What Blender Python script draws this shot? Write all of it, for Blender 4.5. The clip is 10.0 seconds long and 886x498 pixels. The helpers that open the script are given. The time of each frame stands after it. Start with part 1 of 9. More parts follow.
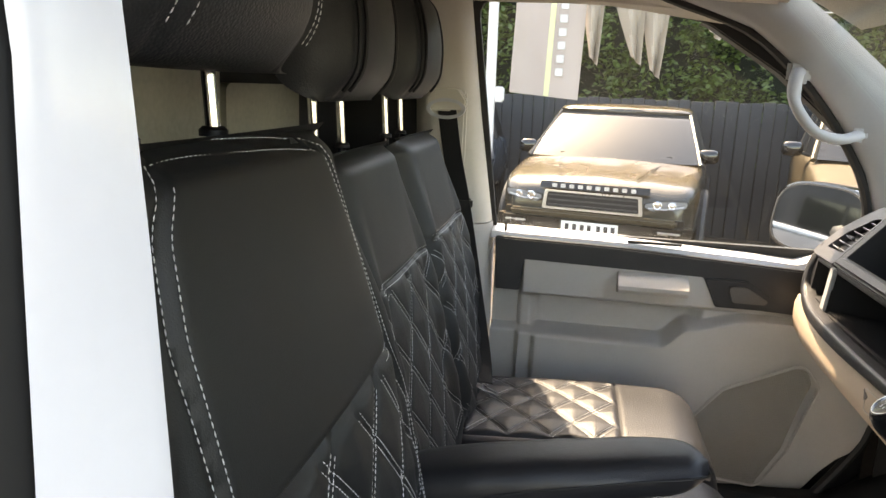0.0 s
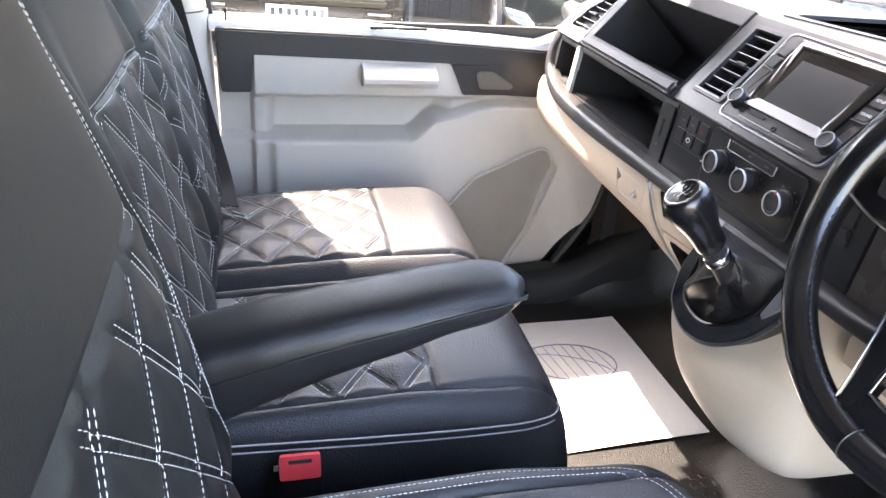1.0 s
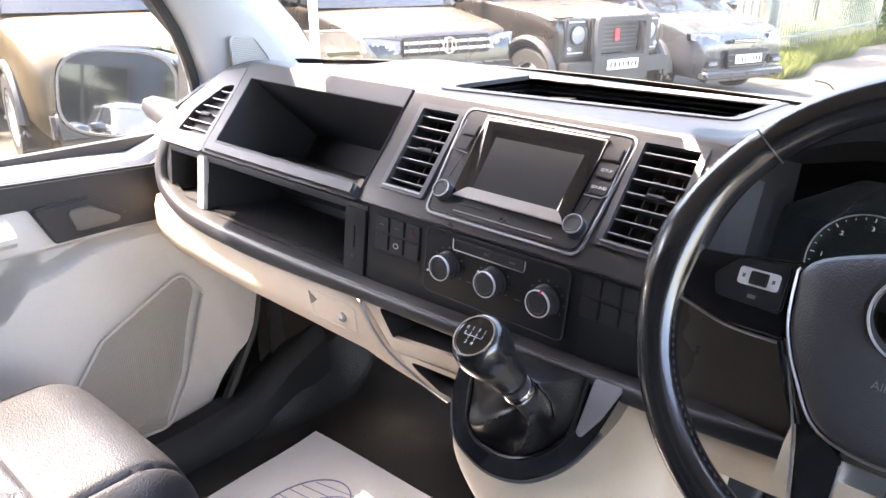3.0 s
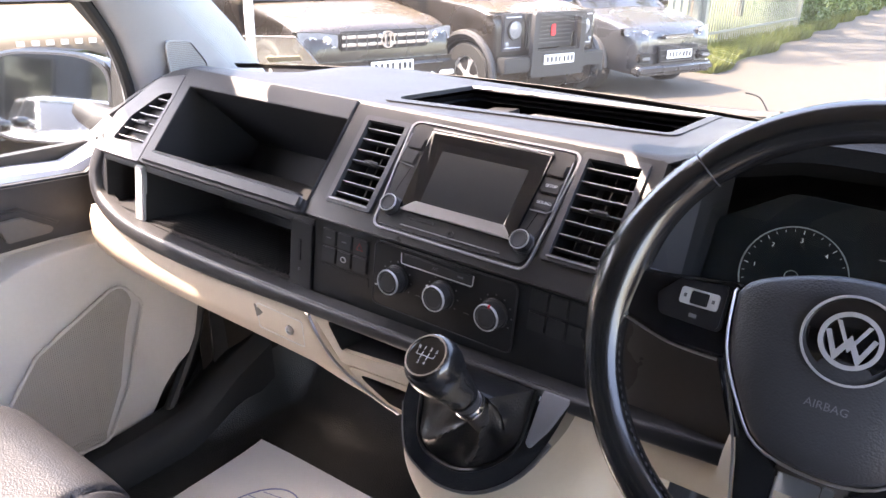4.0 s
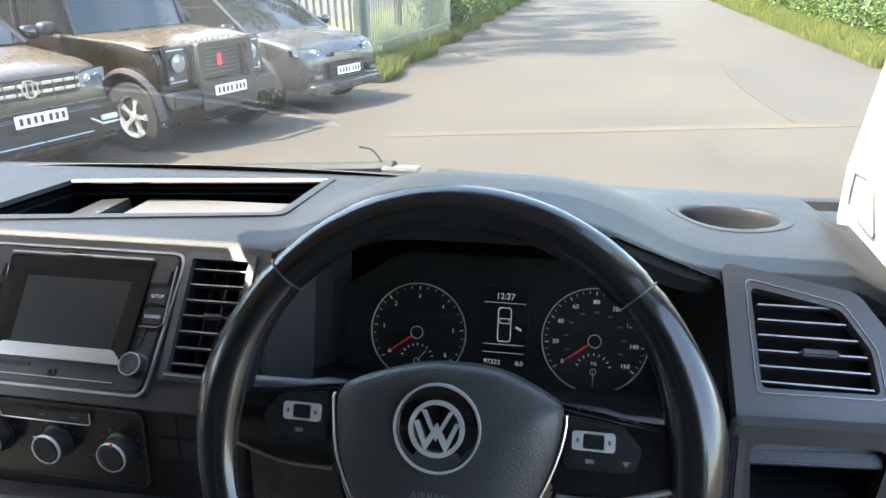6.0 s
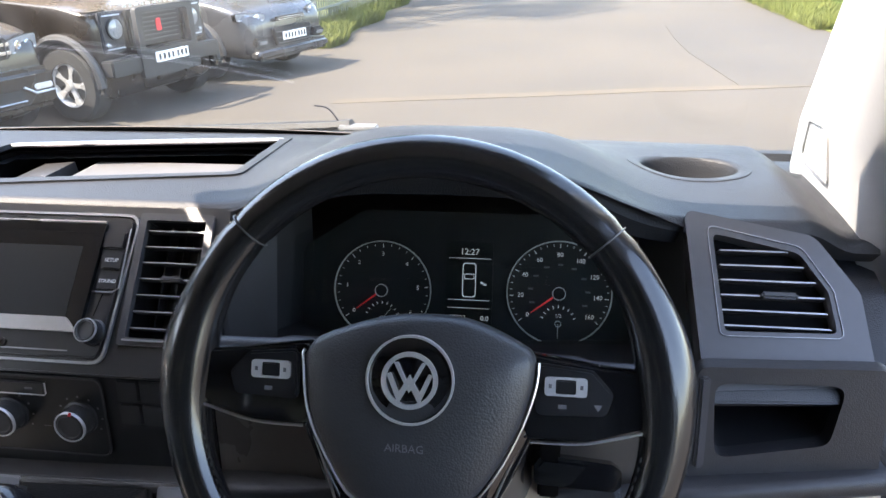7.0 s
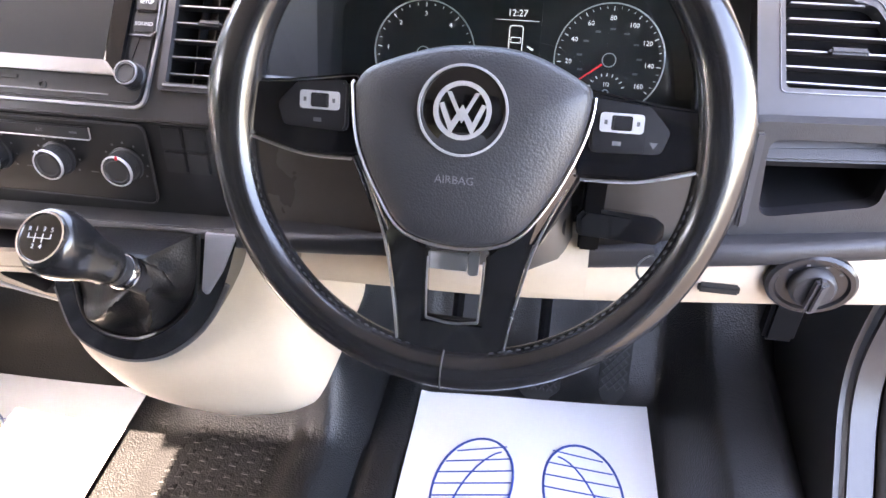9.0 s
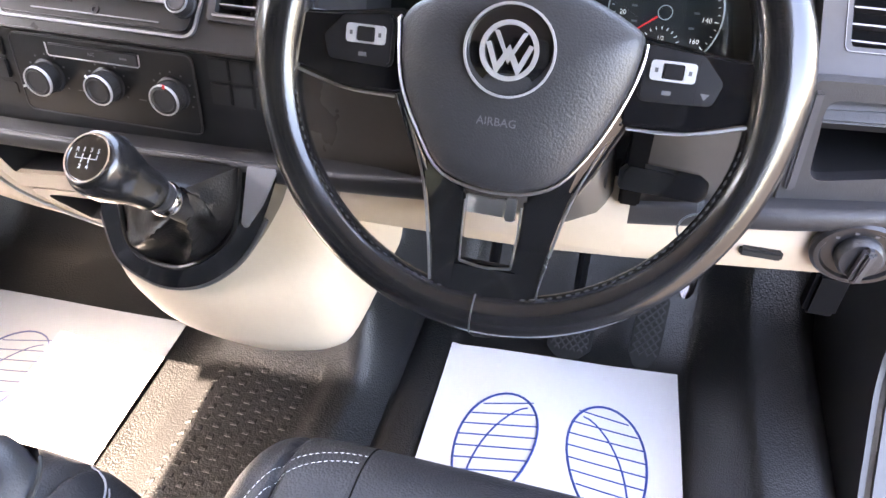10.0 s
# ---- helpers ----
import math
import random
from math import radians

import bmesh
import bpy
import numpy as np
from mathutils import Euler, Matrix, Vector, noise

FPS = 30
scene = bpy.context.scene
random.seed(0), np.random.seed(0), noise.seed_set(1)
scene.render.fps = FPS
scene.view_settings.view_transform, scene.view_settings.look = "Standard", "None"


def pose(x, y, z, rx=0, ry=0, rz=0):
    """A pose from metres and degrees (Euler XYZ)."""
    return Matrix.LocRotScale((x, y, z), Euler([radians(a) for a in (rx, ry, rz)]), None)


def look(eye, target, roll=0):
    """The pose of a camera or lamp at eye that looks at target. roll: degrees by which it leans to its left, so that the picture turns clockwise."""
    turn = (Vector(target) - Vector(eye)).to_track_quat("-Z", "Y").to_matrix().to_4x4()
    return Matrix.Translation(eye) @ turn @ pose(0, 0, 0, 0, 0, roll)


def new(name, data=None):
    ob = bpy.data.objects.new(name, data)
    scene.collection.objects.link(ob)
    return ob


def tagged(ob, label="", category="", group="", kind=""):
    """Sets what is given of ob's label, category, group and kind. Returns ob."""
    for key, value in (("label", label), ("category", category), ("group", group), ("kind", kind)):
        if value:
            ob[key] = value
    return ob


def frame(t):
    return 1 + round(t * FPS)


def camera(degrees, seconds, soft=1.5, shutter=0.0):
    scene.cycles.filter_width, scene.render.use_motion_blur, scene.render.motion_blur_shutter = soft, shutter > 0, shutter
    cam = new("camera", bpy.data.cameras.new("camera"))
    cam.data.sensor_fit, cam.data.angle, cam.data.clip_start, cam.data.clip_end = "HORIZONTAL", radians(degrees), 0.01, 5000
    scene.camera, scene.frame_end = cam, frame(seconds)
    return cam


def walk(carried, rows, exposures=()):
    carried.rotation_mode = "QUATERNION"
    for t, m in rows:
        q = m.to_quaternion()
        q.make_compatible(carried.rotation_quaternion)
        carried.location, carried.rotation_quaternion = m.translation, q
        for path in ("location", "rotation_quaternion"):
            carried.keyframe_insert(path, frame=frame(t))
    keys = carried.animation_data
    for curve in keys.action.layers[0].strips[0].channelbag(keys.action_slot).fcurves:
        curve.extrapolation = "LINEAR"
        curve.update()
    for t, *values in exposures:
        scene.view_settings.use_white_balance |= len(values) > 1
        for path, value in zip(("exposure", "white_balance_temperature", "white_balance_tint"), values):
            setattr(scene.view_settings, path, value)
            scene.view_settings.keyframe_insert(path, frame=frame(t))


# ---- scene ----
cam = camera(62.6, 10.0)
PATH = [
    (0, (0.152, -0.964, 1.512), (-0.173, 0.961, 1.079), 2.4),
    (0.3, (0.113, -0.889, 1.501), (0.031, 1.027, 0.933), 3.7),
    (0.5, (0.093, -0.861, 1.5), (0.124, 1.025, 0.835), 4.0),
    (0.6, (0.091, -0.851, 1.506), (0.167, 1.012, 0.783), 3.9),
    (0.9, (0.084, -0.798, 1.487), (0.419, 0.963, 0.6), 4.5),
    (1, (0.079, -0.78, 1.481), (0.538, 0.932, 0.557), 4.9),
    (1.3, (0.083, -0.729, 1.465), (0.944, 0.781, 0.474), 6.7),
    (1.5, (0.084, -0.686, 1.451), (1.157, 0.677, 0.455), 7.1),
    (1.6, (0.088, -0.663, 1.45), (1.234, 0.643, 0.458), 7.0),
    (2, (0.092, -0.584, 1.466), (1.385, 0.611, 0.515), 4.3),
    (2.5, (0.07, -0.497, 1.485), (1.403, 0.742, 0.653), 0.4),
    (2.7, (0.077, -0.476, 1.487), (1.437, 0.78, 0.728), -0.1),
    (3.8, (0.079, -0.45, 1.528), (1.561, 0.634, 0.737), 1.9),
    (4, (0.076, -0.45, 1.523), (1.571, 0.633, 0.754), 1.7),
    (4.5, (0.1, -0.457, 1.554), (1.653, 0.557, 0.806), 0.8),
    (5, (0.134, -0.488, 1.572), (1.794, 0.338, 0.822), -0.5),
    (5.5, (0.168, -0.511, 1.578), (1.925, 0.082, 0.829), -1.2),
    (6, (0.176, -0.522, 1.586), (1.995, -0.117, 0.859), -1.5),
    (6.2, (0.176, -0.523, 1.589), (2.008, -0.168, 0.869), -1.4),
    (7.3, (0.176, -0.505, 1.562), (1.966, -0.25, 0.708), -1.5),
    (7.5, (0.176, -0.504, 1.556), (1.945, -0.242, 0.66), -1.7),
    (8, (0.17, -0.5, 1.545), (1.883, -0.231, 0.549), -1.5),
    (8.5, (0.162, -0.496, 1.533), (1.812, -0.217, 0.438), -1.3),
    (9, (0.146, -0.49, 1.507), (1.713, -0.197, 0.299), -0.4),
    (9.5, (0.143, -0.488, 1.495), (1.634, -0.186, 0.198), 0.5),
    (10, (0.14, -0.494, 1.495), (1.617, -0.111, 0.203), 0.7),
]
EXPOSURES = [(0.0, 3.08, 9800, 15), (0.5, 3.68, 9100, 8), (1.0, 4.48, 8000, 19), (1.5, 4.88, 8000, 20), (2.5, 4.73, 7900, 20), (4.0, 4.13, 7900, 24), (5.0, 3.93, 8000, 26), (5.5, 3.88, 8000, 26), (6.0, 3.53, 7400, 8), (7.5, 3.61, 7300, 17), (8.0, 4.68, 7200, 16), (8.5, 5.08, 7800, 24), (9.0, 5.28, 8300, 25), (10.0, 5.28, 8500, 23)]
walk(cam, [(t, look(eye, target, roll)) for t, eye, target, roll in PATH], EXPOSURES)

# ---- daylight: high sun from the passenger side, a little behind ----
world = bpy.data.worlds.new("sky")
scene.world = world
world.use_nodes = True
wn = world.node_tree
wn.nodes.clear()
sky = wn.nodes.new("ShaderNodeTexSky")
sky.sky_type = "NISHITA"
sky.sun_disc = False
sky.sun_elevation = radians(54.6)
SUN_WAY = Vector((0.345, -0.62, -1.0)).normalized()
sky.sun_rotation = math.atan2(-SUN_WAY.x, -SUN_WAY.y)
sky.air_density, sky.dust_density = 1.0, 1.5
bg = wn.nodes.new("ShaderNodeBackground")
bg.inputs["Strength"].default_value = 0.15
wo = wn.nodes.new("ShaderNodeOutputWorld")
wn.links.new(sky.outputs[0], bg.inputs[0])
wn.links.new(bg.outputs[0], wo.inputs[0])
sun_data = bpy.data.lights.new("sun", "SUN")
sun_data.energy, sun_data.angle, sun_data.color = 2.1, radians(0.6), (1.0, 0.95, 0.87)
sun = new("sun", sun_data)
sun.matrix_world = look((0, 0, 20), Vector((0, 0, 20)) + SUN_WAY)


# ---- materials ----
def material(name, colour, rough=0.5, metal=0.0, vary=0.15, grain=0.0, grain_scale=400.0, stain_scale=6.0, coat=0.0,
             spec=0.5, leather=False, rough_vary=0.1, relief=0.001):
    """A surface with large soft variation, fine variation and relief."""
    m = bpy.data.materials.new(name)
    m.use_nodes = True
    t = m.node_tree
    p = t.nodes["Principled BSDF"]
    p.inputs["Metallic"].default_value = metal
    p.inputs["Specular IOR Level"].default_value = spec
    if coat:
        p.inputs["Coat Weight"].default_value = coat
        p.inputs["Coat Roughness"].default_value = 0.04
    co = t.nodes.new("ShaderNodeTexCoord")
    big = t.nodes.new("ShaderNodeTexNoise")
    big.inputs["Scale"].default_value, big.inputs["Detail"].default_value = stain_scale, 5
    t.links.new(co.outputs["Object"], big.inputs["Vector"])
    fine = t.nodes.new("ShaderNodeTexNoise")
    fine.inputs["Scale"].default_value, fine.inputs["Detail"].default_value = stain_scale * 25, 3
    t.links.new(co.outputs["Object"], fine.inputs["Vector"])
    mix = t.nodes.new("ShaderNodeMath")
    mix.operation = "MULTIPLY_ADD"
    mix.inputs[1].default_value = 0.35
    t.links.new(fine.outputs["Fac"], mix.inputs[0])
    t.links.new(big.outputs["Fac"], mix.inputs[2])
    ramp = t.nodes.new("ShaderNodeValToRGB")
    lo = [c * (1 - vary) for c in colour]
    hi = [min(1, c * (1 + vary)) for c in colour]
    ramp.color_ramp.elements[0].position, ramp.color_ramp.elements[0].color = 0.4, (*lo, 1)
    ramp.color_ramp.elements[1].position, ramp.color_ramp.elements[1].color = 0.95, (*hi, 1)
    t.links.new(mix.outputs[0], ramp.inputs[0])
    t.links.new(ramp.outputs[0], p.inputs["Base Color"])
    rr_ = t.nodes.new("ShaderNodeMapRange")
    rr_.inputs["To Min"].default_value = max(0.02, rough - rough_vary)
    rr_.inputs["To Max"].default_value = min(1, rough + rough_vary)
    t.links.new(big.outputs["Fac"], rr_.inputs["Value"])
    t.links.new(rr_.outputs[0], p.inputs["Roughness"])
    if grain:
        if leather:
            g = t.nodes.new("ShaderNodeTexVoronoi")
            g.feature = "F1"
            g.inputs["Scale"].default_value = grain_scale
            out = g.outputs["Distance"]
        else:
            g = t.nodes.new("ShaderNodeTexNoise")
            g.inputs["Scale"].default_value, g.inputs["Detail"].default_value = grain_scale, 2
            out = g.outputs["Fac"]
        t.links.new(co.outputs["Object"], g.inputs["Vector"])
        b = t.nodes.new("ShaderNodeBump")
        b.inputs["Strength"].default_value, b.inputs["Distance"].default_value = grain, relief
        b.invert = leather
        t.links.new(out, b.inputs["Height"])
        t.links.new(b.outputs[0], p.inputs["Normal"])
    return m


def glass_material(name, tint=(1, 1, 1), rough=0.0, dust=0.0):
    m = bpy.data.materials.new(name)
    m.use_nodes = True
    t = m.node_tree
    t.nodes.clear()
    out = t.nodes.new("ShaderNodeOutputMaterial")
    tr = t.nodes.new("ShaderNodeBsdfTransparent")
    tr.inputs[0].default_value = (*tint, 1)
    gl = t.nodes.new("ShaderNodeBsdfGlossy")
    gl.inputs["Roughness"].default_value = rough
    lw = t.nodes.new("ShaderNodeLayerWeight")
    lw.inputs["Blend"].default_value = 0.5
    pw = t.nodes.new("ShaderNodeMath")
    pw.operation = "POWER"
    pw.inputs[1].default_value = 4.0
    t.links.new(lw.outputs["Facing"], pw.inputs[0])
    fr = t.nodes.new("ShaderNodeMath")
    fr.operation = "MULTIPLY_ADD"
    fr.inputs[1].default_value, fr.inputs[2].default_value = 0.5, 0.018
    t.links.new(pw.outputs[0], fr.inputs[0])
    mx = t.nodes.new("ShaderNodeMixShader")
    t.links.new(fr.outputs[0], mx.inputs[0])
    t.links.new(tr.outputs[0], mx.inputs[1])
    t.links.new(gl.outputs[0], mx.inputs[2])
    if dust:
        du = t.nodes.new("ShaderNodeBsdfTranslucent")
        du.inputs[0].default_value = (0.85, 0.83, 0.78, 1)
        co = t.nodes.new("ShaderNodeTexCoord")
        nz = t.nodes.new("ShaderNodeTexNoise")
        nz.inputs["Scale"].default_value, nz.inputs["Detail"].default_value = 5.0, 6
        t.links.new(co.outputs["Object"], nz.inputs["Vector"])
        am = t.nodes.new("ShaderNodeMath")
        am.operation = "MULTIPLY"
        am.inputs[1].default_value = 2 * dust
        t.links.new(nz.outputs["Fac"], am.inputs[0])
        m2 = t.nodes.new("ShaderNodeMixShader")
        t.links.new(am.outputs[0], m2.inputs[0])
        t.links.new(mx.outputs[0], m2.inputs[1])
        t.links.new(du.outputs[0], m2.inputs[2])
        mx = m2
    t.links.new(mx.outputs[0], out.inputs[0])
    return m


def glow_material(name, colour, strength):
    m = bpy.data.materials.new(name)
    m.use_nodes = True
    p = m.node_tree.nodes["Principled BSDF"]
    p.inputs["Base Color"].default_value = (*colour, 1)
    p.inputs["Emission Color"].default_value = (*colour, 1)
    p.inputs["Emission Strength"].default_value = strength
    return m


M_dash = material("dash_black_plastic", (0.024, 0.024, 0.027), 0.44, spec=0.5, grain=0.22, grain_scale=800, leather=True, vary=0.25)
M_dashtop = material("dash_top_grained", (0.017, 0.019, 0.023), 0.52, spec=0.34, grain=0.36, grain_scale=600, leather=True, vary=0.2)
M_trim = material("satin_grey_trim", (0.048, 0.048, 0.053), 0.36, spec=0.5, grain=0.1, grain_scale=1200, vary=0.15)
M_black = material("matt_black", (0.008, 0.008, 0.009), 0.6, vary=0.3)
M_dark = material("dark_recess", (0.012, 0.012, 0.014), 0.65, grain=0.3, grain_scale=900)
# Near-black with shade of hollows and footwell put into its colour; seams share it.
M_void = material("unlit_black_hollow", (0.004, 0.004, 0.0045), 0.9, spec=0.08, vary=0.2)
M_gloss = material("gloss_black", (0.006, 0.006, 0.007), 0.08, coat=0.6, vary=0.1, rough_vary=0.03)
M_leather = material("black_leather", (0.026, 0.027, 0.031), 0.44, grain=0.50, grain_scale=390, leather=True, vary=0.2)
M_seatpanel = material("smooth_black_seat_panel", (0.013, 0.014, 0.014), 0.5, grain=0.25, grain_scale=900, vary=0.2)
M_rim = material("worn_wheel_leather", (0.010, 0.010, 0.011), 0.21, coat=0.40, grain=0.08, grain_scale=700, leather=True, vary=0.4, stain_scale=20, spec=0.6, rough_vary=0.10)
M_pad = material("airbag_pad", (0.029, 0.030, 0.034), 0.42, grain=0.26, grain_scale=620, leather=True)
M_pod = material("satin_black_switch_pod", (0.012, 0.012, 0.014), 0.30, vary=0.15, spec=0.5)
M_armrest = material("black_grained_armrest_leather", (0.016, 0.016, 0.019), 0.42, grain=0.20, grain_scale=620, leather=True, vary=0.2)
M_boot = material("gear_boot_leather", (0.006, 0.006, 0.007), 0.36, grain=0.3, grain_scale=420, leather=True, spec=0.55)
M_thread = material("white_thread", (0.75, 0.75, 0.74), 0.7)
M_piping = material("grey_piping", (0.35, 0.35, 0.36), 0.5)
M_beige = material("beige_plastic", (0.53, 0.435, 0.335), 0.52, grain=0.25, grain_scale=900, vary=0.06)
M_doorgrey = material("warm_grey_door_trim", (0.54, 0.51, 0.475), 0.55, grain=0.3, grain_scale=900, vary=0.06)
M_speaker = material("speaker_mesh_grey", (0.33, 0.31, 0.28), 0.6, vary=0.08)
M_head = material("headliner_grey", (0.62, 0.58, 0.52), 0.85, grain=0.3, grain_scale=1500, vary=0.06)
M_pillar = material("pillar_trim_grey", (0.40, 0.405, 0.41), 0.6, grain=0.2, grain_scale=1000, vary=0.05)
M_white = material("white_van_paint", (0.74, 0.74, 0.76), 0.25, coat=0.5, vary=0.03)
M_rubber = material("black_rubber_floor", (0.016, 0.016, 0.0165), 0.40, spec=0.6, grain=0.75, grain_scale=330, leather=True, vary=0.3, relief=0.0010)
M_kick = material("smooth_black_side_trim", (0.024, 0.024, 0.026), 0.36, spec=0.55, grain=0.2, grain_scale=700, vary=0.2)
M_pedal = material("dull_pedal_rubber", (0.010, 0.010, 0.010), 0.7, spec=0.22, vary=0.3)
M_seal = material("rubber_seal", (0.012, 0.012, 0.012), 0.6)
M_paper = material("white_paper", (0.73, 0.73, 0.73), 0.85, vary=0.04)
M_ink = material("blue_ink", (0.02, 0.06, 0.27), 0.8)
M_chrome = material("chrome", (0.85, 0.85, 0.86), 0.12, metal=1.0, vary=0.04, rough_vary=0.05)
M_satin = material("satin_silver", (0.6, 0.6, 0.62), 0.3, metal=1.0, vary=0.05)
M_line = material("dull_silver_line", (0.30, 0.30, 0.31), 0.38, metal=0.6, vary=0.1)
M_badge = material("bright_plated_plastic", (0.60, 0.60, 0.61), 0.32, metal=0.55, vary=0.05)
M_panel = material("black_control_panel", (0.0085, 0.0085, 0.0095), 0.33, vary=0.2, grain=0.12, grain_scale=900, spec=0.5)
M_fascia = material("dark_satin_fascia", (0.022, 0.022, 0.024), 0.30, vary=0.15, grain=0.1, grain_scale=1200, spec=0.5)
M_knee = material("smooth_knee_plastic", (0.058, 0.049, 0.043), 0.30, vary=0.15, spec=0.5)
M_slat = material("grey_vent_slat", (0.018, 0.018, 0.020), 0.30, vary=0.1)
M_lever = material("grey_door_lever", (0.12, 0.108, 0.098), 0.45, grain=0.1, grain_scale=900)
M_red = material("red_button", (0.75, 0.03, 0.04), 0.45)
M_dimred = material("dim_red_marking", (0.16, 0.018, 0.018), 0.5)
M_screen = material("dark_screen", (0.016, 0.016, 0.0165), 0.34, spec=0.25, vary=0.05, rough_vary=0.05)
M_mark = material("white_marking", (0.6, 0.6, 0.6), 0.6)
M_greymark = material("grey_marking", (0.12, 0.12, 0.13), 0.6)
M_glow = glow_material("lit_marking", (0.80, 0.84, 0.88), 0.026)
M_glowred = glow_material("lit_needle", (0.75, 0.03, 0.03), 0.022)
M_belt = material("belt_webbing", (0.012, 0.012, 0.013), 0.7, grain=0.6, grain_scale=700)
M_glass = glass_material("clear_glass", (0.93, 0.95, 0.94))
M_dusty_glass = glass_material("dusty_clear_glass", (0.93, 0.95, 0.94), 0.0, 0.0022)
M_mirror = material("mirror_silver", (0.58, 0.60, 0.60), 0.02, metal=1.0, vary=0.01, rough_vary=0.01)


# ---- mesh tools ----
def link_mesh(name, bm, mat, parent=None, angle=38, recalc=True):
    if recalc:
        bmesh.ops.recalc_face_normals(bm, faces=bm.faces)
    me = bpy.data.meshes.new(name)
    bm.to_mesh(me)
    bm.free()
    me.materials.append(mat)
    me.polygons.foreach_set("use_smooth", [True] * len(me.polygons))
    me.set_sharp_from_angle(angle=radians(angle))
    ob = new(name, me)
    if parent is not None:
        ob.parent = parent
    return ob


def part(name, bm, mat, parent, label="", angle=38):
    ob = link_mesh(name, bm, mat, parent, angle)
    return tagged(ob, label) if label else ob


def thing(name, label, category, group="", at=(0, 0, 0)):
    ob = new(name)
    ob.empty_display_size = 0.05
    ob.location = at
    return tagged(ob, label, category, group)


def structure(name, bm, mat, label="", category="", angle=38):
    return tagged(link_mesh(name, bm, mat, None, angle), label, category, kind="structure")


def add_loops(bm, loops, closed_loop=True, wrap=False, caps=False):
    """Skin a list of point loops of equal length."""
    rows = [[bm.verts.new(p) for p in lp] for lp in loops]
    n = len(rows[0])
    pairs = list(zip(rows, rows[1:])) + ([(rows[-1], rows[0])] if wrap else [])
    for a, b in pairs:
        for i in range(n if closed_loop else n - 1):
            j = (i + 1) % n
            vs = (a[i], a[j], b[j], b[i])
            if len(set(vs)) == 4:
                bm.faces.new(vs)
    if caps:
        bm.faces.new(list(reversed(rows[0])))
        bm.faces.new(rows[-1])
    return bm


def loft(loops, **kw):
    return add_loops(bmesh.new(), loops, **kw)


def joined(*bms):
    out = bmesh.new()
    for b in bms:
        me = bpy.data.meshes.new("join")
        b.to_mesh(me)
        b.free()
        out.from_mesh(me)
        bpy.data.meshes.remove(me)
    return out


def moved(bm, m):
    bmesh.ops.transform(bm, matrix=m, verts=bm.verts)
    return bm


def bevelled(bm, w, seg=2, angle=30):
    es = [e for e in bm.edges if len(e.link_faces) == 2 and e.calc_face_angle(0) > radians(angle)]
    if w > 0 and es:
        bmesh.ops.bevel(bm, geom=es, offset=w, segments=seg, affect="EDGES", clamp_overlap=True)
    return bm


def box(c, s, bev=0.0, seg=2):
    x, y, z = (v / 2 for v in s)
    lp = [(-x, -y), (x, -y), (x, y), (-x, y)]
    bm = loft([[(c[0] + a, c[1] + b, c[2] + h) for a, b in lp] for h in (-z, z)], caps=True)
    bmesh.ops.recalc_face_normals(bm, faces=bm.faces)
    return bevelled(bm, bev, seg)


def prism(poly, z0, z1, bev=0.0, seg=2):
    bm = loft([[(x, y, z) for x, y in poly] for z in (z0, z1)], caps=True)
    bmesh.ops.recalc_face_normals(bm, faces=bm.faces)
    return bevelled(bm, bev, seg)


def rounded(pts, r, n=4):
    """A polygon with rounded corners; r: one radius or one each."""
    out, k = [], len(pts)
    for i in range(k):
        p0, p1, p2 = Vector(pts[i - 1]), Vector(pts[i]), Vector(pts[(i + 1) % k])
        a, b = (p0 - p1), (p2 - p1)
        ri = r[i] if isinstance(r, (list, tuple)) else r
        ang = a.angle(b)
        d = min(ri / max(1e-6, math.tan(ang / 2)), a.length * 0.49, b.length * 0.49)
        s, e = p1 + a.normalized() * d, p1 + b.normalized() * d
        for q in range(n + 1):
            u = q / n
            pt = s * (1 - u) ** 2 + p1 * 2 * u * (1 - u) + e * u * u
            out.append((pt.x, pt.y))
    return out


def rect(x0, y0, x1, y1, r=0.0, n=4):
    pts = [(x0, y0), (x1, y0), (x1, y1), (x0, y1)]
    return rounded(pts, r, n) if r > 0 else pts


def ring_plate(outer, inner, z0, z1):
    """A flat frame: outer and inner loops of equal length."""
    return loft([[(x, y, z0) for x, y in outer], [(x, y, z1) for x, y in outer],
                 [(x, y, z1) for x, y in inner], [(x, y, z0) for x, y in inner]], wrap=True)


def lathe(profile, n=24, cap=True):
    loops = [[(r * math.cos(2 * math.pi * i / n), r * math.sin(2 * math.pi * i / n), z) for i in range(n)] for r, z in profile]
    return loft(loops, caps=cap)


def tube(pts, radius, n=8, cap=True, flat=1.0, up=(0, 0, 1)):
    pts = [Vector(p) for p in pts]
    loops = []
    for i, p in enumerate(pts):
        d = (pts[min(i + 1, len(pts) - 1)] - pts[max(i - 1, 0)]).normalized()
        s = d.cross(Vector(up))
        s = s.normalized() if s.length > 1e-4 else d.cross(Vector((0, 1, 0))).normalized()
        u = s.cross(d).normalized()
        r = radius[i] if isinstance(radius, (list, tuple)) else radius
        loops.append([p + s * r * math.cos(2 * math.pi * k / n) + u * r * flat * math.sin(2 * math.pi * k / n) for k in range(n)])
    return loft(loops, caps=cap)


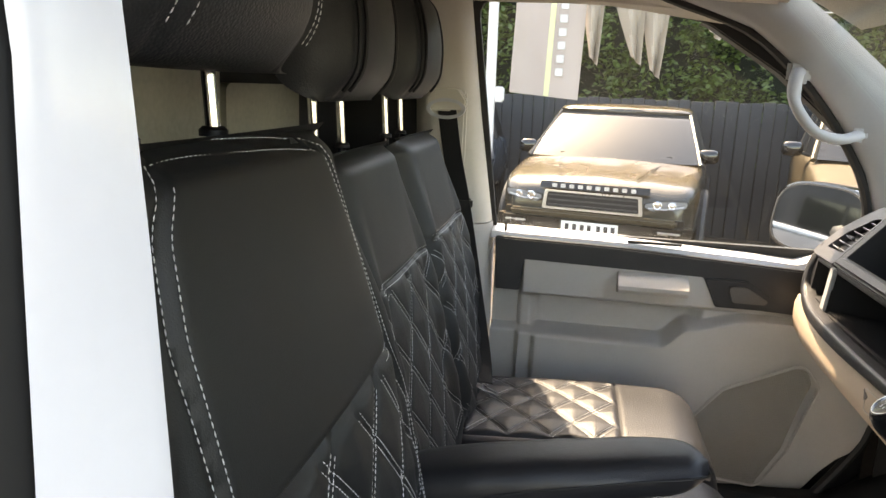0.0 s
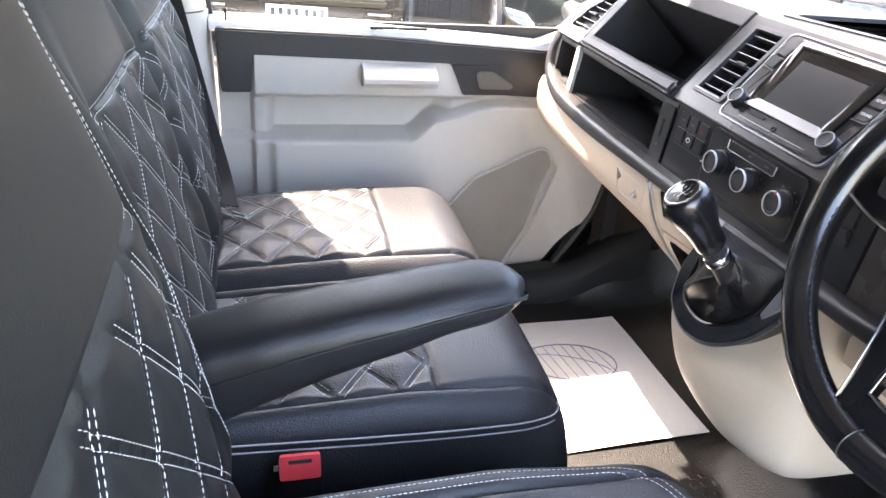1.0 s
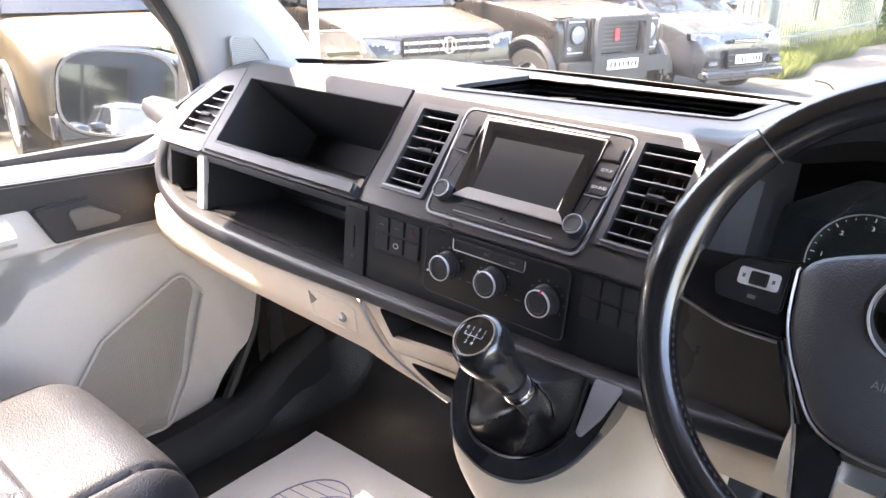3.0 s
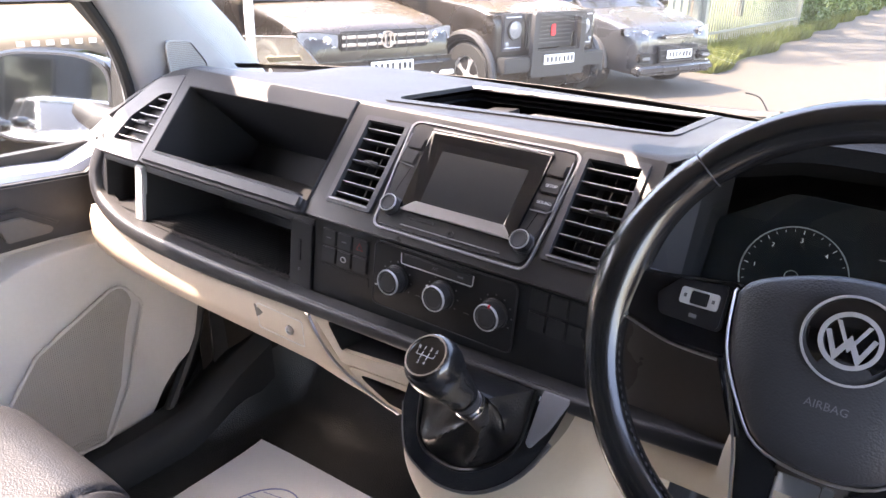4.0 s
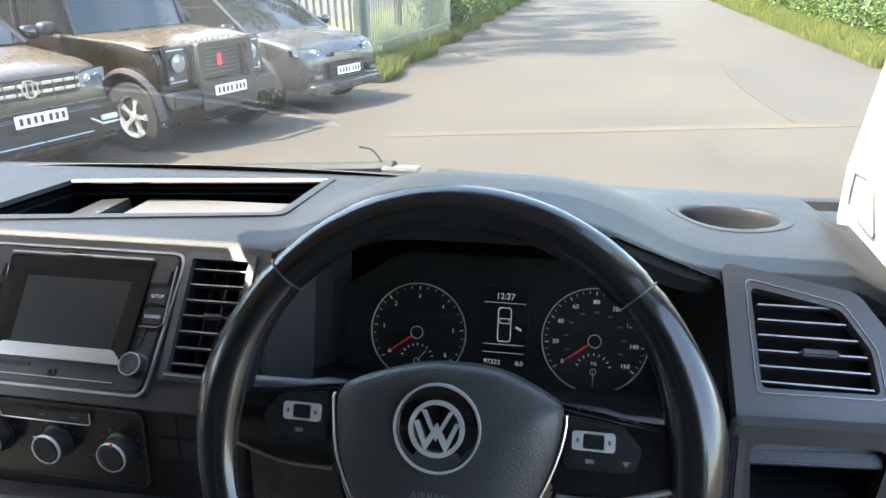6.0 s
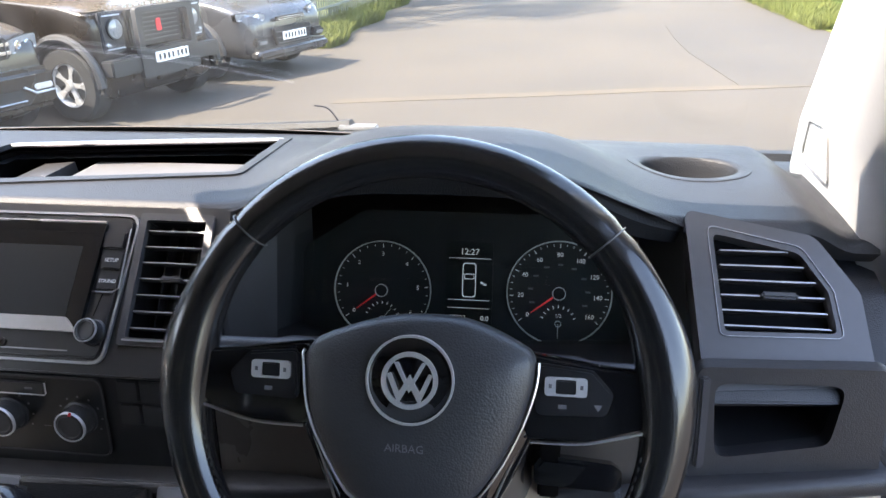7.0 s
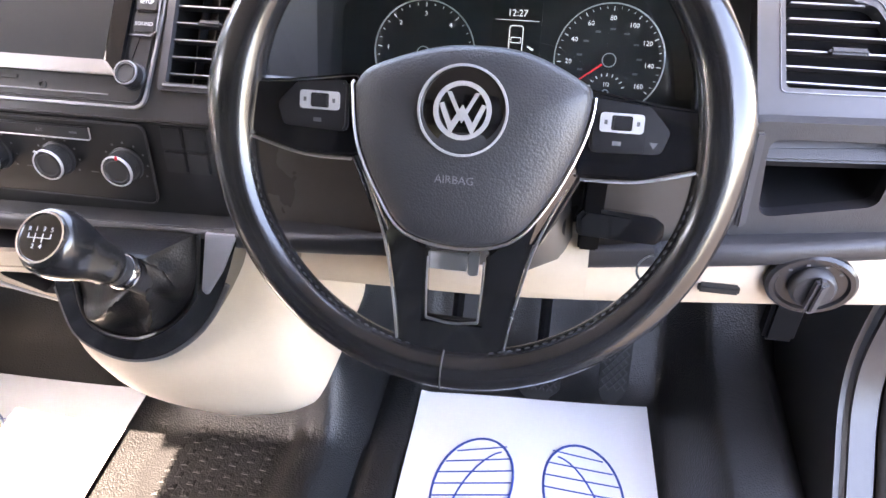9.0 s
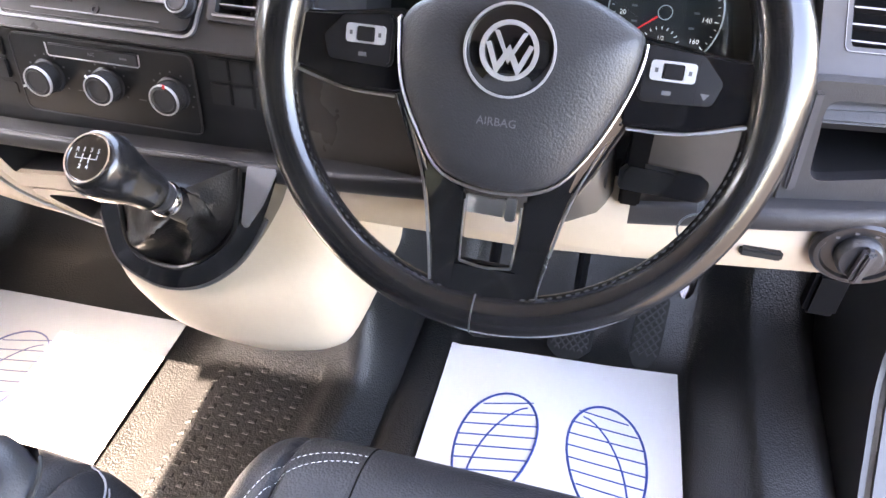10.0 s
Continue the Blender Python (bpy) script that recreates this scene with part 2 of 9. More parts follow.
def curve_pts(pts, n=8):
    """Smooth points through the given ones."""
    P = [Vector(p) for p in pts]
    out = []
    for i in range(len(P) - 1):
        p0, p1, p2, p3 = P[max(i - 1, 0)], P[i], P[i + 1], P[min(i + 2, len(P) - 1)]
        for k in range(n):
            t = k / n
            out.append(0.5 * ((2 * p1) + (p2 - p0) * t + (2 * p0 - 5 * p1 + 4 * p2 - p3) * t * t + (3 * p1 - p0 - 3 * p2 + p3) * t ** 3))
    out.append(P[-1])
    return out


def sheet(fn, nu, nv, thick=0.0, wrap_u=False):
    """A surface fn(u, v) over the unit square, given a thickness on its back."""
    P = [[Vector(fn(i / nu, j / nv)) for i in range(nu + 1)] for j in range(nv + 1)]
    bm = bmesh.new()
    V = [[bm.verts.new(p) for p in row] for row in P]
    for j in range(nv):
        for i in range(nu):
            bm.faces.new((V[j][i], V[j][i + 1], V[j + 1][i + 1], V[j + 1][i]))
    if thick:
        B = []
        for j in range(nv + 1):
            row = []
            for i in range(nu + 1):
                du = P[j][min(i + 1, nu)] - P[j][max(i - 1, 0)]
                dv = P[min(j + 1, nv)][i] - P[max(j - 1, 0)][i]
                row.append(bm.verts.new(P[j][i] - du.cross(dv).normalized() * thick))
            B.append(row)
        for j in range(nv):
            for i in range(nu):
                bm.faces.new((B[j][i], B[j + 1][i], B[j + 1][i + 1], B[j][i + 1]))
        for i in range(nu):
            bm.faces.new((V[0][i + 1], V[0][i], B[0][i], B[0][i + 1]))
            bm.faces.new((V[nv][i], V[nv][i + 1], B[nv][i + 1], B[nv][i]))
        for j in range(nv):
            bm.faces.new((V[j][0], V[j + 1][0], B[j + 1][0], B[j][0]))
            bm.faces.new((V[j + 1][nu], V[j][nu], B[j][nu], B[j + 1][nu]))
    return bm


def stitches(pts, length=0.0040, gap=0.0018, r=0.00050):
    """A row of thread stitches along a line of points."""
    pts = [Vector(p) for p in pts]
    bm = bmesh.new()
    d = 0.0
    total = [0.0]
    for a, b in zip(pts, pts[1:]):
        total.append(total[-1] + (b - a).length)

    def at(s):
        for i in range(len(pts) - 1):
            if s <= total[i + 1] or i == len(pts) - 2:
                w = (s - total[i]) / max(1e-9, total[i + 1] - total[i])
                return pts[i].lerp(pts[i + 1], w)
    while d + length < total[-1]:
        a, b = at(d), at(d + length)
        ax = (b - a).normalized()
        s = ax.cross(Vector((0.31, 0.52, 0.79))).normalized()
        u = s.cross(ax)
        m = a.lerp(b, 0.5)
        lo = [a + s * r * 0.4, a + u * r * 0.4, a - s * r * 0.4, a - u * r * 0.4]
        mi = [m + s * r, m + u * r, m - s * r, m - u * r]
        hi = [b + s * r * 0.4, b + u * r * 0.4, b - s * r * 0.4, b - u * r * 0.4]
        add_loops(bm, [lo, mi, hi], caps=True)
        d += length + gap
    return bm


def writing(text, size, mat, parent, m, name="lettering", depth=0.0006, align="CENTER"):
    """Raised letters in the built-in font, as a mesh lying in the plane of m."""
    cu = bpy.data.curves.new(name, "FONT")
    cu.body, cu.size, cu.extrude, cu.align_x, cu.align_y = text, size, depth, align, "CENTER"
    cu.resolution_u = 2
    tmp = bpy.data.objects.new("tmp", cu)
    me = bpy.data.meshes.new_from_object(tmp)
    bpy.data.objects.remove(tmp)
    bpy.data.curves.remove(cu)
    me.transform(m)
    me.materials.clear()
    me.materials.append(mat)
    ob = new(name, me)
    ob.parent = parent
    return ob


def axes(origin, a, b):
    """A matrix whose x and y axes lie along a and b."""
    a, b = Vector(a).normalized(), Vector(b).normalized()
    c = a.cross(b).normalized()
    return Matrix(((a.x, b.x, c.x, origin[0]), (a.y, b.y, c.y, origin[1]), (a.z, b.z, c.z, origin[2]), (0, 0, 0, 1)))


# faces of the dashboard: x to the driver's right, y up the slope, z out towards the seats
UP = axes((0.707, 0, 1.20), (0, -1, 0), (0.652, 0, 0.758))
LO = axes((0.695, 0, 1.07), (0, -1, 0), (0.10, 0, 0.995))


# ---- the van's cab: floor, bulkhead, roof, pillars ----
def smooth(e0, e1, x):
    t = max(0.0, min(1.0, (x - e0) / (e1 - e0)))
    return t * t * (3 - 2 * t)


def lerp_table(tab, x):
    if x <= tab[0][0]:
        return tab[0][1]
    for (a, va), (b, vb) in zip(tab, tab[1:]):
        if x <= b:
            return va + (vb - va) * (x - a) / (b - a)
    return tab[-1][1]


FLOOR_Z = 0.485


def floor_height(x, y):
    z = FLOOR_Z
    z += 0.55 * smooth(1.06, 1.55, x)                                              # toe board
    z += 0.030 * smooth(-0.21, -0.15, y) * (1 - smooth(0.05, 0.16, y))             # raised middle between the wells
    z += 0.026 * smooth(-0.215, -0.165, y) * (1 - smooth(-0.135, -0.085, y))       # rounded ridge along its edge
    z += 0.012 * smooth(-0.295, -0.270, y) * (1 - smooth(-0.235, -0.210, y))       # low step of the driver's well
    z += 0.085 * smooth(0.855, 0.965, x) * smooth(-0.22, -0.15, y) * (1 - smooth(0.10, 0.20, y))   # roll up under the console
    z += 0.160 * smooth(-0.700, -0.770, y) * smooth(0.46, 0.70, x) * (1 - 0.25 * smooth(-0.840, -0.885, y))                 # wheel arch on the driver's side
    z += 0.16 * smooth(0.70, 0.80, y) * smooth(0.80, 0.98, x)
    return z


structure("floor", sheet(lambda u, v: (-0.5 + 1.75 * u, -0.945 + 1.805 * v, floor_height(-0.5 + 1.75 * u, -0.945 + 1.805 * v)), 170, 250, 0.03),
          M_rubber, "black grained rubber cab floor", "floor")
# raised studs of the rubber floor beside the gear console
studs = bmesh.new()
for i in range(13):
    for j in range(7):
        sx, sy = 0.58 + i * 0.0225 + (j % 2) * 0.011, -0.070 + j * 0.026
        hx, hy = 0.0048, 0.0062
        lp = [(hx, hy), (-hx, hy), (-hx, -hy), (hx, -hy)]
        add_loops(studs, [[(sx + a * f, sy + b * f, floor_height(sx + a * f, sy + b * f) + h) for a, b in lp] for f, h in ((1.0, -0.002), (0.94, 0.0008), (0.78, 0.0014))], caps=True)
tagged(link_mesh("floor_studs", studs, M_rubber), "small raised studs of the rubber floor", "floor studs", kind="stuff")

structure("wall_front", sheet(lambda u, v: (1.22 + 0.03 * v, 0.9 - 1.8 * u, 0.40 + 0.86 * v), 2, 2, 0.02), M_black, "black insulated bulkhead under the windscreen", "wall")
# bulkhead behind the seats: steel panel below, dark trim above
structure("wall_rear", sheet(lambda u, v: (-0.44 + 0.03 * v, -0.9 + 1.8 * u, 0.4 + 1.42 * v), 4, 4, 0.02), M_dark, "dark bulkhead behind the seats", "wall")

# pale colour stands in for the bright reflections of the steel panels
M_plate_reflect = material("steel_panel_reflection", (0.40, 0.39, 0.33), 0.42, metal=0.3, vary=0.3, stain_scale=4)
bmr = bmesh.new()
for y0, y1, z0, z1 in ((-0.42, 0.13, 1.40, 1.545), (0.15, 0.47, 1.40, 1.505)):
    add_loops(bmr, [[(-0.405 + d, y, z) for y, z in rect(y0, z0, y1, z1, 0.02)] for d in (-0.01, 0.006)], caps=True)
structure("wall_rear_plate", bevelled(bmr, 0.003), M_plate_reflect, "pale grey steel panels of the bulkhead", "wall panel")

structure("ceiling", sheet(lambda u, v: (-0.46 + 1.0 * u, 0.80 - 1.60 * v, 1.80 - 0.09 * abs(2 * v - 1) ** 3 - 0.04 * smooth(0.6, 1, u)), 12, 20, 0.02),
          M_head, "light grey fabric headliner", "ceiling")
structure("roof", sheet(lambda u, v: (-0.5 + 1.06 * u, -0.84 + 1.68 * v, 1.87 - 0.10 * abs(2 * v - 1) ** 3 - 0.06 * smooth(0.6, 1, u)), 8, 16, 0.02),
          M_white, "white painted van roof", "roof")


def pillar_y(z):
    return 0.845 - 0.26 * max(0.0, z - 1.25)


PILLAR = [(1.20, 0.845, 1.19), (1.27, 0.838, 1.13), (1.36, 0.80, 1.05), (1.47, 0.72, 0.92), (1.563, 0.633, 0.81), (1.66, 0.503, 0.685), (1.72, 0.33, 0.60), (1.78, 0.20, 0.52)]


def place_vertex(v, co):
    v.co = co
    return v


def a_pillar(side, name):
    loops = []
    dp = 0.045 if side > 0 else 0.028
    for z, xr, xf in PILLAR:
        y = pillar_y(z)
        w = xf - xr
        loops.append([(xr, side * (y + 0.03), z), (xr + 0.006, side * (y - 0.005), z), (xr + 0.025, side * (y - 0.03), z), (xr + w * 0.5, side * (y - dp), z),
                      (xf - 0.03, side * (y - dp), z), (xf - 0.008, side * (y - dp + 0.005), z + 0.004), (xf, side * (y - 0.02), z), (xf - 0.004, side * (y + 0.03), z)])
    dense = []
    for k in range(len(loops) - 1):
        for q in range(4):
            dense.append([Vector(a).lerp(Vector(b), q / 4) for a, b in zip(loops[k], loops[k + 1])])
    dense.append([Vector(a) for a in loops[-1]])
    ob = structure(name, loft(dense, caps=True), M_pillar, "pale grey windscreen pillar trim", "pillar trim", 60)
    # speaker grille set into its foot
    ox, oz = (0.0, 0.0) if side > 0 else (0.045, 0.034)
    TW = [(x + ox, z + oz) for x, z in ((0.894, 1.283), (0.987, 1.287), (0.935, 1.344), (0.877, 1.350))]
    yw = lambda z: side * (pillar_y(z) - dp - (0.0025 if side > 0 else 0.0))
    on = lambda bm: [place_vertex(v, (v.co.x, yw(v.co.y) - side * v.co.z, v.co.y)) for v in bm.verts] and bm
    outl = rounded(TW, 0.010)
    innl = [(0.923 + ox + (x - 0.923 - ox) * 0.92, 1.315 + oz + (z - 1.315 - oz) * 0.90) for x, z in outl]
    part("grille_frame", on(ring_plate(outl, innl, -0.003, 0.0025)), M_pillar, ob, "pale tweeter surround")
    slats = bmesh.new()
    for k in range(15):
        f = (k + 0.5) / 15
        zz = oz + 1.290 + 0.053 * f
        xa, xb = ox + 0.898 - 0.014 * f, ox + 0.976 - 0.044 * f
        add_loops(slats, [[(xa, zz - 0.0009, d), (xb, zz - 0.0009, d), (xb, zz + 0.0009, d), (xa, zz + 0.0009, d)] for d in (-0.002, 0.0012)], caps=True)
    tagged(part("grille_slats", on(slats), M_pillar, ob), kind="stuff")
    part("grille_back", on(prism(innl, -0.004, -0.0012)), M_speaker, ob)
    # the outer painted steel of the pillar
    lo2 = []
    for z, xr, xf in PILLAR:
        y = pillar_y(z)
        lo2.append([(xr + 0.02, side * (y + 0.035), z), (xf - 0.01, side * (y + 0.035), z), (xf - 0.02, side * (y + 0.075), z), (xr + 0.03, side * (y + 0.075), z)])
    part("pillar_skin", loft(lo2, caps=True), M_white, ob, "white painted outer pillar")
    # black rubber seal round the door opening
    path = curve_pts([(xr - 0.004, side * (pillar_y(z) + 0.0), z) for z, xr, xf in PILLAR], 4)
    part("door_seal", tube(path, 0.011, 8), M_seal, ob, "black rubber door seal")
    return ob


a_pillar(1, "pillar_trim_left")
a_pillar(-1, "pillar_trim_right")

# grab handle on the passenger's pillar
gh = thing("grab_handle", "grey plastic grab handle on the windscreen pillar", "grab handle")
hp = curve_pts([(0.618, 0.745, 1.575), (0.600, 0.695, 1.560), (0.599, 0.672, 1.510), (0.640, 0.664, 1.456), (0.695, 0.682, 1.440), (0.755, 0.745, 1.447)], 8)
part("grip", tube(hp, 0.014, 12, flat=0.8), M_pillar, gh, angle=80)
part("mount", box((0.618, 0.745, 1.575), (0.05, 0.02, 0.05), 0.008), M_pillar, gh)
part("mount", box((0.758, 0.757, 1.447), (0.040, 0.020, 0.030), 0.0095, 4), M_pillar, gh)

# windscreen: curved glass from the scuttle up to the roof
def screen_point(u, v):
    y = -0.80 + 1.60 * u
    yy = y * (1 - 0.14 * v)
    zb = 1.315 - 0.03 * abs(2 * u - 1) ** 2
    xb = 1.135 - 0.10 * abs(2 * u - 1) ** 2.2
    return (xb + (0.53 - xb) * v, yy, zb + (1.79 - 0.06 * abs(2 * u - 1) ** 2 - zb) * v)


ws = structure("window_1", sheet(screen_point, 24, 12, 0.005), M_dusty_glass, "curved laminated windscreen", "windscreen")
ws.visible_shadow = False
part("black_band", sheet(lambda u, v: tuple(Vector(screen_point(0.02 + 0.96 * u, 0.004 + 0.022 * v)) + Vector((-0.006, 0, -0.004))), 30, 2, 0.001), M_black, ws, "black printed band at the foot of the glass")
# clear ticket pocket stuck to the inside of the glass, with a pale slip along its foot
tp = thing("ticket_pocket", "clear plastic ticket pocket stuck inside the windscreen", "ticket holder")
M_pocket = glass_material("hazy_clear_plastic", (0.70, 0.72, 0.68), 0.12, 0.03)


def pocket_point(u, v):
    a, b = (0.9275 - 0.0745 * u, 0.155 * (1 - v) + 0.004 * v), (0.940 - 0.085 * u, 0.002 + 0.033 * u)
    uu, vv = a[0] * (1 - v) + b[0] * v, 0.156 * (1 - v) + (0.010 + 0.026 * u) * v
    return Vector(screen_point(uu, vv)) + Vector((-0.007, 0, -0.005))


tpane = part("pane", sheet(lambda u, v: tuple(pocket_point(u, v)), 6, 6, 0.0008), M_pocket, tp, "hazy clear pocket")
tpane.visible_shadow = False
part("edge", tube([pocket_point(k / 8, 0) for k in range(9)] + [pocket_point(1, k / 8) for k in range(1, 9)], 0.0010, 6), M_piping, tp, "pale welded edge")
part("slip", sheet(lambda u, v: tuple(pocket_point(0.18 + 0.62 * u, 0.66 + 0.16 * v) + Vector((-0.002, 0, -0.001))), 4, 2, 0.0005), material("pale_yellow_card", (0.70, 0.68, 0.50), 0.7), tp, "pale yellow paper slip")

# folded sun visors under the headliner, ahead of the seats; unseen, added to block sun from the fascia
for nm, y0, y1, xr, zr in (("visor_blocker", 0.06, 0.62, 0.690, 1.660), ("visor_blocker", -0.62, 0.03, 0.745, 1.622)):
    sv = thing(nm, "unseen pale grey board added as a folded visor to shade the dashboard", "sun visor", "sun visors")
    d_ = Vector((xr - 0.50, 0, zr - 1.765)).normalized()
    n_ = Vector((-d_.z, 0, d_.x))
    a_, b_ = Vector((0.50, 0, 1.765)), Vector((xr, 0, zr))
    part("board", bevelled(loft([[p + n_ * o + Vector((0, y, 0)) for p, o in ((a_, -0.008), (b_, -0.008), (b_, 0.008), (a_, 0.008))] for y in (y0, y1)], caps=True), 0.006, 3), M_head, sv)
    part("hinge", tube([a_ + Vector((-0.01, y0 + 0.02, 0.004)), a_ + Vector((-0.01, y1 - 0.02, 0.004))], 0.007, 8), M_pillar, sv)
hd = loft([[(0.50, -0.70 + 1.4 * k / 10, 1.76 - 0.05 * abs(k / 5 - 1) ** 2), (0.56, -0.70 + 1.4 * k / 10, 1.755 - 0.05 * abs(k / 5 - 1) ** 2),
            (0.545, -0.70 + 1.4 * k / 10, 1.84 - 0.05 * abs(k / 5 - 1) ** 2), (0.48, -0.70 + 1.4 * k / 10, 1.84 - 0.05 * abs(k / 5 - 1) ** 2)] for k in range(11)], caps=True)
structure("trim_header", hd, M_head, "headliner rail above the windscreen", "trim")

# B pillars and the sides behind the doors
def b_pillar(side, name, mat, tab, label):
    loops = []
    for z, xf in tab:
        y = 0.83 if z < 1.2 else 0.83 - 0.17 * (z - 1.2)
        loops.append([(xf, side * (y + 0.05), z), (xf - 0.004, side * (y + 0.005), z), (xf - 0.03, side * (y - 0.022), z), (xf - 0.12, side * (y - 0.03), z),
                      (-0.22, side * (y - 0.01), z), (-0.22, side * (y + 0.05), z)])
    return structure(name, loft(loops, caps=True), mat, label, "pillar trim", 50)


for side, nm in ((1, "left"), (-1, "right")):
    b_pillar(side, "pillar_upper_" + nm, M_head, [(1.186, -0.034), (1.45, -0.07), (1.72, -0.10), (1.80, -0.11)], "cream upper pillar trim beside the seats")
    b_pillar(side, "pillar_lower_" + nm, M_doorgrey, [(0.42, 0.03), (0.78, -0.02), (1.15, -0.03), (1.183, -0.032)], "warm grey lower pillar trim beside the seats")
structure("wall_left_inner", box((-0.345, 0.815, 1.12), (0.24, 0.02, 1.36)), M_dark, "dark inner side panel behind the door", "side panel")
structure("wall_right_inner", box((-0.345, -0.815, 1.12), (0.24, 0.02, 1.36)), M_dark, "dark inner side panel behind the door", "side panel")
wl = prism([(-0.46, 0.40), (-0.02, 0.40), (-0.03, 1.15), (-0.115, 1.80), (-0.46, 1.80)], -0.015, 0.015)
structure("wall_left", moved(wl, Matrix(((1, 0, 0, 0), (0, 0, -1, 0.895), (0, 1, 0, 0), (0, 0, 0, 1)))), M_white, "white painted side of the van", "side panel")
for side, nm in ((1, "roof_rail_left"), (-1, "roof_rail_right")):
    rl = [[(x, side * (0.74 + dy), 1.735 + dz - 0.02 * smooth(0.1, 0.45, x)) for dy, dz in ((0.0, 0.02), (-0.02, 0.05), (0.0, 0.09), (0.05, 0.09), (0.055, 0.0), (0.02, -0.02))] for x in (-0.46, -0.1, 0.1, 0.25, 0.40)]
    structure(nm, loft(rl, caps=True), M_head, "headliner rail above the door", "trim")

# white painted edge of the driver's door frame, close to the lens at first
bp = []
for z, x0, x1 in ((0.55, -0.03, 0.040), (1.0, -0.005, 0.046), (1.25, 0.006, 0.041), (1.40, 0.014, 0.034), (1.46, 0.016, 0.031), (1.515, 0.018, 0.027), (1.60, 0.012, 0.020), (1.70, -0.01, 0.0), (1.80, -0.04, -0.02)):
    bp.append([(x0 - 0.002, -0.770, z), (x1 - 0.003, -0.766, z), (x1, -0.770, z), (x1 - 0.002, -0.776, z), (x0 + 0.003, -0.800, z), (x0, -0.804, z)])
bpo = structure("door_frame", loft(bp, caps=True), M_white, "white painted driver door pillar", "door pillar")
fs = [[(r[0][0] - 0.10, -0.79, r[0][2]), (r[0][0] - 0.10, -0.835, r[0][2]), (r[0][0] - 0.03, -0.832, r[0][2]), (r[0][0] - 0.004, -0.812, r[0][2]), (r[0][0] + 0.001, -0.800, r[0][2]), (r[0][0] - 0.004, -0.775, r[0][2])] for r in bp]
part("frame_seal", loft(fs, caps=True), M_seal, bpo, "black rubber seal of the door pillar", 60)

# black sill on the passenger's side
prof = [(0.74, 0.44), (0.745, 0.53), (0.775, 0.565), (0.81, 0.57), (0.84, 0.55), (0.88, 0.50), (0.90, 0.40)]
sl = structure("door_sill_left", loft([[(x, y, z + 0.12 * smooth(0.80, 1.05, x)) for y, z in prof] for x in (-0.45, 0.3, 0.7, 0.85, 0.95, 1.05)], caps=True), M_black, "black covered door sill", "sill")
# painted edge of the driver's door opening: along the sill, round its front corner and up the hinge post
OPENING = curve_pts([(-0.45, 0, 0.545), (0.30, 0, 0.55), (0.55, 0, 0.57), (0.66, 0, 0.608), (0.732, 0, 0.657), (0.797, 0, 0.720), (0.850, 0, 0.778), (0.874, 0, 0.840), (0.872, 0, 0.926), (0.862, 0, 1.00), (0.862, 0, 1.10), (0.90, 0, 1.22)], 5)
sill = []
for k, p in enumerate(OPENING):
    d = (OPENING[min(k + 1, len(OPENING) - 1)] - OPENING[max(0, k - 1)]).normalized()
    n = Vector((d.z, 0, -d.x))                               # out of the opening, into the body
    sec = ((-0.945, 0.0), (-0.961, -0.004), (-0.970, 0.002), (-0.973, 0.016), (-0.989, 0.020), (-0.993, 0.06), (-0.945, 0.06))
    sill.append([p + n * o + Vector((0, y, 0)) for y, o in sec])
M_carpet = material("dark_brown_carpet", (0.026, 0.022, 0.019), 0.95, grain=0.8, grain_scale=500, spec=0.1, vary=0.3)
# white body edge with its shade put into a grey-lilac colour
M_lilac = material("shaded_white_edge", (0.115, 0.112, 0.128), 0.3, coat=0.3, vary=0.04)
sr = structure("door_sill_right", loft(sill, caps=True), M_lilac, "white painted edge of the driver door opening, coloured grey for its shade", "sill", 50)
part("sill_seal", tube([p + Vector((0, -0.938, 0)) for p in OPENING], 0.013, 10), M_seal, sr, "black rubber door seal", 80)
part("outer_seal", tube([p + Vector((0.014, -0.994, -0.012)) for p in OPENING], 0.006, 8), M_seal, sr, "thin outer rubber seal", 80)
kp = [(p.x, p.z) for p in OPENING[12:]] + [(1.20, 1.22), (1.20, 0.46), (0.50, 0.46)]
kick = bevelled(prism(kp, 0.0, 0.055), 0.012, 3)
structure("kick_panel", moved(kick, Matrix(((1, 0, 0, 0), (0, 0, -1, -0.878), (0, 1, 0, 0), (0, 0, 0, 1)))), M_kick, "smooth black kick panel beside the pedals", "kick panel")
hl_ = structure("hinge_post_left", loft([[(x, y, z) for x, y in ((0.93, 0.80), (1.06, 0.79), (1.06, 0.89), (0.95, 0.89))] for z in (0.5, 1.25)], caps=True), M_black, "dark hinge post", "door post")
kc = [[(x, 0.800 - 0.030 * smooth(0.90, 1.10, x) + 0.012 * smooth(0.95, 0.60, z) * (1 - smooth(0.93, 1.0, x)), z) for z in [0.47 + 0.036 * q for q in range(20)]] for x in [0.905 + 0.030 * q for q in range(11)]]
kb_ = loft(kc, closed_loop=False)
part("kick_panel", kb_, M_carpet, hl_, "dark brown carpeted kick panel", 60)
part("lower_wall", box((0.82, 0.888, 0.70), (0.56, 0.02, 0.60), 0.004), M_black, hl_, "black lower wall of the footwell")
sp = curve_pts([(0.965, 0.812, 1.02), (0.938, 0.812, 0.90), (0.918, 0.812, 0.80), (0.902, 0.812, 0.73), (0.868, 0.810, 0.665), (0.812, 0.806, 0.580), (0.775, 0.80, 0.535), (0.70, 0.79, 0.50)], 6)
part("post_seal", tube(sp, 0.012, 8), M_seal, hl_, "black rubber door seal")


